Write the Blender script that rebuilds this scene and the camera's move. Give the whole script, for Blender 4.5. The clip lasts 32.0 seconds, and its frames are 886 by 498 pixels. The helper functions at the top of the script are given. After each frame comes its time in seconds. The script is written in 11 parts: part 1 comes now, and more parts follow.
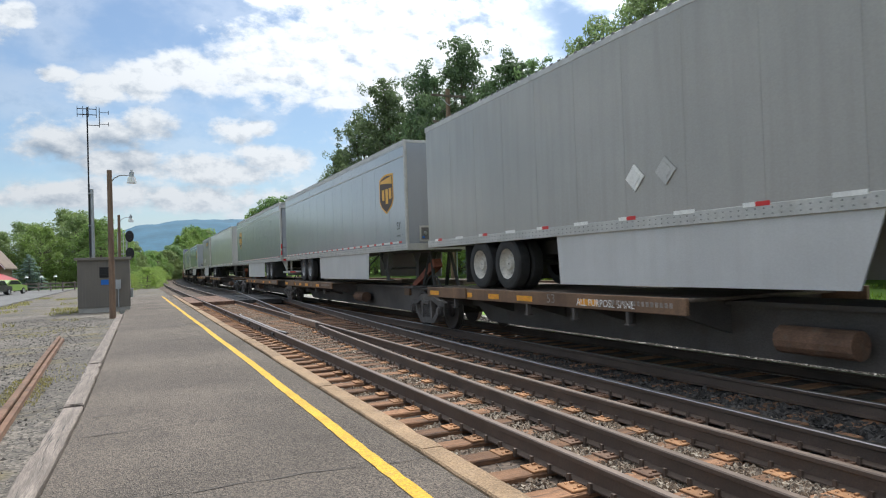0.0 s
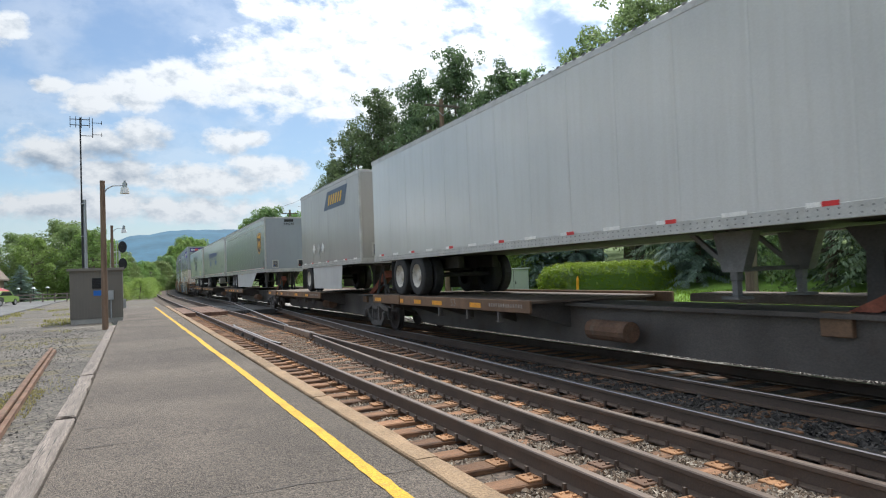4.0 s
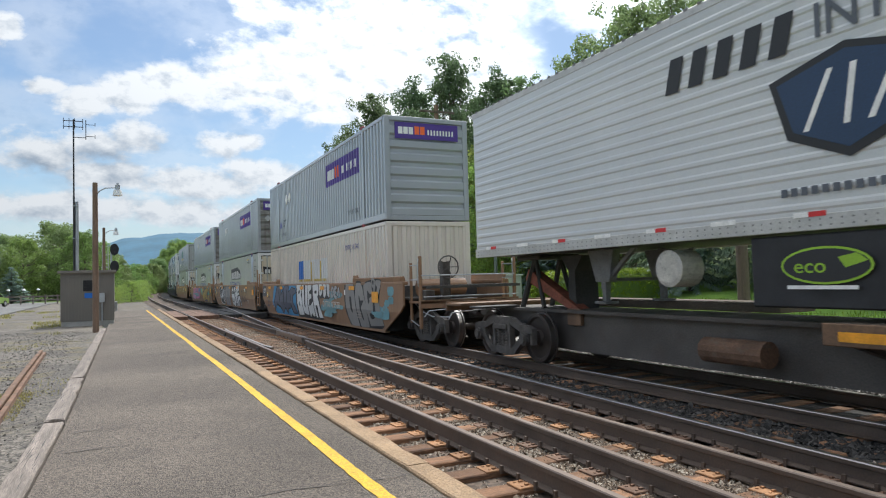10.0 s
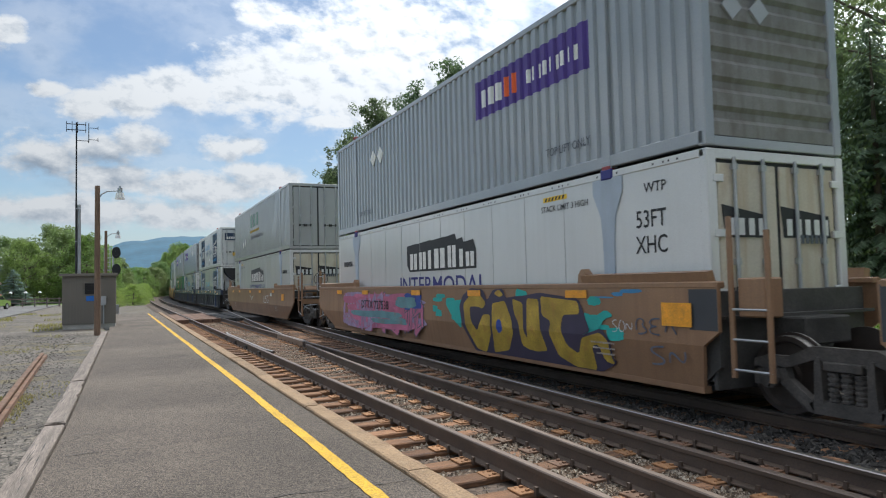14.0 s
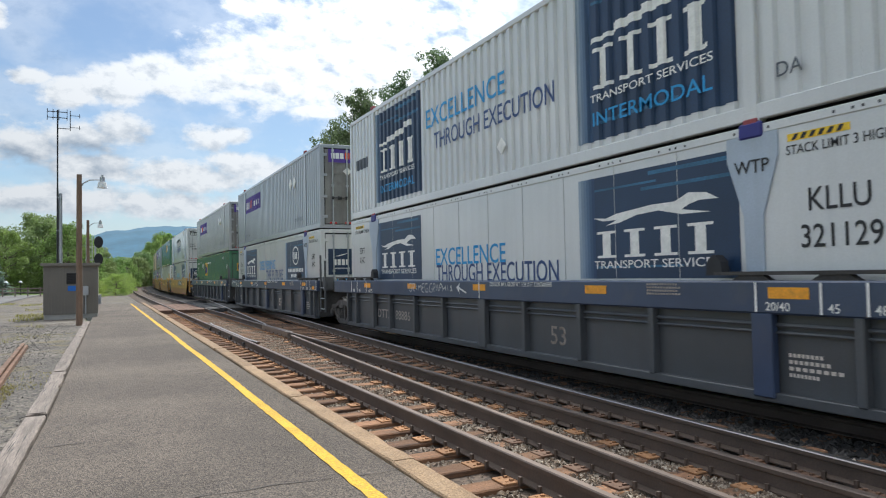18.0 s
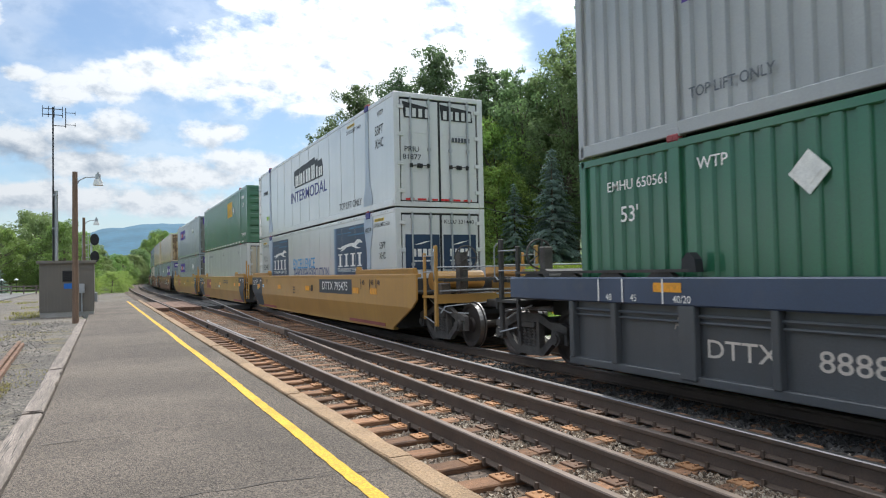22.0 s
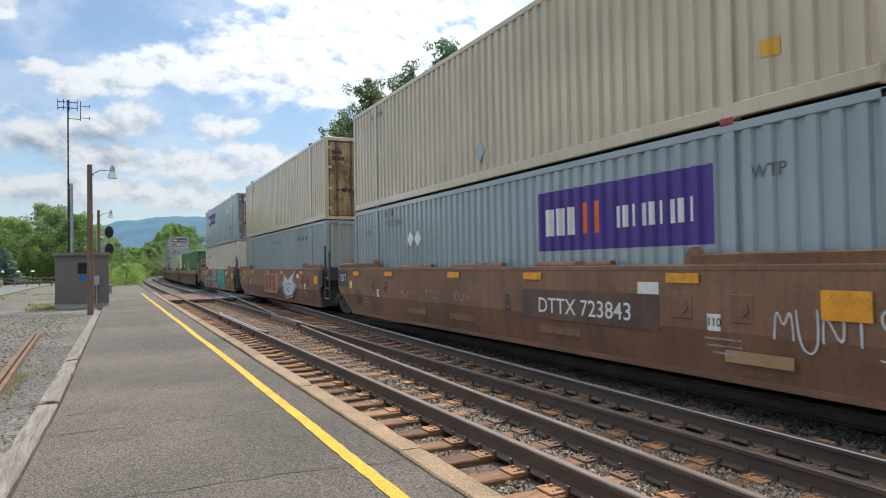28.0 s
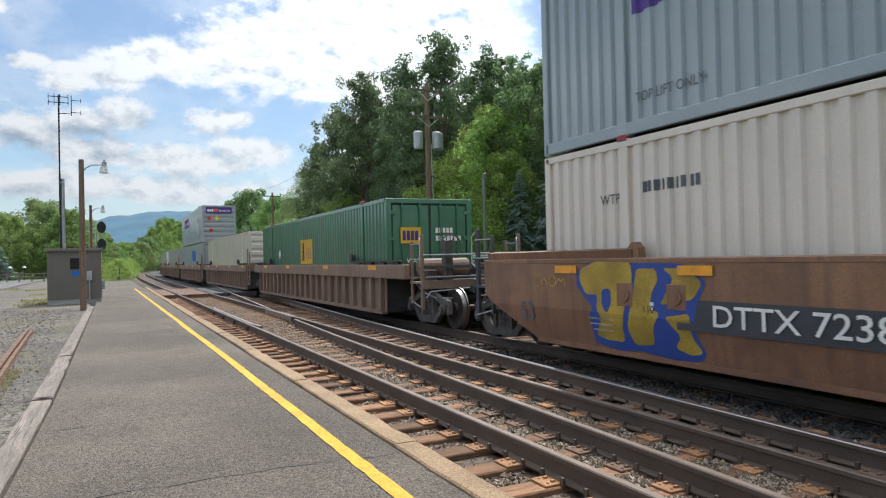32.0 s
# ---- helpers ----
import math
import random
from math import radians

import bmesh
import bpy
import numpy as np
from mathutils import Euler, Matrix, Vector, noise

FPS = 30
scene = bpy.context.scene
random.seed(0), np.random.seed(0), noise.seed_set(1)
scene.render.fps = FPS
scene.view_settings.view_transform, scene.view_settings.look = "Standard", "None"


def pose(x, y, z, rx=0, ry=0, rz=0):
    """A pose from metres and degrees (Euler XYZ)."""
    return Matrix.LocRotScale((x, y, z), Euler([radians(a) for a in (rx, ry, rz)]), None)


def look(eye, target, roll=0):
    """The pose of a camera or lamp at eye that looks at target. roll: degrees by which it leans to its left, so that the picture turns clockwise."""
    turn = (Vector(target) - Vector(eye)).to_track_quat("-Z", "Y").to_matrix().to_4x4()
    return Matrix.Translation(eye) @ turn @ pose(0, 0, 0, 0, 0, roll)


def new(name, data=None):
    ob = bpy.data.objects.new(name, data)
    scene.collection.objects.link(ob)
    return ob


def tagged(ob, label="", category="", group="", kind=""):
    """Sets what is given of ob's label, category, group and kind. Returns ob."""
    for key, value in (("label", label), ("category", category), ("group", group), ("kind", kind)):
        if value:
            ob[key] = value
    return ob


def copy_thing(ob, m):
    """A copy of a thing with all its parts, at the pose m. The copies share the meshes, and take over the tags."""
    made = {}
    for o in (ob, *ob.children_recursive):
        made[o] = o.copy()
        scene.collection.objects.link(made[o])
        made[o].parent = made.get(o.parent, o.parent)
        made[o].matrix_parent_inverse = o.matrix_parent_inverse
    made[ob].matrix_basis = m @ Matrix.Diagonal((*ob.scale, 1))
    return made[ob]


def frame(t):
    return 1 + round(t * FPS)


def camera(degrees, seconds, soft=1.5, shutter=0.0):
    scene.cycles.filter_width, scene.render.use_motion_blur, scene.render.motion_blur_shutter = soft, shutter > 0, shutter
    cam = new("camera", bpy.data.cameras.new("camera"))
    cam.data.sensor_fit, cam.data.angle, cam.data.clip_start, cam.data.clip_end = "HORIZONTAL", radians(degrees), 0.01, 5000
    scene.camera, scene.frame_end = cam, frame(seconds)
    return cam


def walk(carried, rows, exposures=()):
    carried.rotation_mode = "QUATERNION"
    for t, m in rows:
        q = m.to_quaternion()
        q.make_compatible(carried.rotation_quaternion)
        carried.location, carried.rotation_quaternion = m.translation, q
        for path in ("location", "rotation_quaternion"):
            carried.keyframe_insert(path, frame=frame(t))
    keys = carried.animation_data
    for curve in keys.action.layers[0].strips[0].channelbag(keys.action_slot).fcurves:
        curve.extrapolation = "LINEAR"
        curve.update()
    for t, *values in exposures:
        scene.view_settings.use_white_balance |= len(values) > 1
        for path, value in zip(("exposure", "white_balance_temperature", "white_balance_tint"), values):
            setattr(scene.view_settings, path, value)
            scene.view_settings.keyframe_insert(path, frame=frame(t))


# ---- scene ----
# ---- camera: held at standing eye height on the platform, turning a little ----
cam = camera(66.0, 32.0, soft=1.1, shutter=0.06)
EYE = 1.64
VIEW = [
    (0, 1.21, 1.96, -24.12), (0.5, 1.06, 2.07, -24.15), (1, 0.97, 1.57, -24.26), (1.5, 0.96, 1.48, -24.53),
    (2, 1.08, 1.6, -24.7), (2.5, 1.15, 1.71, -24.84), (3, 1.24, 1.65, -24.83), (3.5, 2.01, 2.29, -24.59),
    (5.5, 1.74, 1.42, -24.77), (6, 1.63, 1.45, -24.89), (6.5, 1.74, 1.53, -24.97), (7, 1.8, 1.48, -24.82),
    (7.5, 1.99, 1.51, -24.78), (8, 1.99, 1.52, -24.59), (8.5, 2.02, 1.46, -24.59), (9, 2.21, 1.29, -24.67),
    (9.5, 2.43, 1.34, -24.94), (10, 2.46, 1.61, -25.18), (10.5, 2.56, 1.88, -25.7), (11, 2.67, 1.46, -26.53),
    (11.5, 2.7, 1.49, -26.79), (12, 2.7, 1.19, -26.59), (12.5, 2.72, 1.06, -26.15), (13, 2.77, 1.17, -25.91),
    (13.5, 2.81, 1.12, -25.5), (14, 2.85, 1.34, -25.06), (14.5, 2.45, 1.35, -25.09), (16.5, 1.97, 1.04, -26.15),
    (17, 2.0, 1.21, -26.32), (17.5, 2.09, 1.1, -26.23), (18, 2.09, 1.11, -26.27), (18.5, 2.14, 1.2, -26.25),
    (19, 2.19, 1.34, -26.35), (19.5, 2.17, 1.28, -26.54), (20, 2.11, 1.15, -27.01), (20.5, 1.91, 1.01, -27.07),
    (21, 1.85, 0.91, -26.8), (21.5, 1.83, 0.96, -26.59), (22, 1.83, 1.21, -26.53), (22.5, 1.89, 1.22, -26.37),
    (23, 1.9, 1.23, -26.4), (23.5, 2.08, 1.84, -26.08), (24, 2.92, 2.14, -25.34), (24.5, 3.79, 2.24, -23.1),
    (25, 3.9, 2.8, -21.38), (25.5, 3.27, 2.97, -22.36), (27.5, 1.35, 1.15, -25.42), (28, 1.3, 0.99, -25.56),
    (28.5, 1.29, 0.97, -25.83), (29, 1.18, 1.18, -25.8), (29.5, 0.99, 0.97, -25.9), (30, 0.88, 1.21, -25.87),
    (30.5, 0.71, 1.12, -25.97), (31, 0.65, 1.33, -25.97), (31.5, 0.62, 1.26, -26.02), (32, 0.75, 1.29, -26.06),
]
walk(cam, [(t, pose(0, 0, EYE, 90 + up, lean, turn)) for t, up, lean, turn in VIEW], exposures=[(t, stops, 6080.0, 8.0) for t, stops in ((0.0, 0.0), (6.0, 0.05), (9.0, 0.03), (11.0, 0.06), (12.0, -0.03), (14.0, -0.17), (17.0, 0.03), (19.0, 0.0), (20.0, -0.05), (21.0, 0.04), (22.0, 0.14), (23.0, 0.05), (24.0, -0.10), (25.0, -0.08), (29.0, 0.06), (32.0, 0.08))])

# ---- world, sun ----
SUN_TURN, SUN_UP = 33.0, 55.0   # degrees right of the track, degrees above the ground
world = bpy.data.worlds.new("world")
scene.world = world
world.use_nodes = True


def sky_nodes():
    nt = world.node_tree
    nt.nodes.clear()
    n, link = nt.nodes.new, nt.links.new

    def math_node(op, a, b=None, clamp=False):
        m = n("ShaderNodeMath")
        m.operation, m.use_clamp = op, clamp
        for k, v in enumerate((a, b)):
            if v is None:
                continue
            if isinstance(v, (int, float)):
                m.inputs[k].default_value = v
            else:
                link(v, m.inputs[k])
        return m.outputs[0]

    def ramp(val, a, b):
        m = n("ShaderNodeMapRange")
        m.interpolation_type = "SMOOTHSTEP"
        m.inputs["From Min"].default_value, m.inputs["From Max"].default_value = a, b
        link(val, m.inputs["Value"])
        return m.outputs[0]

    def mix(fac, a, b):
        m = n("ShaderNodeMix")
        m.data_type = "RGBA"
        for sock, v in ((m.inputs[0], fac), (m.inputs[6], a), (m.inputs[7], b)):
            if isinstance(v, tuple):
                sock.default_value = (*v, 1)
            elif isinstance(v, (int, float)):
                sock.default_value = v
            else:
                link(v, sock)
        return m.outputs[2]

    co = n("ShaderNodeTexCoord").outputs["Generated"]
    sep = n("ShaderNodeSeparateXYZ")
    link(co, sep.inputs[0])
    x, y, z = sep.outputs
    high = math_node("ADD", math_node("MAXIMUM", z, 0.0), 0.22)
    flat = n("ShaderNodeCombineXYZ")
    link(math_node("DIVIDE", x, high), flat.inputs[0])
    link(math_node("DIVIDE", y, high), flat.inputs[1])
    flat.inputs[2].default_value = CLOUD_SEED

    def noise_of(scale, detail, rough, lift=0.0):
        t = n("ShaderNodeTexNoise")
        t.inputs["Scale"].default_value, t.inputs["Detail"].default_value, t.inputs["Roughness"].default_value = scale, detail, rough
        if lift:
            m = n("ShaderNodeVectorMath")
            m.operation = "ADD"
            link(flat.outputs[0], m.inputs[0])
            m.inputs[1].default_value = (0, -lift, 0)
            link(m.outputs[0], t.inputs["Vector"])
        else:
            link(flat.outputs[0], t.inputs["Vector"])
        return t.outputs["Fac"]

    sun = Vector((math.sin(radians(SUN_TURN)) * math.cos(radians(SUN_UP)), math.cos(radians(SUN_TURN)) * math.cos(radians(SUN_UP)), math.sin(radians(SUN_UP))))
    dot = n("ShaderNodeVectorMath")
    dot.operation = "DOT_PRODUCT"
    link(co, dot.inputs[0])
    dot.inputs[1].default_value = sun
    toward = math_node("MAXIMUM", dot.outputs["Value"], 0.0)
    near_sun = math_node("POWER", toward, 5.0)
    # clouds over the end of the line: heaps with ragged edges, (across, up, half-width, half-height, grey foot)
    ahead = math_node("MAXIMUM", y, 0.12)
    across, up = math_node("DIVIDE", x, ahead), math_node("DIVIDE", z, ahead)
    plane = n("ShaderNodeCombineXYZ")
    link(across, plane.inputs[0])
    link(math_node("MULTIPLY", up, 1.5), plane.inputs[1])
    plane.inputs[2].default_value = CLOUD_SEED

    def ragged(scale, detail, rough, shift=None):
        t = n("ShaderNodeTexNoise")
        t.inputs["Scale"].default_value, t.inputs["Detail"].default_value, t.inputs["Roughness"].default_value = scale, detail, rough
        src = plane.outputs[0]
        if shift:
            m = n("ShaderNodeVectorMath")
            m.operation = "ADD"
            link(src, m.inputs[0])
            m.inputs[1].default_value = shift
            src = m.outputs[0]
        link(src, t.inputs["Vector"])
        return t.outputs["Fac"]

    heap, foot = None, None
    for cx, cy, rx, ry, grey in CLOUDS:
        du = math_node("DIVIDE", math_node("SUBTRACT", across, cx), rx)
        dv = math_node("DIVIDE", math_node("SUBTRACT", up, cy), ry)
        d = math_node("SUBTRACT", 1.0, math_node("SQRT", math_node("ADD", math_node("MULTIPLY", du, du), math_node("MULTIPLY", dv, dv))))
        heap = d if heap is None else math_node("MAXIMUM", heap, d)
        if grey:
            g = math_node("MULTIPLY", math_node("MULTIPLY", math_node("SUBTRACT", 0.25, dv), math_node("ADD", d, 0.35, True)), grey)
            foot = g if foot is None else math_node("MAXIMUM", foot, g)
    coarse, fine = ragged(9.0, 6, 0.55), ragged(26.0, 8, 0.62)
    relief = math_node("SUBTRACT", ragged(26.0, 6, 0.6, (0.010, 0.022, 0)), ragged(26.0, 6, 0.6))
    body = noise_of(1.55, 8, 0.56)
    rough_edge = math_node("ADD", math_node("MULTIPLY", math_node("SUBTRACT", coarse, 0.5), 1.5), math_node("MULTIPLY", math_node("SUBTRACT", fine, 0.5), 1.3))
    front = ramp(math_node("ADD", math_node("MAXIMUM", heap, -0.9), rough_edge), -0.10, 0.50)
    veil = math_node("MULTIPLY", ramp(math_node("ADD", coarse, math_node("MULTIPLY", body, 0.6)), 0.62, 1.0), 0.32)
    rest = ramp(math_node("ADD", body, math_node("MULTIPLY", near_sun, 0.16)), 0.465, 0.60)
    is_front = ramp(math_node("SUBTRACT", math_node("SUBTRACT", y, math_node("ABSOLUTE", math_node("MULTIPLY", math_node("SUBTRACT", x, math_node("MULTIPLY", y, 0.2)), 1.6))), math_node("MULTIPLY", z, 0.6)), -0.05, 0.22)
    front = math_node("MAXIMUM", front, veil)
    mask = math_node("ADD", math_node("MULTIPLY", front, is_front), math_node("MULTIPLY", rest, math_node("SUBTRACT", 1.0, is_front)))
    shade = math_node("ADD", math_node("MULTIPLY", relief, 2.6), math_node("MULTIPLY", math_node("ADD", foot, math_node("MULTIPLY", math_node("SUBTRACT", fine, 0.5), 1.2), True), 0.9), True)
    shade = math_node("MULTIPLY", shade, math_node("SUBTRACT", 1.0, ramp(toward, 0.80, 0.93)), True)
    sky = n("ShaderNodeTexSky")
    sky.sky_type, sky.sun_disc = "NISHITA", False
    sky.sun_elevation, sky.sun_rotation = radians(SUN_UP), radians(SUN_TURN)
    sky.air_density, sky.dust_density = 1.0, 1.2
    blue = n("ShaderNodeMix")
    blue.data_type, blue.blend_type = "RGBA", "MULTIPLY"
    blue.inputs[0].default_value = 1.0
    link(sky.outputs[0], blue.inputs[6])
    blue.inputs[7].default_value = (SKY * 0.94, SKY * 1.02, SKY * 1.06, 1)
    bright = math_node("ADD", math_node("SUBTRACT", 1.27, math_node("MULTIPLY", is_front, 0.59)), math_node("MULTIPLY", near_sun, 1.7))
    tone = mix(shade, (1.0, 1.0, 1.0), (0.44, 0.51, 0.60))
    lit = n("ShaderNodeVectorMath")
    lit.operation = "SCALE"
    link(tone, lit.inputs[0])
    link(bright, lit.inputs["Scale"])
    out = mix(mask, blue.outputs[2], lit.outputs[0])
    hazy = mix(ramp(z, 0.12, -0.02), out, (0.62, 0.70, 0.78))
    bg = n("ShaderNodeBackground")
    link(hazy, bg.inputs[0])
    bg.inputs[1].default_value = 1.0
    link(bg.outputs[0], n("ShaderNodeOutputWorld").inputs[0])


SKY, CLOUD_SEED = 0.105, 3.7
CLOUDS = ((-0.041, 0.244, 0.045, 0.028, 0), (0.012, 0.262, 0.055, 0.034, 0), (0.078, 0.281, 0.068, 0.042, 0), (0.152, 0.297, 0.10, 0.055, 0), (0.243, 0.307, 0.13, 0.075, 0), (0.36, 0.37, 0.18, 0.12, 0),
          (0.197, 0.40, 0.065, 0.026, 0), (0.296, 0.249, 0.07, 0.014, 0), (-0.096, 0.174, 0.065, 0.036, 1.3), (-0.035, 0.190, 0.068, 0.032, 1.3), (0.012, 0.203, 0.052, 0.026, 1.1),
          (-0.02, 0.150, 0.060, 0.022, 1.0), (0.128, 0.197, 0.045, 0.024, 0.6), (0.165, 0.203, 0.026, 0.015, 0.4), (0.113, 0.139, 0.095, 0.030, 0.4),
          (0.185, 0.160, 0.075, 0.026, 0.4), (-0.08, 0.105, 0.10, 0.026, 0.6), (0.06, 0.100, 0.18, 0.028, 0.5), (0.45, 0.25, 0.22, 0.16, 0), (0.75, 0.35, 0.40, 0.30, 0), (-0.135, 0.335, 0.028, 0.018, 0.6),
          (-0.088, 0.262, 0.034, 0.013, 0.3), (-0.24, 0.30, 0.10, 0.06, 0.5), (-0.30, 0.15, 0.14, 0.05, 0.8))
sky_nodes()
sun = new("sun", bpy.data.lights.new("sun", "SUN"))
sun.data.energy, sun.data.angle, sun.data.color = 3.5, radians(0.6), (1.0, 0.95, 0.87)
sun.matrix_world = look((0, 0, 0), (-math.sin(radians(SUN_TURN)) * math.cos(radians(SUN_UP)), -math.cos(radians(SUN_TURN)) * math.cos(radians(SUN_UP)), -math.sin(radians(SUN_UP))))

# ---- materials ----


def mat(name, colour, rough=0.7, metal=0.0, vary=0.12, size=1.2, grain=45.0, bump=0.15, streak=0.0, dirt=(0.10, 0.08, 0.06), spots=0.0, each=0.0, coat=0.0, stretch=(1, 1, 1), cells=None, dents=0.0):
    """A painted, worn or mineral surface: two scales of tone, optional rain streaks and stains, fine relief."""
    m = bpy.data.materials.new(name)
    m.use_nodes = True
    nt = m.node_tree
    n, link = nt.nodes.new, nt.links.new
    p = nt.nodes["Principled BSDF"]
    p.inputs["Roughness"].default_value, p.inputs["Metallic"].default_value = rough, metal
    p.inputs["Coat Weight"].default_value, p.inputs["Coat Roughness"].default_value = coat, 0.16
    co = n("ShaderNodeTexCoord").outputs["Object"]
    mp = n("ShaderNodeMapping")
    mp.inputs["Scale"].default_value = stretch
    link(co, mp.inputs[0])
    shift = n("ShaderNodeVectorMath")
    shift.operation = "ADD"
    info = n("ShaderNodeObjectInfo").outputs["Random"]
    far = n("ShaderNodeMath")
    far.operation = "MULTIPLY"
    far.inputs[1].default_value = 50
    link(info, far.inputs[0])
    link(mp.outputs[0], shift.inputs[0])
    link(far.outputs[0], shift.inputs[1])
    co = shift.outputs[0]

    def noise_of(scale, detail, vec=None):
        t = n("ShaderNodeTexNoise")
        t.inputs["Scale"].default_value, t.inputs["Detail"].default_value = scale, detail
        link(vec if vec else co, t.inputs["Vector"])
        return t.outputs["Fac"]

    def ramp(val, a, b, lo=0.0, hi=1.0):
        r = n("ShaderNodeMapRange")
        for key, v in (("From Min", a), ("From Max", b), ("To Min", lo), ("To Max", hi)):
            r.inputs[key].default_value = v
        link(val, r.inputs["Value"])
        return r.outputs[0]

    def times(a, b):
        r = n("ShaderNodeMath")
        r.operation = "MULTIPLY"
        link(a, r.inputs[0])
        if isinstance(b, float):
            r.inputs[1].default_value = b
        else:
            link(b, r.inputs[1])
        return r.outputs[0]

    big, fine = noise_of(size, 4), noise_of(grain, 3)
    tone = times(ramp(big, 0.3, 0.7, 1 - vary, 1 + vary), ramp(fine, 0.3, 0.7, 1 - vary * 0.8, 1 + vary * 0.8))
    if cells:   # single stones of the mix, each of its own tone
        vo = n("ShaderNodeTexVoronoi")
        vo.inputs["Scale"].default_value = cells[0]
        link(co, vo.inputs["Vector"])
        lum = n("ShaderNodeSeparateColor")
        link(vo.outputs["Color"], lum.inputs[0])
        tone = times(tone, ramp(lum.outputs[0], 0, 1, 1 - cells[1], 1 + cells[1]))
        vd = vo.outputs["Distance"]
    if each:
        tone = times(tone, ramp(info, 0, 1, 1 - each, 1 + each))
    sc = n("ShaderNodeVectorMath")
    sc.operation = "SCALE"
    sc.inputs[0].default_value = colour
    link(tone, sc.inputs["Scale"])
    col = sc.outputs[0]

    def blend(fac, a, b):
        x = n("ShaderNodeMix")
        x.data_type = "RGBA"
        link(fac, x.inputs[0])
        link(a, x.inputs[6])
        x.inputs[7].default_value = (*b, 1)
        return x.outputs[2]

    if streak:
        sm = n("ShaderNodeMapping")
        sm.inputs["Scale"].default_value = (7, 7, 0.45)
        link(co, sm.inputs[0])
        col = blend(times(ramp(noise_of(1.0, 5, sm.outputs[0]), 0.46, 0.74), streak), col, dirt)
    if spots:
        col = blend(times(ramp(noise_of(size * 2.3, 6), 0.55, 0.68), spots), col, dirt)
    link(col, p.inputs["Base Color"])
    link(ramp(fine, 0.2, 0.8, max(0.02, rough - 0.12), min(1, rough + 0.12)), p.inputs["Roughness"])
    if bump:
        b = n("ShaderNodeBump")
        b.inputs["Strength"].default_value, b.inputs["Distance"].default_value = bump, 0.01
        link(vd if cells else fine, b.inputs["Height"])
        link(b.outputs[0], p.inputs["Normal"])
    if dents:   # thin sheet buckled between its posts, most of all along the length
        dm = n("ShaderNodeMapping")
        dm.inputs["Scale"].default_value = (1.0, 1.9, 0.55)
        link(co, dm.inputs[0])
        d = n("ShaderNodeBump")
        d.inputs["Strength"].default_value, d.inputs["Distance"].default_value = dents, 0.05
        link(noise_of(1.0, 2, dm.outputs[0]), d.inputs["Height"])
        link(d.outputs[0], b.inputs["Normal"])
    return m


def stone_mix(name, light, dark, tan):
    """Broken stones: each one its own tone between grey, brown and pale."""
    m = mat(name, (1, 1, 1), 0.92, vary=0.22, size=12, grain=60, bump=0.4)
    nt = m.node_tree
    n, link = nt.nodes.new, nt.links.new
    tone = nt.nodes["Principled BSDF"].inputs["Base Color"].links[0].from_socket
    ramp = n("ShaderNodeValToRGB")
    ramp.color_ramp.elements[0].color, ramp.color_ramp.elements[1].color = (*dark, 1), (*light, 1)
    e = ramp.color_ramp.elements.new(0.5)
    e.color = (*tan, 1)
    link(n("ShaderNodeNewGeometry").outputs["Random Per Island"], ramp.inputs[0])
    mul = n("ShaderNodeMix")
    mul.data_type, mul.blend_type = "RGBA", "MULTIPLY"
    mul.inputs[0].default_value = 1.0
    link(ramp.outputs[0], mul.inputs[6])
    link(tone, mul.inputs[7])
    link(mul.outputs[2], nt.nodes["Principled BSDF"].inputs["Base Color"])
    return m


def leaf_mat(name, colour, through_light=0.45, vary=0.32):
    """Leaves: light passes through, every spray of its own tone."""
    m = bpy.data.materials.new(name)
    m.use_nodes = True
    nt = m.node_tree
    n, link = nt.nodes.new, nt.links.new
    nt.nodes.remove(nt.nodes["Principled BSDF"])
    rnd = n("ShaderNodeNewGeometry").outputs["Random Per Island"]
    info = n("ShaderNodeObjectInfo").outputs["Random"]
    hsv = n("ShaderNodeHueSaturation")
    hsv.inputs["Color"].default_value = (*colour, 1)

    def ramp(val, lo, hi):
        r = n("ShaderNodeMapRange")
        r.inputs["To Min"].default_value, r.inputs["To Max"].default_value = lo, hi
        link(val, r.inputs["Value"])
        return r.outputs[0]

    link(ramp(rnd, 1 - vary, 1 + vary), hsv.inputs["Value"])
    link(ramp(info, 0.475, 0.515), hsv.inputs["Hue"])
    d, t, g, mx, add = n("ShaderNodeBsdfDiffuse"), n("ShaderNodeBsdfTranslucent"), n("ShaderNodeBsdfGlossy"), n("ShaderNodeMixShader"), n("ShaderNodeMixShader")
    for s in (d, t):
        link(hsv.outputs[0], s.inputs["Color"])
    g.inputs["Roughness"].default_value = 0.45
    mx.inputs[0].default_value, add.inputs[0].default_value = through_light, 0.04
    link(d.outputs[0], mx.inputs[1])
    link(t.outputs[0], mx.inputs[2])
    link(mx.outputs[0], add.inputs[1])
    link(g.outputs[0], add.inputs[2])
    link(add.outputs[0], nt.nodes["Material Output"].inputs[0])
    return m


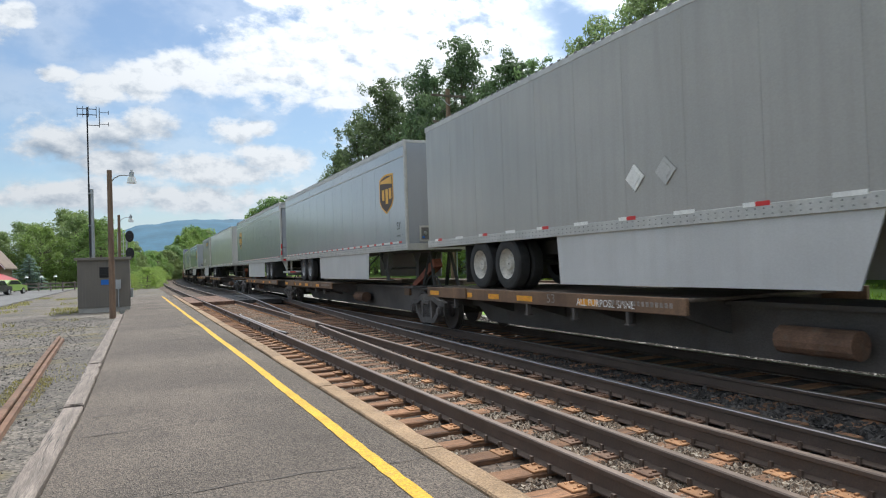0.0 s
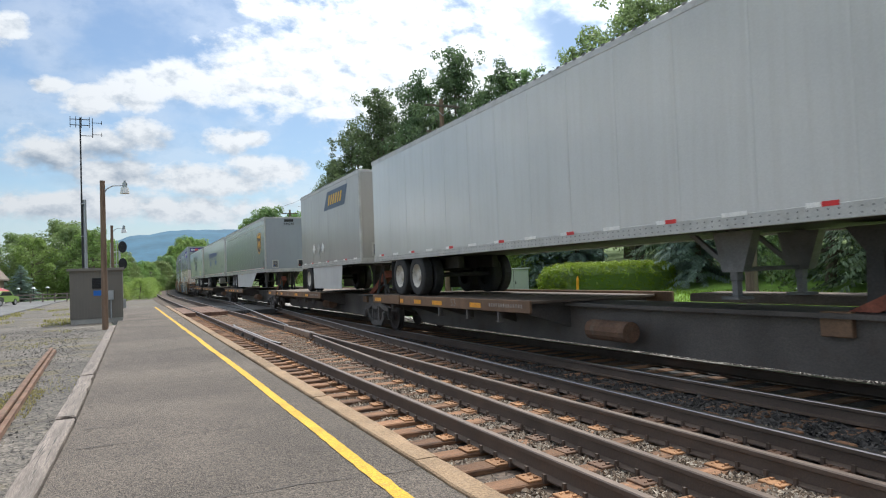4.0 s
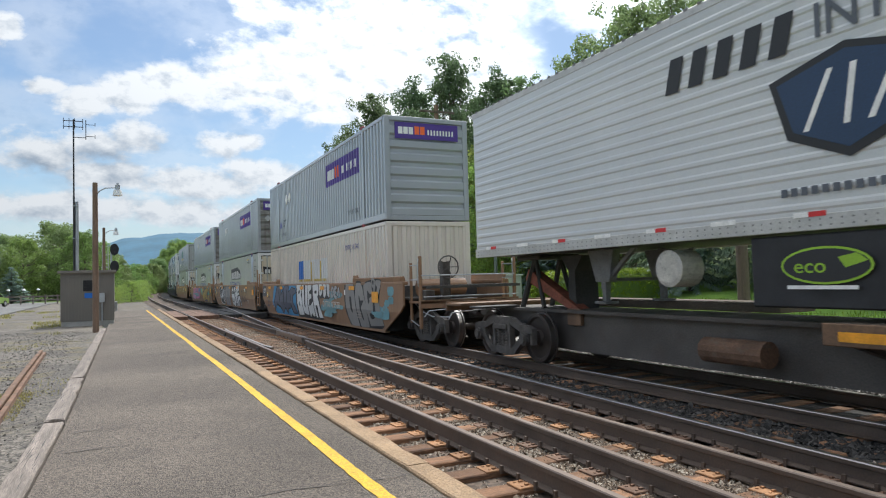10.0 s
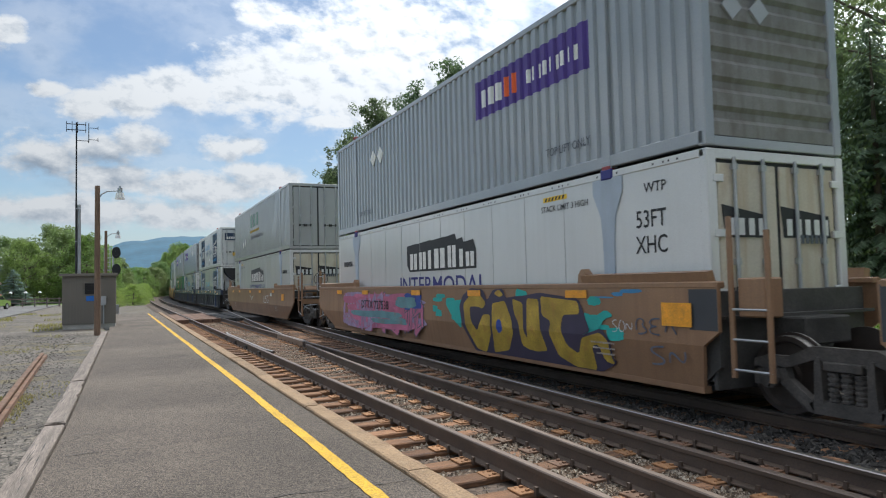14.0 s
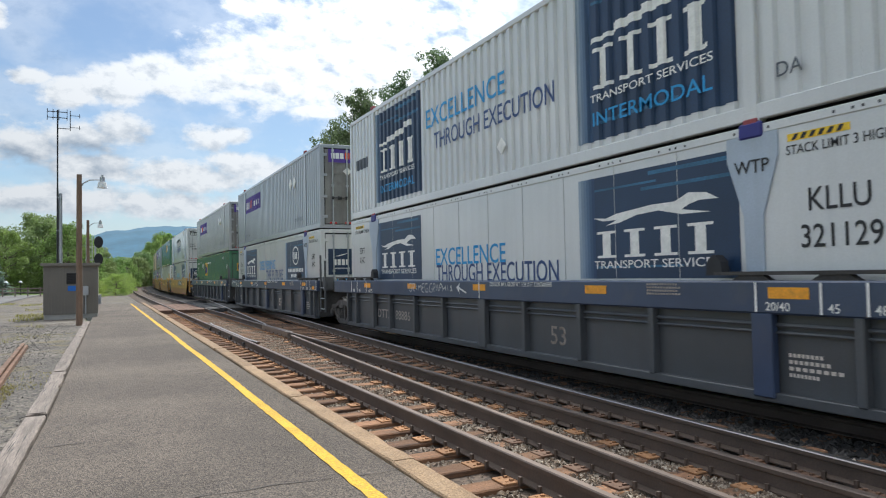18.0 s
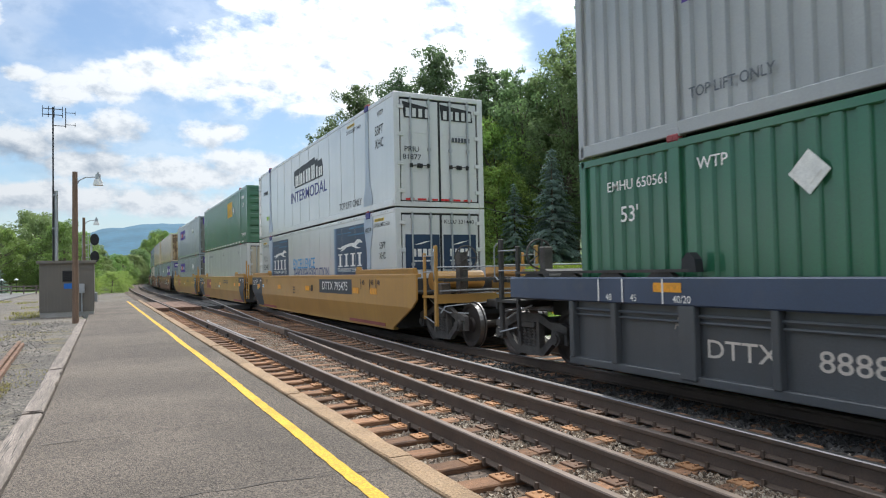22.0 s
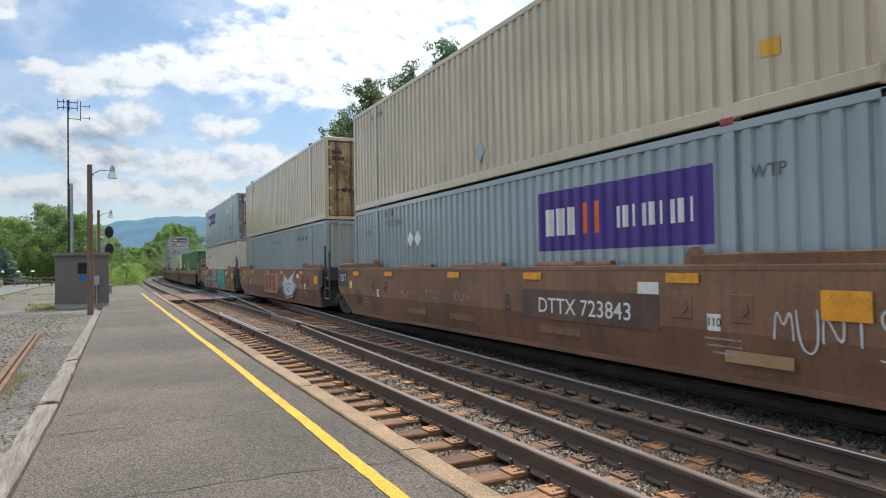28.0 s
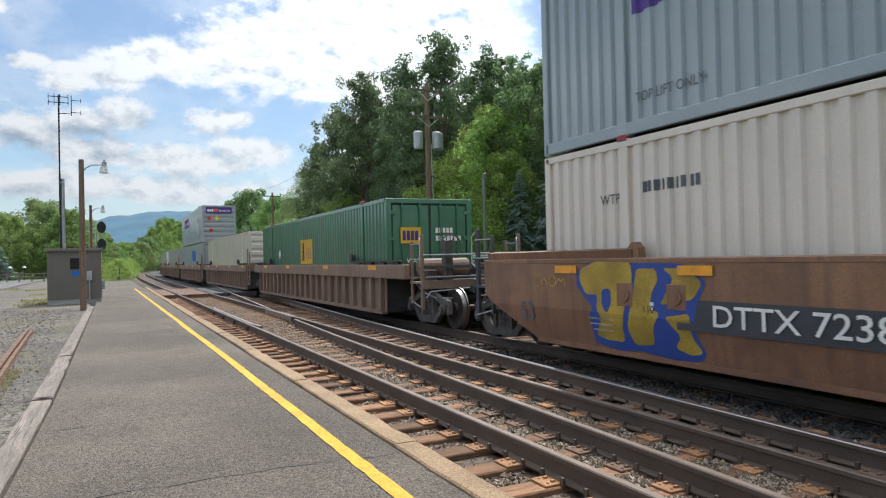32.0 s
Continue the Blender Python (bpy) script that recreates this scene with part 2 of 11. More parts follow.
asphalt = mat("asphalt", (0.126, 0.102, 0.081), 0.92, vary=0.24, size=0.55, grain=28, bump=0.9, spots=0.35, cells=(100, 0.7), dirt=(0.088, 0.073, 0.060))
asphalt_far = mat("parking_asphalt", (0.14, 0.135, 0.13), 0.9, vary=0.18, size=0.3, grain=8, bump=0.3, cells=(30, 0.3), spots=0.3, dirt=(0.22, 0.21, 0.18))
yellow_line = mat("road_paint_yellow", (0.60, 0.35, 0.006), 0.7, vary=0.14, size=3, grain=60, bump=0.4, spots=0.35, dirt=(0.42, 0.26, 0.03), cells=(70, 0.25))
edge_stone = mat("edge_concrete", (0.285, 0.190, 0.108), 0.88, vary=0.20, size=2.2, grain=50, bump=0.6, spots=0.35, dirt=(0.35, 0.255, 0.165), each=0.12, cells=(70, 0.22))
grey_timber = mat("weathered_timber", (0.215, 0.178, 0.150), 0.9, vary=0.34, size=3, grain=30, bump=0.9, stretch=(4, 0.35, 4), spots=0.6, dirt=(0.12, 0.10, 0.085), each=0.12)
tie_wood = mat("creosote_tie", (0.215, 0.112, 0.058), 0.9, vary=0.35, size=2, grain=30, bump=0.8, stretch=(0.6, 4, 4), spots=0.85, dirt=(0.060, 0.040, 0.030), each=0.42)
rail_side = mat("rail_brown_steel", (0.112, 0.080, 0.060), 0.68, metal=0.15, vary=0.2, size=2, grain=50, bump=0.3)
rail_top = mat("rail_polished_steel", (0.34, 0.31, 0.29), 0.36, metal=1.0, vary=0.1, size=1.5, grain=60, bump=0.05)
rail_dull = mat("rail_dull_head", (0.17, 0.13, 0.105), 0.48, metal=0.6, vary=0.15, size=1.5, grain=60, bump=0.1)
rust_plate = mat("rusty_plate", (0.33, 0.168, 0.075), 0.85, vary=0.25, size=5, grain=50, bump=0.4, each=0.25)
crossing_wood = mat("crossing_timber", (0.17, 0.098, 0.066), 0.9, vary=0.3, size=2, grain=30, bump=0.6, stretch=(4, 0.5, 4), spots=0.5, dirt=(0.10, 0.07, 0.05))
rusty = mat("rust", (0.165, 0.085, 0.056), 0.85, vary=0.3, size=4, grain=40, bump=0.5)
old_rust = mat("old_brown_rust", (0.165, 0.092, 0.056), 0.85, vary=0.35, size=3, grain=40, bump=0.5, spots=0.4, dirt=(0.18, 0.15, 0.11))
stone_mat = stone_mix("ballast_stone", (0.44, 0.38, 0.30), (0.05, 0.036, 0.027), (0.19, 0.132, 0.085))
ballast_bed = mat("ballast_bed", (0.085, 0.061, 0.044), 0.95, vary=0.40, size=1.0, grain=6, bump=1.0, cells=(18, 0.6), spots=0.4, dirt=(0.22, 0.12, 0.07))
yard_gravel = mat("yard_gravel", (0.124, 0.107, 0.088), 0.95, vary=0.36, size=0.45, grain=5, bump=1.0, cells=(30, 0.6), spots=0.85, dirt=(0.150, 0.122, 0.056))
far_stone = mat("pale_ballast", (0.30, 0.285, 0.26), 0.92, vary=0.35, size=2.0, grain=8, bump=1.0, cells=(18, 0.55))
tar = mat("tar_seam", (0.092, 0.078, 0.067), 0.9, vary=0.2, size=4)
# stones beside the train, the train's shadow put into their tone
six_foot_shade_stone = stone_mix("shade_darkened_stone", (0.15, 0.128, 0.10), (0.026, 0.021, 0.018), (0.072, 0.055, 0.042))
yard_stone = stone_mix("yard_stone", (0.24, 0.22, 0.20), (0.055, 0.048, 0.042), (0.13, 0.115, 0.10))
grass = mat("lawn_grass", (0.16, 0.28, 0.035), 0.9, vary=0.35, size=0.6, grain=25, bump=1.0)
meadow = mat("rough_grass", (0.12, 0.17, 0.045), 0.95, vary=0.4, size=0.12, grain=6, bump=1.0)
# oily ballast and stones, their colour darkened further for shade under the train
shaded_greasy_bed = mat("greasy_shade_dark_ballast", (0.045, 0.040, 0.036), 0.9, vary=0.4, size=1.0, grain=6, bump=1.0, cells=(18, 0.6), spots=0.3, dirt=(0.09, 0.075, 0.06))
shaded_greasy_stone = stone_mix("greasy_shade_dark_stone", (0.11, 0.10, 0.09), (0.02, 0.018, 0.016), (0.045, 0.04, 0.035))
# the ridge's blue is distance haze put into the base colour
hazy_hill_wood = mat("haze_blue_forest", (0.048, 0.122, 0.182), 1.0, vary=0.14, size=0.012, grain=0.06, bump=0.0)
pole_wood = mat("pole_timber", (0.19, 0.125, 0.085), 0.88, vary=0.3, size=2, grain=25, bump=0.6, stretch=(6, 6, 0.5), each=0.1)
pole_grey = mat("grey_pole_timber", (0.135, 0.108, 0.083), 0.88, vary=0.25, size=2, grain=25, bump=0.6, stretch=(6, 6, 0.5))
gear_grey = mat("dull_grey_steel", (0.20, 0.195, 0.19), 0.65, metal=0.2, vary=0.2, size=3, bump=0.2, spots=0.3, dirt=(0.10, 0.085, 0.07))
seam_grey = mat("seam_shadow_paint", (0.42, 0.42, 0.41), 0.6, vary=0.15, size=2, bump=0.0)
galv = mat("galvanised_steel", (0.45, 0.46, 0.47), 0.5, metal=0.7, vary=0.1, size=3, bump=0.1)
dark_metal = mat("dark_metal", (0.035, 0.035, 0.038), 0.6, metal=0.3, vary=0.2, size=3, bump=0.1)
undercar = mat("grimy_black_steel", (0.054, 0.050, 0.046), 0.75, vary=0.35, size=2, grain=30, bump=0.3)
truck_steel = mat("brake_dust_steel", (0.095, 0.083, 0.074), 0.75, vary=0.35, size=4, grain=40, bump=0.4, each=0.2)
wheel_steel = mat("wheel_steel", (0.075, 0.06, 0.052), 0.6, metal=0.5, vary=0.2, size=4, bump=0.2)
bright_steel = mat("tread_steel", (0.27, 0.255, 0.24), 0.42, metal=1.0, vary=0.05, size=6, bump=0.05)
rubber = mat("tyre_rubber", (0.035, 0.034, 0.033), 0.85, vary=0.2, size=6, grain=50, bump=0.2)
rim_white = mat("white_rim", (0.55, 0.52, 0.46), 0.6, vary=0.15, size=6, spots=0.3, bump=0.1)
rim_grey = mat("grey_rim", (0.30, 0.30, 0.30), 0.5, metal=0.4, vary=0.2, size=6, bump=0.1)
white_paint = mat("white_paint", (0.78, 0.78, 0.76), 0.5, vary=0.05, size=1, bump=0.03)
black_paint = mat("black_paint", (0.02, 0.02, 0.022), 0.55, vary=0.1, bump=0.03)
grey_paint = mat("grey_letter_paint", (0.10, 0.11, 0.13), 0.6, vary=0.1, bump=0.03)
red_tape = mat("red_reflector", (0.62, 0.02, 0.02), 0.4, vary=0.1, size=8, bump=0.0)
white_tape = mat("white_reflector", (0.82, 0.80, 0.76), 0.4, vary=0.1, size=8, bump=0.0)
dull_tape = mat("dull_silver_reflector", (0.70, 0.70, 0.68), 0.4, vary=0.12, size=8, bump=0.0)
orange_tape = mat("amber_reflector", (0.85, 0.36, 0.02), 0.45, vary=0.15, size=5, bump=0.0, spots=0.2)
yellow_tape = mat("yellow_reflector", (0.85, 0.55, 0.02), 0.45, vary=0.1, size=5, bump=0.0)
purple = mat("purple_panel", (0.075, 0.035, 0.26), 0.5, vary=0.12, size=1, bump=0.03, streak=0.15)
logo_orange = mat("logo_orange", (0.80, 0.14, 0.03), 0.5, vary=0.08, bump=0.0)
logo_gold = mat("logo_gold", (0.75, 0.40, 0.05), 0.5, vary=0.1, bump=0.0)
logo_brown = mat("logo_brown", (0.07, 0.03, 0.015), 0.5, vary=0.1, bump=0.0)
gusset_blue = mat("blue_grey_steel", (0.42, 0.48, 0.56), 0.5, vary=0.08, size=1.5, bump=0.04, streak=0.3, dirt=(0.33, 0.36, 0.40))
mid_blue = mat("mid_blue_glow_paint", (0.03, 0.12, 0.22), 0.45, vary=0.35, size=1.2, bump=0.0)
panel_fade = [mat("blue_fade_paint", (0.26 * q ** 1.6 + 0.014, 0.30 * q ** 1.3 + 0.037, 0.32 * q + 0.09), 0.45, vary=0.12, size=1.2, bump=0.0) for q in (1.0, 0.78, 0.58, 0.4, 0.24, 0.1)]
navy = mat("navy_panel", (0.012, 0.035, 0.085), 0.4, vary=0.2, size=0.8, bump=0.03)
sky_blue = mat("bright_blue_paint", (0.02, 0.28, 0.60), 0.5, vary=0.08, bump=0.0)
deep_blue = mat("blue_letter_paint", (0.03, 0.03, 0.20), 0.5, vary=0.1, bump=0.0)
emp_yellow = mat("yellow_panel", (0.72, 0.42, 0.02), 0.5, vary=0.1, bump=0.0)
steel_grey = mat("trailer_grey", (0.311, 0.329, 0.359), 0.34, vary=0.06, size=0.5, bump=0.05, streak=0.18, dirt=(0.24, 0.24, 0.25), dents=0.35, coat=1.0)
dirty_grey = mat("grimy_trailer_side", (0.352, 0.334, 0.308), 0.42, vary=0.08, size=0.5, bump=0.05, streak=0.3, dirt=(0.24, 0.22, 0.19), dents=0.35, coat=0.5)
off_white = mat("trailer_white", (0.552, 0.552, 0.543), 0.36, vary=0.05, size=0.5, bump=0.03, streak=0.12, dirt=(0.45, 0.44, 0.42), dents=0.35, coat=1.0)
warm_white = mat("dusty_white", (0.558, 0.544, 0.517), 0.40, vary=0.06, size=0.6, bump=0.04, streak=0.22, dirt=(0.40, 0.36, 0.30), dents=0.35, coat=1.0)
skirt_white = mat("skirt_white", (0.55, 0.545, 0.535), 0.45, vary=0.07, size=1, bump=0.03, streak=0.15, dirt=(0.4, 0.37, 0.33))
alu_rail = mat("aluminium_rail", (0.50, 0.485, 0.46), 0.45, metal=0.35, vary=0.12, size=3, bump=0.1, spots=0.25, dirt=(0.30, 0.26, 0.21))
box_grey = mat("container_grey", (0.308, 0.33, 0.352), 0.5, vary=0.07, size=0.7, bump=0.05, streak=0.12, dirt=(0.27, 0.28, 0.29), coat=1.0)
box_bluegrey = mat("container_blue_grey", (0.295, 0.339, 0.37), 0.5, vary=0.07, size=0.7, bump=0.05, streak=0.10, dirt=(0.22, 0.26, 0.30), coat=1.0)
box_dull = mat("container_dull_grey", (0.351, 0.356, 0.356), 0.5, vary=0.07, size=0.7, bump=0.05, streak=0.12, dirt=(0.25, 0.245, 0.235), coat=1.0)
box_cream = mat("container_cream", (0.68, 0.60, 0.525), 0.55, vary=0.07, size=0.7, bump=0.05, streak=0.16, dirt=(0.42, 0.36, 0.27), coat=1.0)
box_tan = mat("container_tan", (0.567, 0.46, 0.321), 0.55, vary=0.09, size=0.7, bump=0.05, streak=0.34, dirt=(0.36, 0.25, 0.14), coat=1.0)
box_green = mat("container_green", (0.022, 0.133, 0.060), 0.5, vary=0.12, size=0.7, bump=0.05, streak=0.12, dirt=(0.05, 0.10, 0.07), coat=1.0)
box_white = mat("container_white", (0.63, 0.63, 0.621), 0.45, vary=0.05, size=0.7, bump=0.03, streak=0.16, dirt=(0.45, 0.44, 0.41), coat=1.0)
door_stain = mat("stained_doors", (0.46, 0.32, 0.17), 0.6, vary=0.3, size=1.0, bump=0.1, streak=0.9, dirt=(0.12, 0.062, 0.035), spots=0.75)
door_grime = mat("grimy_grey_doors", (0.21, 0.205, 0.195), 0.6, vary=0.15, size=1.2, bump=0.1, streak=0.6, dirt=(0.11, 0.085, 0.07), spots=0.45)
door_yellowed = mat("yellowed_white_doors", (0.58, 0.53, 0.43), 0.5, vary=0.1, size=1.2, bump=0.05, streak=0.6, dirt=(0.40, 0.27, 0.13), spots=0.3)
car_tan = mat("well_car_tan_brown", (0.288, 0.163, 0.088), 0.65, vary=0.14, size=0.8, bump=0.15, streak=0.45, dirt=(0.20, 0.105, 0.06), spots=0.2, coat=0.35)
car_brown = mat("well_car_red_brown", (0.246, 0.121, 0.065), 0.68, vary=0.26, size=0.7, bump=0.15, streak=0.6, dirt=(0.13, 0.072, 0.05), spots=0.45, coat=0.3)
car_yellow = mat("well_car_yellow", (0.486, 0.257, 0.056), 0.55, vary=0.09, size=0.8, bump=0.1, streak=0.3, dirt=(0.36, 0.19, 0.06), coat=0.5)
car_charcoal = mat("charcoal_end_paint", (0.055, 0.058, 0.066), 0.6, vary=0.15, size=1, bump=0.1, spots=0.2, dirt=(0.09, 0.08, 0.07))
car_blue = mat("well_car_blue_sill", (0.04, 0.059, 0.112), 0.6, vary=0.15, size=1, bump=0.1, spots=0.25, dirt=(0.09, 0.09, 0.10), coat=0.5)
car_grey = mat("well_car_grey_panel", (0.078, 0.081, 0.086), 0.65, vary=0.15, size=0.8, bump=0.15, streak=0.4, dirt=(0.075, 0.07, 0.066), coat=0.4)
car_rib = mat("ribbed_car_brown", (0.25, 0.165, 0.118), 0.7, vary=0.18, size=0.8, bump=0.15, streak=0.5, dirt=(0.15, 0.09, 0.062))
deck_orange = mat("spine_deck_orange_brown", (0.20, 0.115, 0.064), 0.7, vary=0.3, size=0.9, bump=0.2, streak=0.35, dirt=(0.10, 0.06, 0.04), spots=0.4)
deck_top = mat("spine_deck_top", (0.15, 0.112, 0.082), 0.8, vary=0.3, size=1.2, bump=0.3, spots=0.5, dirt=(0.09, 0.065, 0.05), stretch=(2, 0.4, 1))
spine_dark = mat("spine_beam_dark", (0.108, 0.092, 0.080), 0.75, vary=0.3, size=1.0, bump=0.2, spots=0.3, dirt=(0.08, 0.05, 0.035))
shed_wall = mat("taupe_siding", (0.195, 0.175, 0.148), 0.8, vary=0.08, size=0.8, grain=40, bump=0.2)
concrete = mat("concrete", (0.42, 0.40, 0.36), 0.9, vary=0.15, size=1.5, grain=40, bump=0.4, spots=0.2, dirt=(0.28, 0.26, 0.22))
roof_brown = mat("brown_shingles", (0.20, 0.155, 0.12), 0.9, vary=0.2, size=2, bump=0.3)
roof_red = mat("red_metal_roof", (0.33, 0.03, 0.03), 0.5, vary=0.1, size=1, bump=0.1)
wall_cream = mat("cream_siding", (0.62, 0.60, 0.54), 0.8, vary=0.08, size=1, bump=0.1)
glass_dark = mat("dark_glass", (0.03, 0.035, 0.04), 0.08, vary=0.1, bump=0.0)
bark = mat("tree_bark", (0.13, 0.105, 0.08), 0.95, vary=0.3, size=2, grain=15, bump=0.9, stretch=(3, 3, 0.5))
sign_blue = mat("blue_sign", (0.02, 0.14, 0.50), 0.5, vary=0.05, bump=0.0)
leaf_oak = leaf_mat("oak_leaves", (0.215, 0.30, 0.11), 0.55)
leaf_tall = leaf_mat("tall_tree_leaves", (0.135, 0.20, 0.092), 0.5, 0.35)
leaf_ash = leaf_mat("ash_leaves", (0.205, 0.295, 0.12), 0.58)
leaf_lime = leaf_mat("bright_leaves", (0.31, 0.43, 0.10), 0.65)
leaf_bush = leaf_mat("shrub_leaves", (0.20, 0.285, 0.125), 0.55)
leaf_hedge = leaf_mat("hedge_leaves", (0.20, 0.33, 0.03), 0.45)
needle = leaf_mat("blue_spruce_needles", (0.25, 0.335, 0.285), 0.45, 0.35)
needle_green = leaf_mat("spruce_needles", (0.21, 0.285, 0.185), 0.45, 0.35)
leaf_far = leaf_mat("far_leaves", (0.205, 0.32, 0.085), 0.6, 0.45)
weed_leaf = leaf_mat("weed_leaves", (0.30, 0.27, 0.08), 0.4)

# ---- building helpers ----


class Shape:
    """Points and faces of one part, gathered before they become a mesh."""

    def __init__(self):
        self.v, self.f, self.smooth = [], [], False

    def quad(self, *pts):
        k = len(self.v)
        self.v.extend(pts)
        self.f.append(tuple(range(k, k + len(pts))))
        return self

    def box(self, x0, x1, y0, y1, z0, z1, c=0.0):
        """A block; c: the width of its chamfered edges."""
        if c <= 0:
            k = len(self.v)
            self.v += [(x, y, z) for x in (x0, x1) for y in (y0, y1) for z in (z0, z1)]
            self.f += [tuple(k + i for i in q) for q in ((0, 1, 3, 2), (4, 6, 7, 5), (0, 4, 5, 1), (2, 3, 7, 6), (0, 2, 6, 4), (1, 5, 7, 3))]
            return self
        bm = bmesh.new()
        bmesh.ops.create_cube(bm, size=1.0)
        for v in bm.verts:
            v.co = Vector(((x0 + x1) / 2 + v.co.x * (x1 - x0), (y0 + y1) / 2 + v.co.y * (y1 - y0), (z0 + z1) / 2 + v.co.z * (z1 - z0)))
        bmesh.ops.bevel(bm, geom=bm.edges[:], offset=c, segments=1, affect="EDGES")
        return self.take(bm)

    def take(self, bm):
        k = len(self.v)
        bm.verts.index_update()
        self.v += [tuple(v.co) for v in bm.verts]
        self.f += [tuple(k + v.index for v in f.verts) for f in bm.faces]
        bm.free()
        return self

    def tube(self, a, b, r, n=8, r2=None, caps=True):
        a, b = Vector(a), Vector(b)
        q = (b - a).to_track_quat("Z", "Y")
        k = len(self.v)
        for p, rr in ((a, r), (b, r if r2 is None else r2)):
            self.v += [tuple(p + q @ Vector((rr * math.cos(i * math.tau / n), rr * math.sin(i * math.tau / n), 0))) for i in range(n)]
        self.f += [(k + i, k + (i + 1) % n, k + n + (i + 1) % n, k + n + i) for i in range(n)]
        if caps:
            self.f += [tuple(k + i for i in reversed(range(n))), tuple(k + n + i for i in range(n))]
        return self

    def bent(self, pts, r, n=6):
        for a, b in zip(pts, pts[1:]):
            self.tube(a, b, r, n)
        return self

    def prism(self, outline, axis, a0, a1):
        """A flat outline drawn out along an axis. outline: (y, z) for x, (x, z) for y, (x, y) for z."""
        k, n = len(self.v), len(outline)
        for a in (a0, a1):
            for p, q in outline:
                self.v.append({"x": (a, p, q), "y": (p, a, q), "z": (p, q, a)}[axis])
        self.f += [(k + i, k + (i + 1) % n, k + n + (i + 1) % n, k + n + i) for i in range(n)]
        self.f += [tuple(k + i for i in reversed(range(n))), tuple(k + n + i for i in range(n))]
        return self

    def turned(self, profile, axis_at, n=20, caps=True):
        """A turned body about a line along x through axis_at: profile of (x, radius)."""
        k = len(self.v)
        y0, z0 = axis_at
        for x, r in profile:
            self.v += [(x, y0 + r * math.cos(i * math.tau / n), z0 + r * math.sin(i * math.tau / n)) for i in range(n)]
        for j in range(len(profile) - 1):
            self.f += [(k + j * n + i, k + j * n + (i + 1) % n, k + (j + 1) * n + (i + 1) % n, k + (j + 1) * n + i) for i in range(n)]
        if caps:
            self.f += [tuple(k + i for i in range(n)), tuple(k + (len(profile) - 1) * n + i for i in range(n))]
        return self

    def weld(self):
        """Joins points that lie on one another."""
        seen, to, pts = {}, [], []
        for v in self.v:
            key = tuple(round(c, 5) for c in v)
            if key not in seen:
                seen[key] = len(pts)
                pts.append(v)
            to.append(seen[key])
        self.v, self.f = pts, [tuple(to[i] for i in f) for f in self.f]
        return self

    def mesh(self, name, material=None):
        me = bpy.data.meshes.new(name)
        me.from_pydata(self.v, [], self.f)
        bm = bmesh.new()
        bm.from_mesh(me)
        bmesh.ops.recalc_face_normals(bm, faces=bm.faces)
        bm.to_mesh(me)
        bm.free()
        if self.smooth:
            me.polygons.foreach_set("use_smooth", [True] * len(me.polygons))
        if material:
            me.materials.append(material)
        return me


def part(name, shape, material, parent=None, label="", at=None):
    """Links a shape (or a mesh) as one mesh object, under a thing or under a part."""
    me = shape.mesh(name, material) if isinstance(shape, Shape) else shape
    ob = new(name, me)
    if parent:
        ob.parent = parent
    if at:
        ob.location = at
    if label:
        ob["label"] = label
    return ob


def thing(name, label, category, group="", kind="", at=None):
    ob = tagged(new(name), label, category, group, kind)
    ob.empty_display_size = 0.3
    if at is not None:
        ob.matrix_basis = at
    return ob


def bulk(name, verts, faces_n, material, parent=None):
    """One mesh out of arrays: faces of faces_n corners each, corner after corner."""
    me = bpy.data.meshes.new(name)
    n = len(verts)
    k = n // faces_n
    me.vertices.add(n)
    me.vertices.foreach_set("co", np.asarray(verts, dtype=np.float32).ravel())
    me.loops.add(n)
    me.loops.foreach_set("vertex_index", np.arange(n, dtype=np.int32))
    me.polygons.add(k)
    me.polygons.foreach_set("loop_start", np.arange(0, n, faces_n, dtype=np.int32))
    me.update(calc_edges=True)
    me.validate()
    me.materials.append(material)
    return part(name, me, None, parent)


_words = {}


def word_mesh(text, material, height, spread=1.0):
    """Letters in the built-in font, lying in the xy plane, cap height as given, their middle at the origin."""
    key = (text, material.name, height, spread)
    if key not in _words:
        cu = bpy.data.curves.new("letters", "FONT")
        cu.body, cu.size, cu.align_x, cu.align_y = text, height / 0.69, "CENTER", "CENTER"
        cu.space_character, cu.resolution_u, cu.offset = spread, 3, height * 0.009
        tmp = bpy.data.objects.new("letters", cu)
        scene.collection.objects.link(tmp)
        me = bpy.data.meshes.new_from_object(tmp.evaluated_get(bpy.context.evaluated_depsgraph_get()))
        bpy.data.objects.remove(tmp)
        bpy.data.curves.remove(cu)
        me.name = "letters"
        me.materials.clear()
        me.materials.append(material)
        _words[key] = me
    return _words[key]


SIDE = Matrix(((0, 0, -1, 0), (-1, 0, 0, 0), (0, 1, 0, 0), (0, 0, 0, 1)))   # faces the platform, reads along the train
END = Matrix(((1, 0, 0, 0), (0, 0, -1, 0), (0, 1, 0, 0), (0, 0, 0, 1)))    # faces along the train


def words(text, parent, at, height, material, facing=SIDE, wide=1.0, spread=1.0, label=""):
    ob = part("lettering", word_mesh(text, material, height, spread), None, parent, label)
    ob.matrix_basis = Matrix.Translation(at) @ facing @ Matrix.Diagonal((wide, 1, 1, 1))
    return ob


# ---- the line of the track: straight past the platform, then a long curve to the right ----
TRACK_X, BEND_AT, BEND_R = 7.905, 72.0, 1500.0


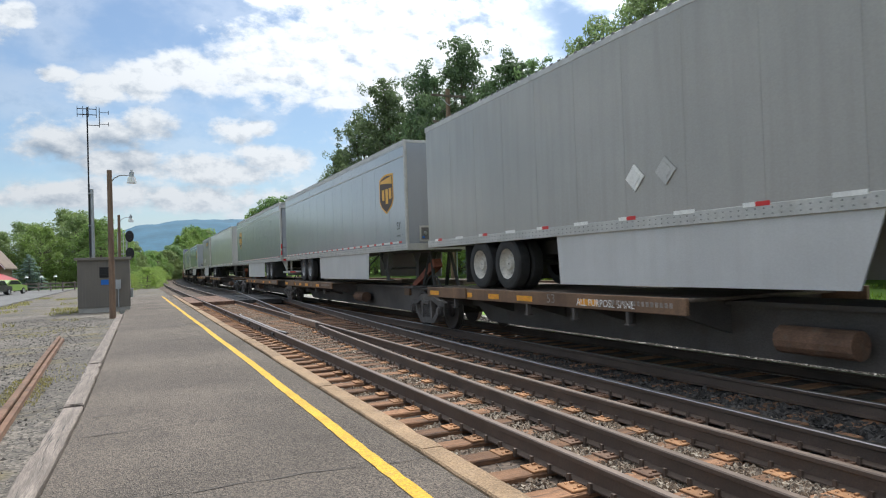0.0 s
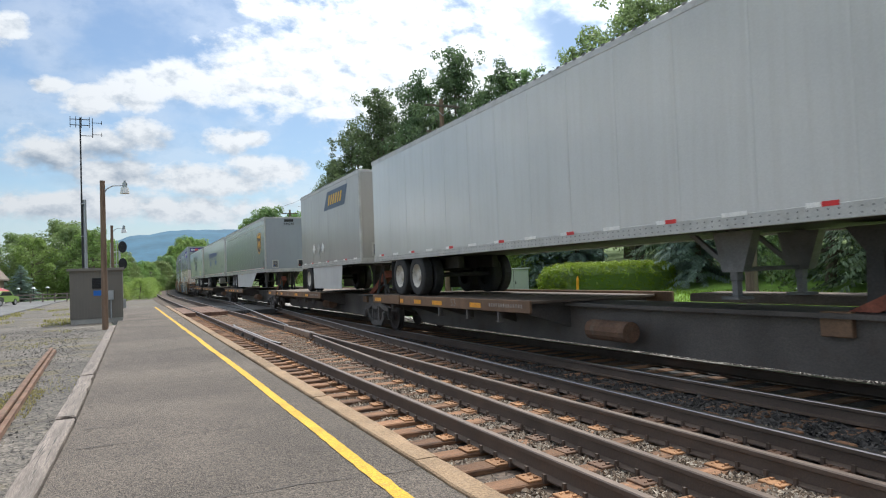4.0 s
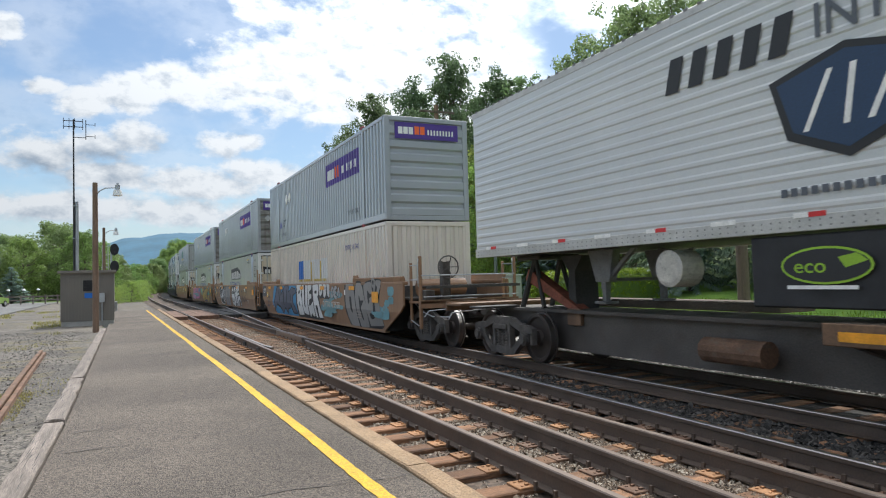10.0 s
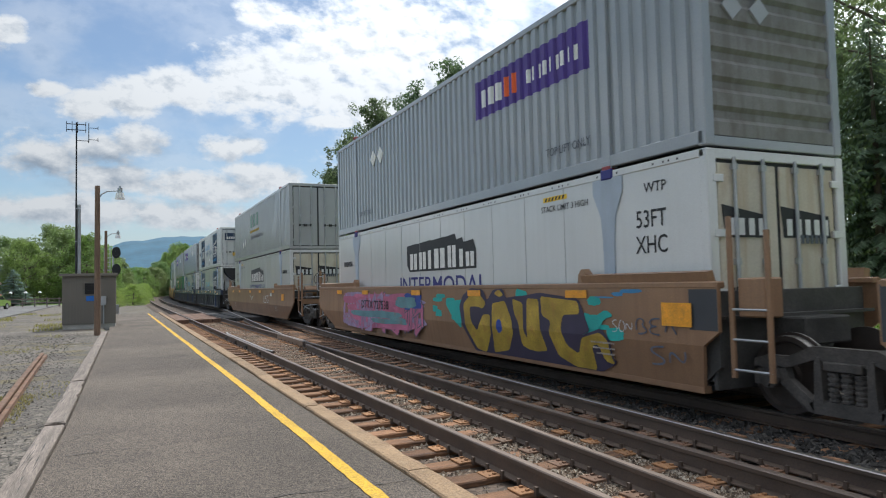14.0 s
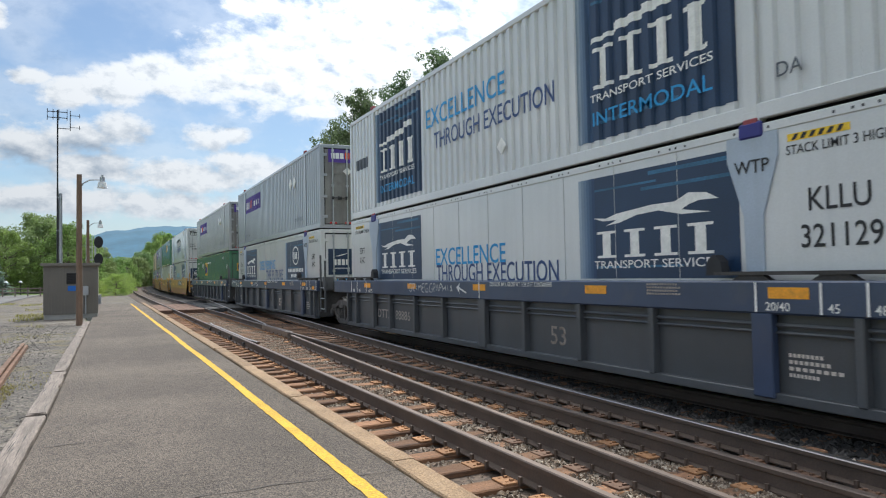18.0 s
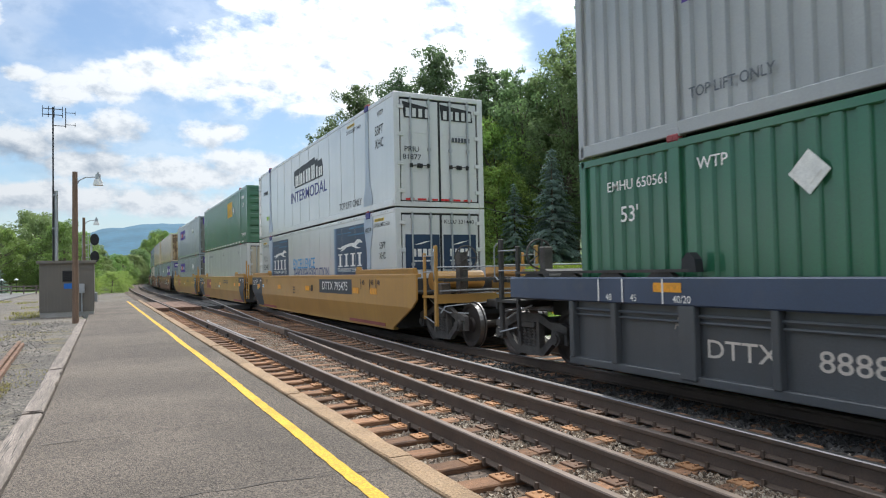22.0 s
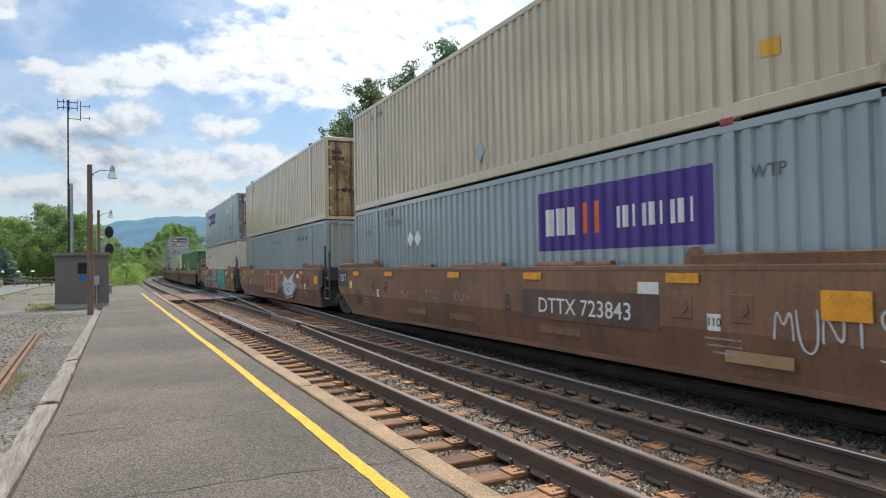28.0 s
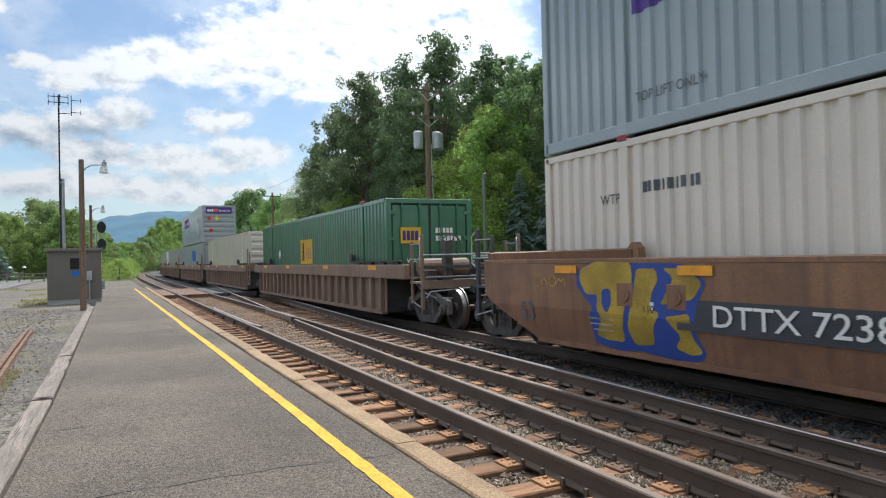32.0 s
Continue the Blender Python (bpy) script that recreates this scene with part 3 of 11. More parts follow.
def line(y, off=0.0):
    """Place and heading of the main track's middle (shifted sideways by off), y metres along it."""
    if y <= BEND_AT:
        return Vector((TRACK_X + off, y, 0)), 0.0
    a = (y - BEND_AT) / BEND_R
    return Vector((TRACK_X + BEND_R - (BEND_R - off) * math.cos(a), BEND_AT + (BEND_R - off) * math.sin(a), 0)), -a


def gone(t):
    """Metres that the train has run by t seconds."""
    return 12.7386 * t - 0.006626 * t * t


# ---- ground ----


def lie(x, y):
    """Height of the land."""
    side = x - line(y)[0].x
    base = -0.27
    if side > 3.5:
        base += 0.75 * min(1, (side - 3.5) / 6.0) + 0.12 * max(0, side - 9.5) * (1 if side < 60 else 0) + (0.12 * 50.5 if side >= 60 else 0)
    if x < -0.3 - TRACK_X * 0:
        base += 0.25 * min(1, (-0.3 - x) / 0.5)
    return base


def ground_sheet():
    xs = [-2600, -1200, -500, -250, -120, -60, -40, -25, -15, -8, -4, -2, -0.8, -0.3, 0, 2, 4, 6, 8, 10, 11.4, 12.5, 14, 16, 18, 21, 25, 30, 36, 44, 55, 70, 90, 120, 180, 260, 500, 1200, 2600]
    ys = [-400, -150, -60, -25, -10] + list(range(0, 130, 6)) + [140, 160, 190, 230, 280, 350, 500, 800, 1400, 2400, 3600]
    v = [(x, y, lie(x, y) if abs(x) < 600 and y < 900 else -0.3) for y in ys for x in xs]
    w = len(xs)
    s = Shape()
    s.v, s.f = v, [(j * w + i, j * w + i + 1, (j + 1) * w + i + 1, (j + 1) * w + i) for j in range(len(ys) - 1) for i in range(w - 1)]
    return tagged(part("ground", s, meadow), "rough green grass and earth beyond the railway", "ground", kind="structure")


ground_sheet()


def sheet(name, outline_fn, y0, y1, step, material, label, category):
    """A strip of ground laid on the land; outline_fn(y) gives pairs (x, z) across it."""
    s = Shape()
    ys = np.arange(y0, y1 + 0.01, step)
    rows = [outline_fn(float(y)) for y in ys]
    w = len(rows[0])
    for y, row in zip(ys, rows):
        s.v += [(x, float(y), z) for x, z in row]
    s.f = [(j * w + i, j * w + i + 1, (j + 1) * w + i + 1, (j + 1) * w + i) for j in range(len(ys) - 1) for i in range(w - 1)]
    return tagged(part(name, s, material), label, category, kind="structure")


def bed_rows(y):
    x = line(y)[0].x
    k = noise.noise(Vector((y * 0.7, 3.1, 0))) * 0.02
    return [(2.02, -0.26), (2.5, -0.13 + k), (3.2, -0.115), (3.8, -0.12 - k), (4.5, -0.115), (5.4, -0.13 + k), (5.95, -0.19), (x - 1.45, -0.25), (x, -0.26), (x + 1.2, -0.25), (x + 1.6, -0.235), (x + 2.9, -0.25 + k), (x + 3.6, -0.285)]


sheet("ballast_bed", bed_rows, -30, 300, 1.5, ballast_bed, "brown-grey crushed stone ballast under the tracks", "ballast")
# darker strip laid where the train's shade falls on the ballast
sheet("greasy_ballast", lambda y: [(line(y)[0].x - 2.75, -0.112), (line(y)[0].x - 2.3, -0.12), (line(y)[0].x - 1.95, -0.175), (line(y)[0].x - 1.45, -0.215), (line(y)[0].x - 0.7, -0.205), (line(y)[0].x, -0.21), (line(y)[0].x + 0.7, -0.205), (line(y)[0].x + 1.25, -0.225)], -30, 300, 1.5, shaded_greasy_bed, "oily ballast under the main track, darkened for the train's shade", "ballast")
sheet("far_ballast", lambda y: [(line(y)[0].x + 1.1, -0.215), (line(y)[0].x + 1.8, -0.205), (line(y)[0].x + 2.75, -0.235), (line(y)[0].x + 3.45, -0.26)], -30, 200, 1.5, far_stone, "pale grey ballast on the far side of the track", "ballast")
sheet("gravel_yard", lambda y: [(-7.0, 0.02), (-5, 0.03), (-3, 0.035), (-1.6, 0.03), (-0.74, 0.045)], -12, 96, 2.0, yard_gravel, "grey gravel yard with thin weeds beside the platform", "gravel")
sheet("gravel_path", lambda y: [(-0.74, 0.05), (0.6, 0.07), (2.0, 0.04)], 49.2, 120, 4.0, yard_gravel, "grey gravel beyond the end of the platform", "gravel")
sheet("parking_lot", lambda y: [(-30, 0.05), (-18, 0.05), (-7.25, 0.05)], 20, 96, 4.0, asphalt_far, "pale worn asphalt of a parking lot", "parking lot")
sheet("lawn", lambda y: [(line(y)[0].x + q, lie(line(y)[0].x + q, y) + 0.03) for q in (3.3, 3.7, 4.5, 6, 8, 9.6, 12, 15)], -12, 110, 3.0, grass, "bright mown lawn beyond the far track edge", "lawn")


def hill():
    """A long wooded ridge, far off, its haze painted in as blue."""
    s = Shape()
    prof = [(-0.16, 0.030), (-0.10, 0.038), (-0.06, 0.048), (-0.025, 0.0575), (0.0, 0.0635), (0.03, 0.0695), (0.06, 0.0728), (0.095, 0.0738), (0.135, 0.0728), (0.19, 0.069), (0.26, 0.066), (0.36, 0.07), (0.5, 0.066), (0.8, 0.05), (1.2, 0.03)]
    d = 2600.0
    xs = np.linspace(-0.16, 1.2, 120)
    for row in range(6):
        for x in xs:
            h = np.interp(x, [p for p, _ in prof], [q for _, q in prof]) * d
            wob = 7 * noise.noise(Vector((x * 60, 1.3, 0))) + 3 * noise.noise(Vector((x * 220, 5.3, 0)))
            k = row / 5
            s.v.append((float(x * d), d - 900 * (1 - k), float(-5 + (h + EYE + wob * (k > 0.5)) * math.sin(k * math.pi / 2))))
    w = len(xs)
    s.f = [(j * w + i, j * w + i + 1, (j + 1) * w + i + 1, (j + 1) * w + i) for j in range(5) for i in range(w - 1)]
    s.smooth = True
    return tagged(part("distant_ridge", s, hazy_hill_wood), "long wooded ridge on the horizon, distance haze painted in blue", "hill", kind="structure")


hill()

# ---- railway tracks ----
RAIL = [(-0.070, -0.175), (0.070, -0.175), (0.070, -0.164), (0.012, -0.150), (0.009, -0.055), (0.034, -0.042), (0.036, -0.010), (0.028, 0.0), (-0.028, 0.0), (-0.036, -0.010), (-0.034, -0.042), (-0.009, -0.055), (-0.012, -0.150), (-0.070, -0.164)]


def rail(parent, pts, top, head):
    """A rail along points (x, y), its head at height top."""
    me = bpy.data.meshes.new("rail")
    v, n = [], len(RAIL)
    for i, (x, y) in enumerate(pts):
        a, b = pts[max(0, i - 1)], pts[min(len(pts) - 1, i + 1)]
        d = Vector((b[0] - a[0], b[1] - a[1])).normalized()
        v += [(x + p * d.y, y - p * d.x, top + q) for p, q in RAIL]
    f, mi = [], []
    for j in range(len(pts) - 1):
        for i in range(n):
            f.append((j * n + i, j * n + (i + 1) % n, (j + 1) * n + (i + 1) % n, (j + 1) * n + i))
            mi.append(1 if i in (6, 7, 8) else 0)
    f += [tuple(range(n)), tuple(range((len(pts) - 1) * n, len(pts) * n))]
    mi += [0, 0]
    me.from_pydata(v, [], f)
    bm = bmesh.new()
    bm.from_mesh(me)
    bmesh.ops.recalc_face_normals(bm, faces=bm.faces)
    bm.to_mesh(me)
    bm.free()
    me.materials.append(rail_side)
    me.materials.append(head)
    me.polygons.foreach_set("material_index", mi)
    ob = new("rail", me)
    ob.parent = parent
    return ob


NEAR_TOP, GAUGE = 0.11, 0.7525
NEAR_X = 3.835


def turnout(y):
    """Middle of the diverging track of the crossover."""
    if y < 21:
        return 4.415 + 0.0223 * y + 0.00104 * y * y
    return min(5.342 + 0.066 * (y - 21), TRACK_X)


near_track = tagged(new("track_near"), "rusty brown rails on worn timber ties beside the platform", "railway track", kind="structure")
main_track = tagged(new("track_main"), "steel rails of the main track under the train", "railway track", kind="structure")
far_ys = list(np.arange(-30, 72, 6.0)) + list(np.arange(72, 290, 8.0))
for side in (-1, 1):
    rail(near_track, [(line(y, NEAR_X - TRACK_X + side * GAUGE)[0].x, line(y, NEAR_X - TRACK_X + side * GAUGE)[0].y) for y in far_ys], NEAR_TOP, rail_dull)
    rail(main_track, [(line(y, side * GAUGE)[0].x, line(y, side * GAUGE)[0].y) for y in far_ys], 0.0, rail_top)
left_run = [(turnout(y) - GAUGE, y) for y in np.arange(-24, 19.6, 1.5)] + [(turnout(y) - GAUGE, y) for y in np.arange(22.6, 57, 3)]
rail(near_track, left_run[:29], NEAR_TOP, rail_dull)
rail(near_track, left_run[30:], NEAR_TOP, rail_top)
rail(near_track, [(turnout(y) + GAUGE, y) for y in np.arange(-24, 56, 1.5)], NEAR_TOP, rail_top)
for x0, d in ((3.18, 0.0),):   # check rail beside the running rail, its ends bent away
    rail(near_track, [(x0 + 0.07, 16.6), (x0, 17.3), (x0, 24.0), (x0 + 0.07, 24.8)], NEAR_TOP, rail_top)
frog = Shape()
frog.prism([(4.52, 19.0), (4.68, 19.0), (4.66, 22.6), (4.55, 22.6)], "z", NEAR_TOP - 0.16, NEAR_TOP - 0.003)
part("crossing_nose", frog, rail_top, near_track)
for k in range(4):
    part("check_rail_block", Shape().box(3.02, 3.26, 17.3 + k * 2.0, 17.55 + k * 2.0, -0.05, 0.05, 0.01), undercar, near_track)
for y in (27.5, 41.0):
    for x, w in ((3.07, 0.045), (4.60, -0.045)):
        part("joint_bar", Shape().box(x - 0.030, x + 0.030, y, y + 0.9, NEAR_TOP - 0.14, NEAR_TOP - 0.055, 0.008), rail_side, near_track)

# ---- platform ----
def askew(y):
    """How far the timber edge of the platform stands out of its line."""
    return -0.03 - 0.02 * (9 - max(y, 3)) if y < 9 else -0.03 + 0.0035 * (min(y, 28) - 9)


platform = sheet("platform", lambda y: [(-0.56 + askew(y), 0.095), (0.2, 0.10), (1.2, 0.10), (2.07, 0.095)], -12, 49.2, 0.9, asphalt, "grey worn asphalt station platform", "platform")
part("platform_edge_face", Shape().box(-0.50, 2.07, -12, 49.2, -0.26, 0.088), asphalt_far, platform)
line_rows = [(1.682 + 0.012 * noise.noise(Vector((y * 0.5, 0, 0))) + 0.022 * noise.noise(Vector((y * 0.27, 4, 0))) * min(1, max(0, (y - 6) / 8)) - (0.0 if y < 12 else (y - 12) * 0.0065), y) for y in np.concatenate([np.arange(-3, 14, 0.11), np.arange(14, 49.0, 0.5)])]
paint = Shape()
for (x, y), (x2, y2) in zip(line_rows, line_rows[1:]):
    a, b = 0.058 + 0.012 * noise.noise(Vector((y * 5, 7, 0))), 0.058 + 0.012 * noise.noise(Vector((y2 * 5, 7, 0)))
    paint.quad((x - a, y, 0.1045), (x + a, y, 0.1045), (x2 + b, y2, 0.1045), (x2 - b, y2, 0.1045))
part("painted_line", paint, yellow_line, platform, "yellow painted safety line")
crack = Shape()
rng = random.Random(4)
for y0 in (5.2, 7.4, 8.35, 11.6, 15.3, 15.4, 19.6, 24.6, 30.0, 37.0):
    x, y = -0.5, y0
    while x < 2.0:
        x2, y2 = x + rng.uniform(0.1, 0.3), y + rng.uniform(-0.06, 0.07)
        w = rng.uniform(0.003, 0.012)
        crack.quad((x, y - w, 0.1042), (x2, y2 - w, 0.1042), (x2, y2 + w, 0.1042), (x, y + w, 0.1042))
        x, y = x2, y2
part("cracks", crack, tar, platform, "thin dark cracks in the asphalt")
edge_y = -8.37
rng = random.Random(8)
while edge_y < 49:
    ln = 3.4
    dx, dz = rng.uniform(-0.012, 0.012), rng.uniform(-0.008, 0.008)
    e0, e1, top = edge_y + 0.006, edge_y + ln - 0.006, 0.125 + dz
    cuts = np.linspace(e0, e1, 15)
    left = [(2.085 + dx + rng.uniform(-0.006, 0.008), float(y)) for y in cuts]
    right = [(2.30 + dx - rng.uniform(0.0, 0.014) - (rng.random() < 0.12) * 0.02, float(y)) for y in reversed(cuts)]
    s = Shape().prism(left + right, "z", -0.28, top - 0.014)
    k = len(s.v)
    inner = [(x + 0.012, y) for x, y in left] + [(x - 0.012, y) for x, y in right]
    s.v += [(x, y, top - 0.014) for x, y in left + right] + [(x, y, top) for x, y in inner]
    m = len(inner)
    s.f += [(k + i, k + (i + 1) % m, k + m + (i + 1) % m, k + m + i) for i in range(m)] + [tuple(k + m + i for i in range(m))]
    part("edge_block", s, edge_stone, platform, "tan concrete edge block")
    edge_y += ln
timber_y = -3.0
split = Shape()
for k in range(14):
    ln = 4.05 if k else 4.0
    dx, dz = rng.uniform(-0.015, 0.015) + askew(timber_y), rng.uniform(-0.012, 0.015)
    if timber_y < 28:
        e0, e1, top = timber_y + rng.uniform(0.01, 0.05), timber_y + ln - rng.uniform(0.02, 0.07), 0.125 + dz
        xs = [-0.79 + dx, -0.70 + dx, -0.65 + dx, -0.575 + dx]
        lean = (askew(e1) - askew(e0)) / (e1 - e0)
        jag = [rng.uniform(-0.05, 0.05) for _ in range(4)]
        cuts = [float(q) for q in np.linspace(e0 + 0.12, e1 - 0.12, 13)]
        left = [(xs[0] + rng.uniform(-0.005, 0.006) + (0.022 if rng.random() < 0.1 else 0), y) for y in cuts]
        right = [(xs[3] - rng.uniform(-0.004, 0.006) - (0.025 if rng.random() < 0.12 else 0), y) for y in cuts]
        outline = [(x, e0 + j) for x, j in zip(xs, jag)] + right + [(x, e1 - j) for x, j in zip(reversed(xs), jag)] + left[::-1]
        outline = [(x + lean * (y - e0), y) for x, y in outline]
        mid = (xs[0] + xs[3]) / 2
        s = Shape().prism(outline, "z", -0.12, top - 0.016)
        k2, m = len(s.v), len(outline)
        inner = [(x + 0.016 * (1 if x < mid + lean * (y - e0) else -1), min(max(y, e0 + 0.02), e1 - 0.02)) for x, y in outline]
        s.v += [(x, y, top - 0.016) for x, y in outline] + [(x, y, top) for x, y in inner]
        s.f += [(k2 + i, k2 + (i + 1) % m, k2 + m + (i + 1) % m, k2 + m + i) for i in range(m)] + [tuple(k2 + m + i for i in range(m))]
        part("edge_timber", s, grey_timber, platform, "weathered grey edge timber")
        for q in range(15):   # drying cracks along the grain
            y0, l2, w = rng.uniform(e0 + 0.1, e1 - 0.9), rng.uniform(0.15, 0.8), rng.uniform(0.002, 0.006)
            x = rng.uniform(xs[0] + 0.03, xs[3] - 0.03) + lean * (y0 - e0)
            sk = rng.uniform(-0.02, 0.02) + lean * l2
            split.quad((x, y0, top + 0.003), (x + sk / 2 + w, y0 + l2 / 2, top + 0.003), (x + sk, y0 + l2, top + 0.003), (x + sk / 2 - w, y0 + l2 / 2, top + 0.003))
    timber_y += ln
part("splits", split, undercar, platform, "dark drying cracks in the edge timbers")
# crossing panels of timber at the platform's end
deck = tagged(new("track_crossing"), "worn rust-brown timber crossing panels between the rails", "track crossing", kind="structure")
for x0, x1 in ((2.36, 2.97), (3.18, 3.62), (3.64, 4.06), (4.08, 4.49), (4.74, 5.28), (5.42, 5.92), (5.94, 6.9)):
    part("panel", Shape().box(x0, x1, 36.4, 45.0, -0.16, 0.10, 0.012), crossing_wood if x0 < 4.6 else undercar, deck)

# ---- the train: trucks, cars, containers, trailers ----
# In each thing's own space y runs from its leading end towards the tail, x to the far side, z up.
FRONT_WHEELS, REAR_WHEELS, RUNNERS = [], [], []
_shared = {}


def shared(key, build, material):
    """A mesh that alike pieces share."""
    key = (key, material.name)
    if key not in _shared:
        _shared[key] = build().mesh(key[0] if isinstance(key[0], str) else key[0][0], material)
    return _shared[key]


def side_frame_shape():
    """Cast side frame: arched top chord, slanting tension members, columns beside the springs, round bearing caps."""
    s = Shape()
    x0, x1 = -0.085, 0.02
    s.prism([(-1.13, 0.50), (-1.12, 0.66), (-0.95, 0.71), (-0.66, 0.72), (-0.36, 0.85), (0.36, 0.85), (0.66, 0.72), (0.95, 0.71), (1.12, 0.66), (1.13, 0.50), (1.05, 0.56), (0.74, 0.57), (0.34, 0.70), (-0.34, 0.70), (-0.74, 0.57), (-1.05, 0.56)], "x", x0, x1)
    s.prism([(-0.36, 0.12), (0.36, 0.12), (0.42, 0.22), (0.34, 0.27), (-0.34, 0.27), (-0.42, 0.22)], "x", x0, x1)
    for a in (-1, 1):
        s.prism([(a * 0.36, 0.125), (a * 0.44, 0.13), (a * 0.80, 0.42), (a * 0.80, 0.60), (a * 0.70, 0.58), (a * 0.66, 0.46), (a * 0.38, 0.26)], "x", x0, x1)
        s.prism([(a * 0.24, 0.24), (a * 0.35, 0.24), (a * 0.33, 0.74), (a * 0.26, 0.74)], "x", x0 - 0.012, x1)
        s.prism([(a * 1.13, 0.36), (a * 1.13, 0.56), (a * 1.05, 0.58), (a * 1.05, 0.36)], "x", x0, x1)
        s.tube((-0.15, a * 0.89, 0.46), (0.0, a * 0.89, 0.46), 0.125, 16)
        s.tube((-0.185, a * 0.89, 0.46), (-0.15, a * 0.89, 0.46), 0.085, 12)
        for k in range(3):
            q = k * math.tau / 3 + 0.5
            s.tube((-0.165, a * 0.89 + 0.1 * math.cos(q), 0.46 + 0.1 * math.sin(q)), (-0.14, a * 0.89 + 0.1 * math.cos(q), 0.46 + 0.1 * math.sin(q)), 0.02, 6)
    s.box(-0.125, -0.075, -0.22, 0.22, 0.60, 0.70, 0.012)
    return s


def spring_shape():
    """One coil of the spring nest, as a ridged column."""
    s = Shape()
    n, rows = 10, []
    for k in range(6):
        rows += [(0.27 + k * 0.056, 0.050), (0.277 + k * 0.056, 0.066), (0.300 + k * 0.056, 0.066), (0.307 + k * 0.056, 0.050)]
    for z, r in rows:
        s.v += [(-0.03 + r * math.cos(i * math.tau / n), r * math.sin(i * math.tau / n), z) for i in range(n)]
    s.f = [(j * n + i, j * n + (i + 1) % n, (j + 1) * n + (i + 1) % n, (j + 1) * n + i) for j in range(len(rows) - 1) for i in range(n)]
    return s


def wheelset_shape():
    s = Shape()
    for a in (-1, 1):
        s.turned([(a * 0.665, 0.50), (a * 0.695, 0.50), (a * 0.70, 0.465), (a * 0.80, 0.458), (a * 0.80, 0.40), (a * 0.765, 0.37), (a * 0.755, 0.16), (a * 0.81, 0.14), (a * 0.81, 0.09)], (0, 0), 28)
    s.tube((-0.80, 0, 0), (0.80, 0, 0), 0.085, 10)
    s.smooth = False
    return s


def truck(parent, y):
    t = part("truck", shared("truck", lambda: Shape().box(-0.98, 0.98, -0.16, 0.16, 0.44, 0.68, 0.03).box(-0.5, 0.5, -0.30, 0.30, 0.62, 0.74, 0.02), undercar), None, parent, at=(0, y, 0))
    for a in (-1, 1):
        f = part("side_frame", shared("side_frame", side_frame_shape, truck_steel), None, t, at=(a * 0.98, 0, 0))
        if a > 0:
            f.rotation_euler = (0, 0, math.pi)
        for yy in (-0.15, 0.0, 0.15):
            part("spring", shared("spring", spring_shape, truck_steel), None, t, at=(a * 0.98 + (0.06 if a > 0 else 0), yy, 0))
    for yy, lot in ((-0.89, FRONT_WHEELS), (0.89, REAR_WHEELS)):
        me = shared("wheelset", wheelset_shape, wheel_steel)
        if len(me.materials) < 2:   # the worn tread shines
            me.materials.append(bright_steel)
            for f in me.polygons:
                if math.hypot(f.center.y, f.center.z) > 0.43 and abs(f.normal.x) < 0.6:
                    f.material_index = 1
        w = part("wheelset", me, None, t, at=(0, yy, 0.46))
        lot.append(w)
    return t


# -- skins and signs --
PITCH, DEEP = 0.272, 0.046
BREAKS = ((0.0, 0.0), (0.42, 0.0), (0.53, 1.0), (0.89, 1.0), (1.0, 0.0))   # share of the pitch, share of the depth


def wave(y):
    """How far the ribbed side wall lies back at y."""
    k = (y / PITCH) % 1.0
    for (a, u), (b, v) in zip(BREAKS, BREAKS[1:]):
        if k <= b:
            return DEEP * (u + (v - u) * (k - a) / (b - a))
    return 0.0


def stops(y0, y1):
    out = {y0, y1}
    for n in range(math.floor(y0 / PITCH), math.ceil(y1 / PITCH) + 1):
        for q, _ in BREAKS[:-1]:
            y = (n + q) * PITCH
            if y0 + 1e-4 < y < y1 - 1e-4:
                out.add(y)
    return sorted(out)


def skin(s, y0, y1, z0, z1, x, ribbed):
    """A coat of paint or film on a side wall that faces the platform."""
    if not ribbed:
        return s.quad((x, y1, z0), (x, y0, z0), (x, y0, z1), (x, y1, z1))
    ys = stops(y0, y1)
    for a, b in zip(ys, ys[1:]):
        s.quad((x + wave(b - 1e-6), b, z0), (x + wave(a + 1e-6), a, z0), (x + wave(a + 1e-6), a, z1), (x + wave(b - 1e-6), b, z1))
    return s


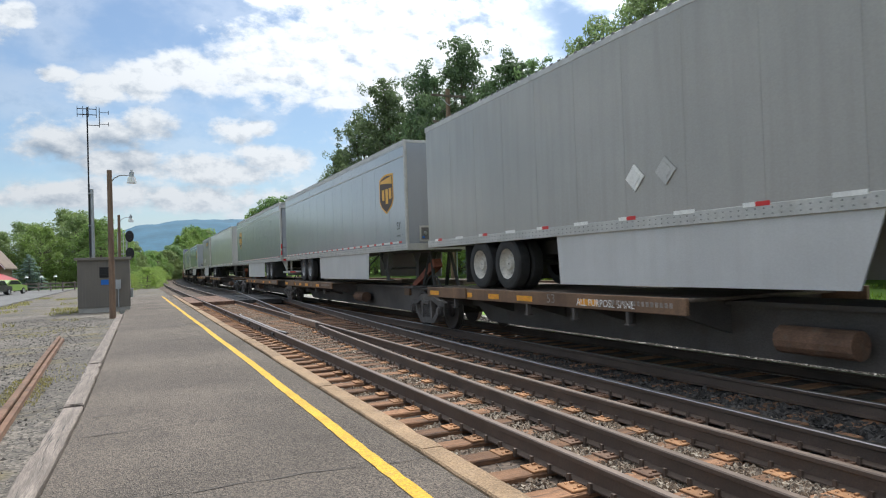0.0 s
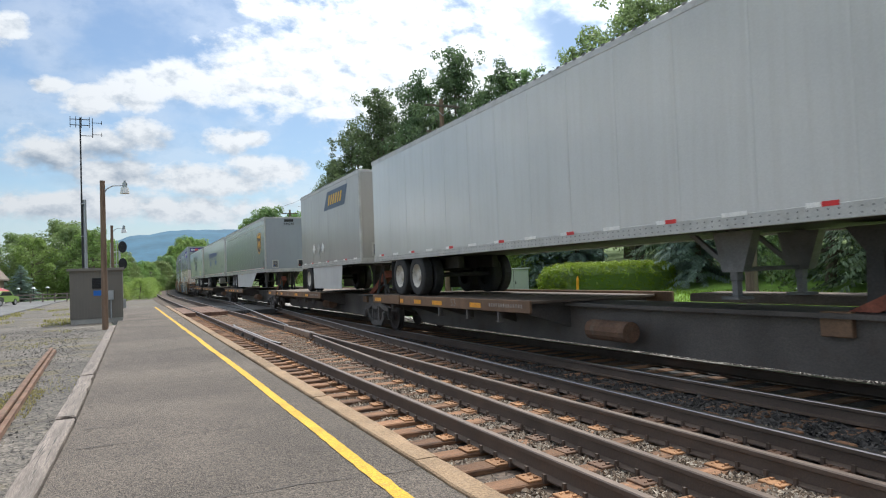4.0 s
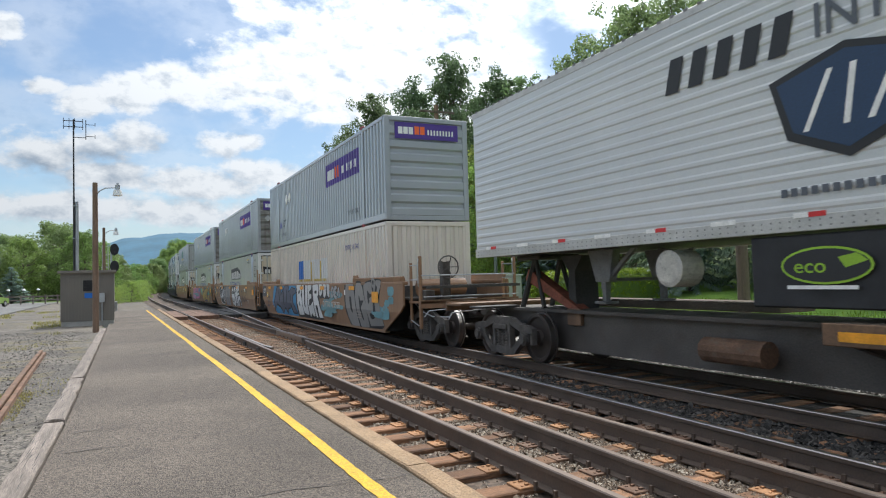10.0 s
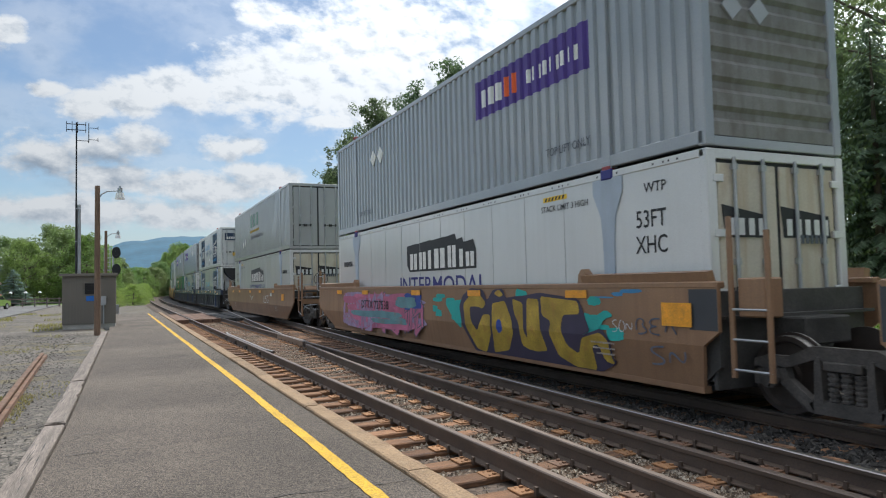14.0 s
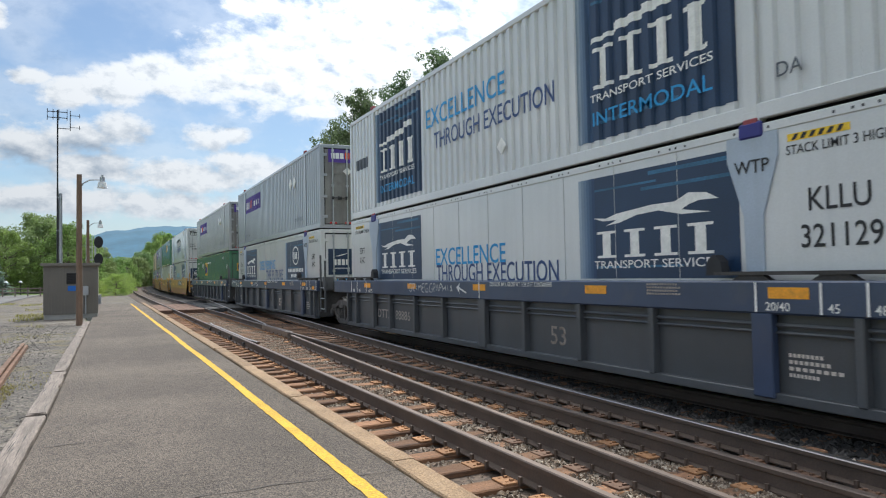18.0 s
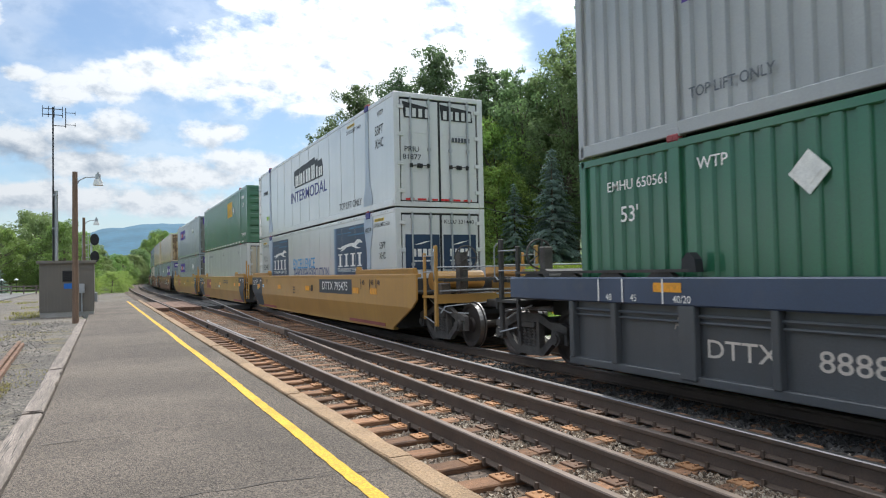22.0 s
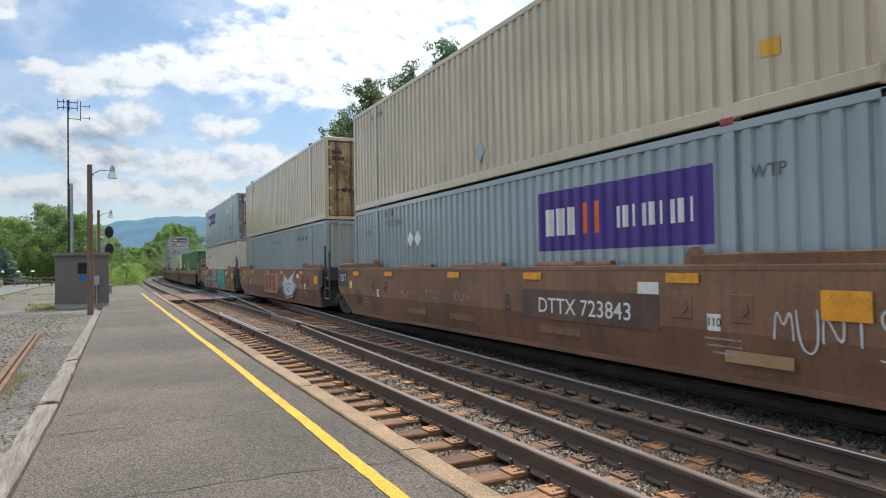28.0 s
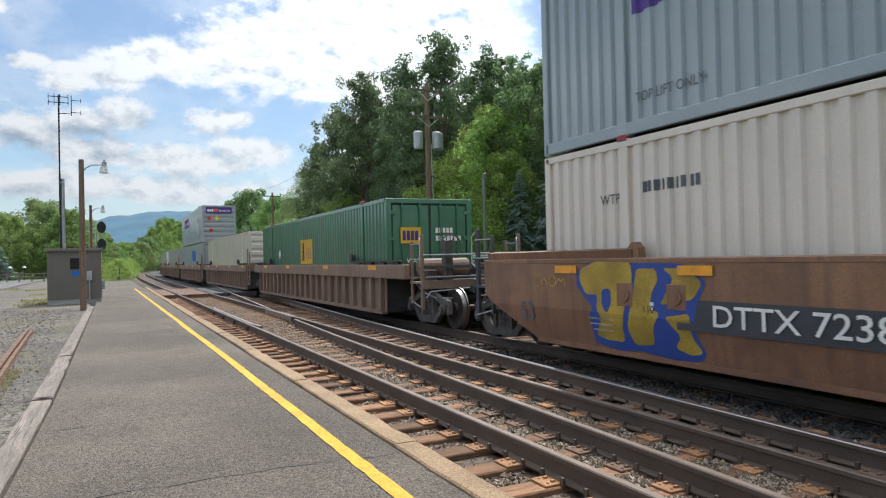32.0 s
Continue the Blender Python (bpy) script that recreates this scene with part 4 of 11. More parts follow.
class Wall:
    """The wall of a thing on which signs are put: x of its face, ribbed or flat."""

    def __init__(self, parent, x, ribbed=False):
        self.parent, self.x, self.ribbed = parent, x, ribbed

    def panel(self, y0, y1, z0, z1, material, up=0.004, label=""):
        return part("sign_panel", skin(Shape(), y0, y1, z0, z1, self.x - up, self.ribbed).weld(), material, self.parent, label)

    def paint(self, material, up, *outline):
        """A flat sprayed shape with rounded corners, laid on the car's side and over its fold."""
        pts, n = [], len(outline)
        for i in range(n):   # corners cut off
            a, b = Vector(outline[i]), Vector(outline[(i + 1) % n])
            k = min(0.25, 0.04 / max(0.01, (b - a).length))
            pts += [a.lerp(b, k), a.lerp(b, 1 - k)]
        bm = bmesh.new()
        bm.faces.new([bm.verts.new((0, y, z)) for y, z in pts]).normal_update()
        bmesh.ops.triangulate(bm, faces=bm.faces[:])
        bmesh.ops.bisect_plane(bm, geom=bm.verts[:] + bm.edges[:] + bm.faces[:], plane_co=(0, 0, 0.80), plane_no=(0, 0, 1))
        for v in bm.verts:
            v.co.x = self.x - up + max(0.0, 0.80 - v.co.z) * 0.09 / 0.54
        return part("graffiti_shape", Shape().take(bm), material, self.parent)

    def bars(self, y0, y1, z0, z1, n, material, up=0.008, gap=0.42, slant=0.0, name="marking"):
        """Plain bars in place of writing, from y1 (first) to y0 (last)."""
        s, w = Shape(), (y1 - y0) / n
        for k in range(n):
            b = y1 - k * w
            a = b - w * (1 - gap)
            if self.ribbed or not slant:
                skin(s, a, b, z0, z1, self.x - up, self.ribbed)
            else:
                s.quad((self.x - up, b, z0), (self.x - up, a, z0), (self.x - up, a - slant, z1), (self.x - up, b - slant, z1))
        return part(name, s, material, self.parent)

    def text(self, body, y, z, height, material, wide=1.0, up=0.006):
        return words(body, self.parent, (self.x - up, y, z), height, material, SIDE, wide)

    def shape(self, outline, material, up, name="emblem"):
        s = Shape()
        s.quad(*[(self.x - up, y, z) for y, z in outline])
        return part(name, s, material, self.parent)

    def diamond(self, y, z, r, material=None, up=0.02):
        s = Shape()
        s.prism([(y - r, z), (y, z - r), (y + r, z), (y, z + r)], "x", self.x - up, self.x - up + 0.012)
        s.prism([(y - r * 0.6, z), (y, z - r * 0.6), (y + r * 0.6, z), (y, z + r * 0.6)], "x", self.x - up - 0.006, self.x - up)
        return part("placard_holder", s, material or white_tape, self.parent)

    # emblems: plain shapes in the colours of the originals
    def parcel_panel(self, y0, y1, z0, z1):
        self.panel(y0, y1, z0, z1, purple, label="purple panel with white and orange blocks")
        w, h = y1 - y0, z1 - z0
        self.bars(y1 - w * 0.30, y1 - w * 0.06, z0 + h * 0.25, z0 + h * 0.70, 3, white_paint)
        self.bars(y1 - w * 0.46, y1 - w * 0.31, z0 + h * 0.25, z0 + h * 0.74, 2, logo_orange)
        self.bars(y0 + w * 0.06, y1 - w * 0.52, z0 + h * 0.30, z0 + h * 0.62, 9, white_paint, gap=0.55)

    def shield(self, y, z, w, h):
        def out(k):
            pts = [(0.5, 0.40), (0.32, 0.46), (0.1, 0.5), (-0.2, 0.5), (-0.5, 0.47), (-0.5, -0.18), (-0.36, -0.33), (0.0, -0.5), (0.36, -0.33), (0.5, -0.18)]
            return [(y + p * w * k, z + q * h * k) for p, q in pts]
        self.shape(out(1.0), logo_gold, 0.004, "shield_border")
        self.shape(out(0.9), logo_brown, 0.008, "shield_field")
        self.shape([(y + w * 0.40, z + h * 0.30), (y + w * 0.40, z + h * 0.36), (y - w * 0.42, z + h * 0.42), (y - w * 0.42, z + h * 0.22), (y - w * 0.1, z + h * 0.26)], logo_gold, 0.012, "shield_band")
        for k, (a, b) in enumerate(((0.30, 0.12), (0.04, -0.14), (-0.20, -0.38))):
            self.shape([(y + w * a, z - h * (0.14 + 0.1 * (k == 1))), (y + w * b, z - h * (0.14 + 0.1 * (k == 1))), (y + w * b, z + h * 0.13), (y + w * a, z + h * 0.13)], logo_gold, 0.012, "shield_mark")

    def hauler_panel(self, y0, y1, z0, z1, lines=1):
        """Navy panel that fades at one side, with a white leaping streak, four tall blocks and a line of words."""
        self.panel(y0, y1, z0, z1, navy, label="navy panel with a white streak and blocks")
        w, h = y1 - y0, z1 - z0
        m = (y0 + y1) / 2
        for k, q in enumerate(panel_fade):
            self.panel(y1 + 0.05 - w * 0.022 * (k + 1), y1 + 0.05 - w * 0.022 * k, z0, z1, q, 0.0055 + 0.0002 * k)
        for a, b, lo, hi in ((0.02, 0.55, 0.80, 0.83), (0.45, 0.98, 0.86, 0.88), (0.05, 0.5, 0.93, 0.965), (0.3, 0.9, 0.10, 0.12)):
            self.panel(y0 + w * a, y0 + w * b, z0 + h * lo, z0 + h * hi, mid_blue, 0.0052)
        if not self.ribbed:
            pts = [(0.40, 0.60), (0.30, 0.585), (0.22, 0.62), (0.10, 0.64), (-0.02, 0.66), (-0.16, 0.66), (-0.24, 0.72), (-0.34, 0.70), (-0.40, 0.64), (-0.30, 0.645), (-0.24, 0.62), (-0.20, 0.585), (-0.36, 0.54), (-0.20, 0.545), (-0.06, 0.60), (0.08, 0.585), (0.20, 0.53), (0.30, 0.515), (0.22, 0.56), (0.32, 0.56)]
            self.shape([(m + p * w, z0 + q * h) for p, q in pts], white_tape, 0.008, "streak")
        else:
            for a, b, lo, hi in ((0.22, 0.40, 0.62, 0.65), (0.02, 0.22, 0.635, 0.69), (-0.18, 0.02, 0.65, 0.71), (-0.34, -0.18, 0.70, 0.76)):
                part("streak", skin(Shape(), m + a * w, m + b * w, z0 + lo * h, z0 + hi * h, self.x - 0.008, True), white_tape, self.parent)
        up = 0.12 if self.ribbed else 0.0
        for k in range(4):   # tall slim blocks with feet
            c = y1 - w * (0.20 + 0.20 * k)
            for a, b, lo, hi in ((-0.03, 0.03, 0.20, 0.46), (-0.07, 0.07, 0.20, 0.225), (-0.07, 0.07, 0.435, 0.46)):
                part("block", skin(Shape(), c + a * w, c + b * w, z0 + (lo + up) * h, z0 + (hi + up) * h, self.x - (0.008 if b < 0.05 else 0.010), self.ribbed), white_tape, self.parent)
        self.text("TRANSPORT SERVICES", m, z0 + h * (0.13 + up * 1.1), 0.11 * w / 2.9, white_tape, 1.45, up=0.009)
        if self.ribbed:
            self.text("INTERMODAL", m, z0 + h * 0.13, 0.2 * w / 2.9, sky_blue, 1.25, up=0.009)

    def ring_panel(self, y0, y1, z0, z1):
        """Navy panel that fades at one side, with a white ring emblem over two rows of blocks."""
        self.panel(y0, y1, z0, z1, navy, label="navy panel with a white ring and blocks")
        w, h = y1 - y0, z1 - z0
        m, zc = (y0 + y1) / 2 - 0.05 * w, z0 + 0.62 * h
        for k, q in enumerate(panel_fade):
            self.panel(y1 + 0.05 - w * 0.022 * (k + 1), y1 + 0.05 - w * 0.022 * k, z0, z1, q, 0.0055 + 0.0002 * k)
        for a, b, lo, hi in ((0.02, 0.55, 0.86, 0.89), (0.3, 0.98, 0.30, 0.33), (0.05, 0.6, 0.10, 0.13)):
            self.panel(y0 + w * a, y0 + w * b, z0 + h * lo, z0 + h * hi, mid_blue, 0.0052)
        for r, up, q in ((0.24, 0.008, white_tape), (0.205, 0.009, navy)):
            self.shape([(m + r * h * 1.35 * math.cos(k * math.tau / 32), zc + r * h * math.sin(k * math.tau / 32)) for k in range(32)], q, up, "emblem_ring")
        self.bars(m - 0.20 * h, m + 0.20 * h, zc - 0.09 * h, zc + 0.09 * h, 3, white_tape, up=0.011, gap=0.3, slant=-0.06, name="emblem")
        self.bars(m - 0.40 * w, m + 0.40 * w, z0 + 0.20 * h, z0 + 0.29 * h, 10, white_tape, up=0.008, gap=0.3, name="emblem")
        self.bars(m - 0.26 * w, m + 0.26 * w, z0 + 0.06 * h, z0 + 0.15 * h, 7, white_tape, up=0.008, gap=0.3, name="emblem")

    def truckline_logo(self, y0, y1, z0, z1):
        """Heavy blocks with dark slanted shadows."""
        w, h = y1 - y0, z1 - z0
        cells = [(0.93, 0.80, 0.62), (0.78, 0.66, 0.65), (0.64, 0.58, 0.68), (0.55, 0.38, 0.70), (0.36, 0.24, 0.74), (0.21, 0.15, 0.60), (0.13, 0.02, 0.50)]
        for k, (a, b, top) in enumerate(cells):
            ya, yb = y0 + w * a, y0 + w * b
            zt = z0 + h * top
            self.shape([(ya + 0.05, z0 - 0.02), (yb - 0.04, z0 - 0.02), (yb - 0.04, zt), (yb + 0.08, zt + h * 0.30), (ya + 0.22, zt + h * 0.24), (ya + 0.22, z0 + h * 0.2)], black_paint, 0.004 + 0.0006 * k, "emblem_shadow")
            m = (ya + yb) / 2
            self.bars(yb, ya, z0 + 0.03, zt - 0.03, 2 if ya - yb > 0.3 else 1, white_tape, up=0.0095, gap=0.25, name="emblem")

    def rail_box_logo(self, y0, y1, z0, z1):
        self.panel(y0, y1, z0, z1, emp_yellow, label="yellow panel with dark blocks")
        w, h = y1 - y0, z1 - z0
        self.bars(y0 + w * 0.62, y1 - w * 0.08, z0 + h * 0.12, z0 + h * 0.88, 2, black_paint)
        self.bars(y0 + w * 0.08, y0 + w * 0.58, z0 + h * 0.2, z0 + h * 0.66, 3, deep_blue)

    def tag(self, y0, y1, z0, z1, fill, edge, seed, n=4, letters="", fat=1.0):
        """Spray-painted figures out of thick bent strokes with a dark rim."""
        r = random.Random(seed)
        n = len(letters) or n
        w, h = (y1 - y0) / n, z1 - z0
        forms = ([(0.9, 0.85), (0.45, 0.98), (0.1, 0.7), (0.1, 0.3), (0.45, 0.03), (0.9, 0.12), (0.9, 0.42), (0.55, 0.42)],
                 [(0.12, 0.05), (0.12, 0.95), (0.7, 0.92), (0.88, 0.7), (0.6, 0.5), (0.2, 0.48), (0.9, 0.04)],
                 [(0.9, 0.9), (0.35, 0.92), (0.12, 0.7), (0.5, 0.5), (0.88, 0.3), (0.6, 0.06), (0.1, 0.1)],
                 [(0.12, 0.95), (0.14, 0.3), (0.4, 0.04), (0.75, 0.1), (0.88, 0.4), (0.88, 0.95)],
                 [(0.5, 0.97), (0.15, 0.75), (0.12, 0.28), (0.5, 0.03), (0.87, 0.28), (0.85, 0.74), (0.5, 0.97)],
                 [(0.08, 0.05), (0.45, 0.95), (0.6, 0.6), (0.92, 0.04)],
                 [(0.1, 0.9), (0.9, 0.95), (0.5, 0.9), (0.52, 0.04)],
                 [(0.9, 0.92), (0.18, 0.94), (0.13, 0.5), (0.72, 0.52), (0.13, 0.48), (0.16, 0.06), (0.92, 0.06)],
                 [(0.92, 0.8), (0.5, 0.97), (0.12, 0.7), (0.12, 0.3), (0.5, 0.03), (0.92, 0.2)],
                 [(0.12, 0.05), (0.12, 0.95), (0.78, 0.84), (0.45, 0.52), (0.88, 0.28), (0.6, 0.03), (0.12, 0.05)],
                 [(0.12, 0.04), (0.14, 0.96), (0.86, 0.04), (0.88, 0.96)],
                 [(0.5, 0.04), (0.5, 0.96)],
                 [(0.08, 0.04), (0.2, 0.96), (0.5, 0.35), (0.8, 0.96), (0.92, 0.04)],
                 [(0.12, 0.04), (0.12, 0.95), (0.8, 0.9), (0.86, 0.62), (0.15, 0.46)],
                 [(0.12, 0.95), (0.12, 0.05), (0.12, 0.5), (0.88, 0.5), (0.88, 0.95), (0.88, 0.04)],
                 [(0.1, 0.95), (0.9, 0.05), (0.5, 0.5), (0.1, 0.05), (0.9, 0.95)])
        order = "GRSUOATECBNIMPHX"
        back, front, shine = Shape(), Shape(), Shape()
        for k in range(n):
            form = forms[order.index(letters[k]) if letters else r.randrange(13)]
            pts = []
            for (a, b), (c, d) in zip(form, form[1:]):
                pts += [(a + (c - a) * q / 4, b + (d - b) * q / 4) for q in range(4)]
            pts.append(form[-1])
            pts = [tuple(sum(v) / len(v) for v in zip(*pts[max(0, i - 2):i + 3])) for i in range(len(pts))]
            tilt, grow = r.uniform(-0.12, 0.12), r.uniform(1.02, 1.2)
            path = [(y1 - w * k - w * ((a - 0.5) * grow + 0.5 + tilt * (b - 0.5)), z0 + h * (0.10 + 0.80 * b)) for a, b in pts]
            thick = min(0.14 * w, 0.13 * h) * fat
            wide = [0.80 + 0.42 * abs(math.sin(i * 0.31 + seed + k * 1.7)) for i in range(len(path))]
            for s, t0, up in ((back, thick * 1.34, 0.006), (front, thick, 0.012)):
                for i, (yy, zz) in enumerate(path):
                    u = self.x - up - 0.00012 * i - 0.0008 * k
                    t = t0 * wide[i]
                    s.quad(*[(u, yy + t * math.cos(q * math.tau / 10), min(max(zz + t * math.sin(q * math.tau / 10), z0), z1)) for q in range(10)])
                    if i + 1 < len(path):
                        m = Vector((path[i + 1][0] - yy, path[i + 1][1] - zz))
                        m = m.normalized() if m.length > 1e-6 else Vector((1, 0))
                        o = Vector((-m.y, m.x)) * t
                        e = path[i + 1]
                        u -= 0.00006
                        s.quad(*[(u, min(max(p, y0 - 0.5), y1 + 0.5), min(max(q, z0), z1)) for p, q in ((yy + o.x, zz + o.y), (yy - o.x, zz - o.y), (e[0] - o.x, e[1] - o.y), (e[0] + o.x, e[1] + o.y))])
                        if s is front and edge != fill and (i + k) % 9 > 2:   # a thin line inside the stroke
                            for lo, hi in ((0.38, 0.52),):
                                shine.quad(*[(u - 0.003, p, min(max(q, z0), z1)) for p, q in ((yy + o.x * hi, zz + o.y * hi), (yy + o.x * lo, zz + o.y * lo), (e[0] + o.x * lo, e[1] + o.y * lo), (e[0] + o.x * hi, e[1] + o.y * hi))])
        if edge != fill:
            part("graffiti_outline", back, edge, self.parent)
            part("graffiti_line", shine, edge, self.parent)
        part("graffiti_fill", front, fill, self.parent)

    def wild(self, y0, y1, z0, z1, fill, edge, seed, n=20, thick=0.075, base=0.0056):
        """Interlocked angular letters: bent tapering bars with dark rims, one over the other."""
        r = random.Random(seed)
        back, front = Shape(), Shape()

        def clip(y, z):
            return min(max(y, y0 - 0.15), y1 + 0.15), min(max(z, z0), z1)

        for k in range(n):
            y = y1 - (y1 - y0) * (k + r.uniform(0.1, 0.9)) / n
            lean = r.uniform(-0.25, 0.25)
            zs = (z0 + 0.06, z1 - 0.06) if r.random() < 0.5 else (z1 - 0.06, z0 + 0.06)
            p0 = Vector((y, zs[0] + r.uniform(-0.02, 0.3) * (1 if zs[0] < zs[1] else -1)))
            p1 = Vector((y + lean, zs[1] - r.uniform(0.0, 0.35) * (1 if zs[0] < zs[1] else -1)))
            p2 = p1 + Vector((r.choice((-1, 1)) * r.uniform(0.25, 0.6), r.uniform(-0.35, 0.15) * (1 if zs[0] < zs[1] else -1)))
            t = thick * r.uniform(0.8, 1.45)
            for s, grow, up in ((back, 0.028, base + k * 0.0005), (front, 0.0, base + 0.0003 + k * 0.0005)):
                for (a, b, wa, wb), dx in zip(((p0, p1, 0.55, 1.15), (p1, p2, 1.15, 0.2)), (0.0, 0.00012)):
                    d = (b - a).normalized()
                    o = Vector((-d.y, d.x))
                    a2, b2 = a - d * (grow + t * 0.5), b + d * (grow + t * 0.5)
                    s.quad(*[(self.x - up - dx, *clip(*q)) for q in (a2 + o * (t * wa + grow), a2 - o * (t * wa + grow), b2 - o * (t * wb + grow), b2 + o * (t * wb + grow))])
        part("graffiti_outline", back, edge, self.parent)
        part("graffiti_fill", front, fill, self.parent)

    def blot(self, y0, y1, z0, z1, material, seed, up=0.003):
        """A cloud of sprayed colour with an uneven edge."""
        r = random.Random(seed)
        m, c = ((y0 + y1) / 2, (z0 + z1) / 2), ((y1 - y0) / 2, (z1 - z0) / 2)
        wob = [r.uniform(0.72, 1.0) for _ in range(26)]
        pts = []
        for k in range(26):
            a = k * math.tau / 26
            q = (wob[k] + wob[k - 1]) / 2
            sq = 1.0 / max(abs(math.cos(a)), abs(math.sin(a))) ** 0.45
            pts.append((m[0] + c[0] * q * sq * math.cos(a), min(max(m[1] + c[1] * q * sq * math.sin(a), z0), z1)))
        return self.shape(pts, material, up, "sprayed_patch")

    def smear(self, y0, y1, z0, z1, material, seed, n=9, up=0.003):
        """Broken patches of old sprayed colour, drawn out along the car."""
        r = random.Random(seed)
        for k in range(n):
            w, h = (y1 - y0) * r.uniform(0.18, 0.45), (z1 - z0) * r.uniform(0.12, 0.34)
            y, z = r.uniform(y0, y1 - w), r.uniform(z0, z1 - h)
            self.blot(y, y + w, z, z + h, material, seed * 31 + k, up + 0.0001 * k)

    def scrawl(self, y0, y1, z0, z1, material, seed, letters=""):
        """A quick tag in one thin sprayed line."""
        n = max(2, int((y1 - y0) / (0.75 * (z1 - z0))))
        self.tag(y0, y1, z0, z1, material, material, seed, n, letters, 0.28)


# -- containers --
BOX_L, BOX_H, BOX_W = 16.15, 2.93, 1.295
clamp_red = mat("faded_red_clamp", (0.30, 0.06, 0.065), 0.6, vary=0.25, size=6, bump=0.1, spots=0.4, dirt=(0.12, 0.06, 0.05))


def container(label, paint, ribbed=True, end="doors", end_paint=None, rail_paint=None, rods=True):
    root = thing("shipping_container", label, "shipping container", "containers on the train")
    rp = rail_paint or paint
    ep = end_paint or paint
    W, H, L = BOX_W, BOX_H, BOX_L
    lifts = (1.95, L - 1.95)

    def wall_shape():
        s = Shape()
        x = -W + 0.012
        for a, b in ((0.09, lifts[0] - 0.09), (lifts[0] + 0.09, lifts[1] - 0.09), (lifts[1] + 0.09, L - 0.09)):
            if ribbed:
                skin(s, a, b, 0.19, H - 0.10, x, True)
            else:
                s.quad((x, b, 0.19), (x, a, 0.19), (x, a, H - 0.10), (x, b, H - 0.10))
        return s

    wm = shared(("side_wall", ribbed), wall_shape, paint)
    part("side_wall", wm, None, root)
    o = part("side_wall", wm, None, root, at=(0, L, 0))
    o.rotation_euler = (0, 0, math.pi)
    if not ribbed:   # upright seams with their rivets
        def seam_shape():
            s = Shape()
            y = 3.1
            while y < L - 2.4:
                s.box(-W + 0.007, -W + 0.013, y - 0.006, y + 0.006, 0.2, H - 0.11)
                y += 1.22
            return s
        part("seam", shared("seam", seam_shape, seam_grey), None, root)

        def hole_shape():
            s = Shape()
            for k in range(13):
                for d in (0.0, 0.16, 0.26, 0.46):
                    y = 0.5 + k * 1.22 + d
                    s.box(-W - 0.003, -W + 0.01, y - 0.014, y + 0.014, H - 0.072, H - 0.044)
            return s
        tagged(part("rail_holes", shared("rail_holes", hole_shape, dark_metal), None, root), kind="stuff")
    for a in (-1, 1):
        part("top_rail", shared("top_rail", lambda: Shape().box(-0.06, 0.06, 0.05, L - 0.05, H - 0.11, H, 0.012), rp), None, root, at=(a * (W - 0.06), 0, 0))
        part("bottom_rail", shared("bottom_rail", lambda: Shape().box(-0.05, 0.05, 0.05, L - 0.05, 0.02, 0.20, 0.012), rp), None, root, at=(a * (W - 0.05), 0, 0))
        for y in (0.07, L - 0.07):
            part("corner_post", shared("corner_post", lambda: Shape().box(-0.08, 0.08, -0.07, 0.07, 0, H, 0.015), rp), None, root, at=(a * (W - 0.08), y, 0))
        for y in lifts:
            part("lift_post", shared("lift_post", lambda: Shape().box(-0.05, 0.05, -0.09, 0.09, 0, H + 0.005, 0.01), rp), None, root, at=(a * (W - 0.045), y, 0))
            if a < 0:
                part("box_clamp", shared("box_clamp", lambda: Shape().box(-0.05, 0.05, -0.10, 0.10, -0.02, 0.075, 0.012).tube((-0.055, 0, 0.03), (-0.045, 0, 0.03), 0.025, 8), clamp_red), None, root, "faded red locking clamp", at=(-W + 0.03, y, H))
            for z in (0.06, H - 0.05):
                part("corner_casting", shared("corner_casting", lambda: Shape().box(-0.07, 0.07, -0.11, 0.11, -0.06, 0.065, 0.012), rp), None, root, at=(a * (W - 0.062), y, z))
    part("roof", shared("roof", lambda: Shape().box(-W + 0.05, W - 0.05, 0.08, L - 0.08, H - 0.03, H - 0.012), paint), None, root)
    part("floor", shared("floor", lambda: Shape().box(-W + 0.10, W - 0.10, 0.1, L - 0.1, 0.06, 0.16), undercar), None, root)

    def ribs_shape():
        s = Shape()
        k = 7
        for i in range(k):
            z0 = 0.14 + i * (H - 0.24) / k
            h = (H - 0.24) / k
            s.quad((-W + 0.15, 0.02, z0), (W - 0.15, 0.02, z0), (W - 0.15, 0.02, z0 + h * 0.45), (-W + 0.15, 0.02, z0 + h * 0.45))
            s.quad((-W + 0.15, 0.02, z0 + h * 0.45), (W - 0.15, 0.02, z0 + h * 0.45), (W - 0.15, 0.065, z0 + h * 0.6), (-W + 0.15, 0.065, z0 + h * 0.6))
            s.quad((-W + 0.15, 0.065, z0 + h * 0.6), (W - 0.15, 0.065, z0 + h * 0.6), (W - 0.15, 0.065, z0 + h * 0.85), (-W + 0.15, 0.065, z0 + h * 0.85))
            s.quad((-W + 0.15, 0.065, z0 + h * 0.85), (W - 0.15, 0.065, z0 + h * 0.85), (W - 0.15, 0.02, z0 + h), (-W + 0.15, 0.02, z0 + h))
        return s

    far_end = part("end_wall", shared("end_wall", ribs_shape, paint), None, root, at=(0, L, 0))
    far_end.rotation_euler = (0, 0, math.pi)
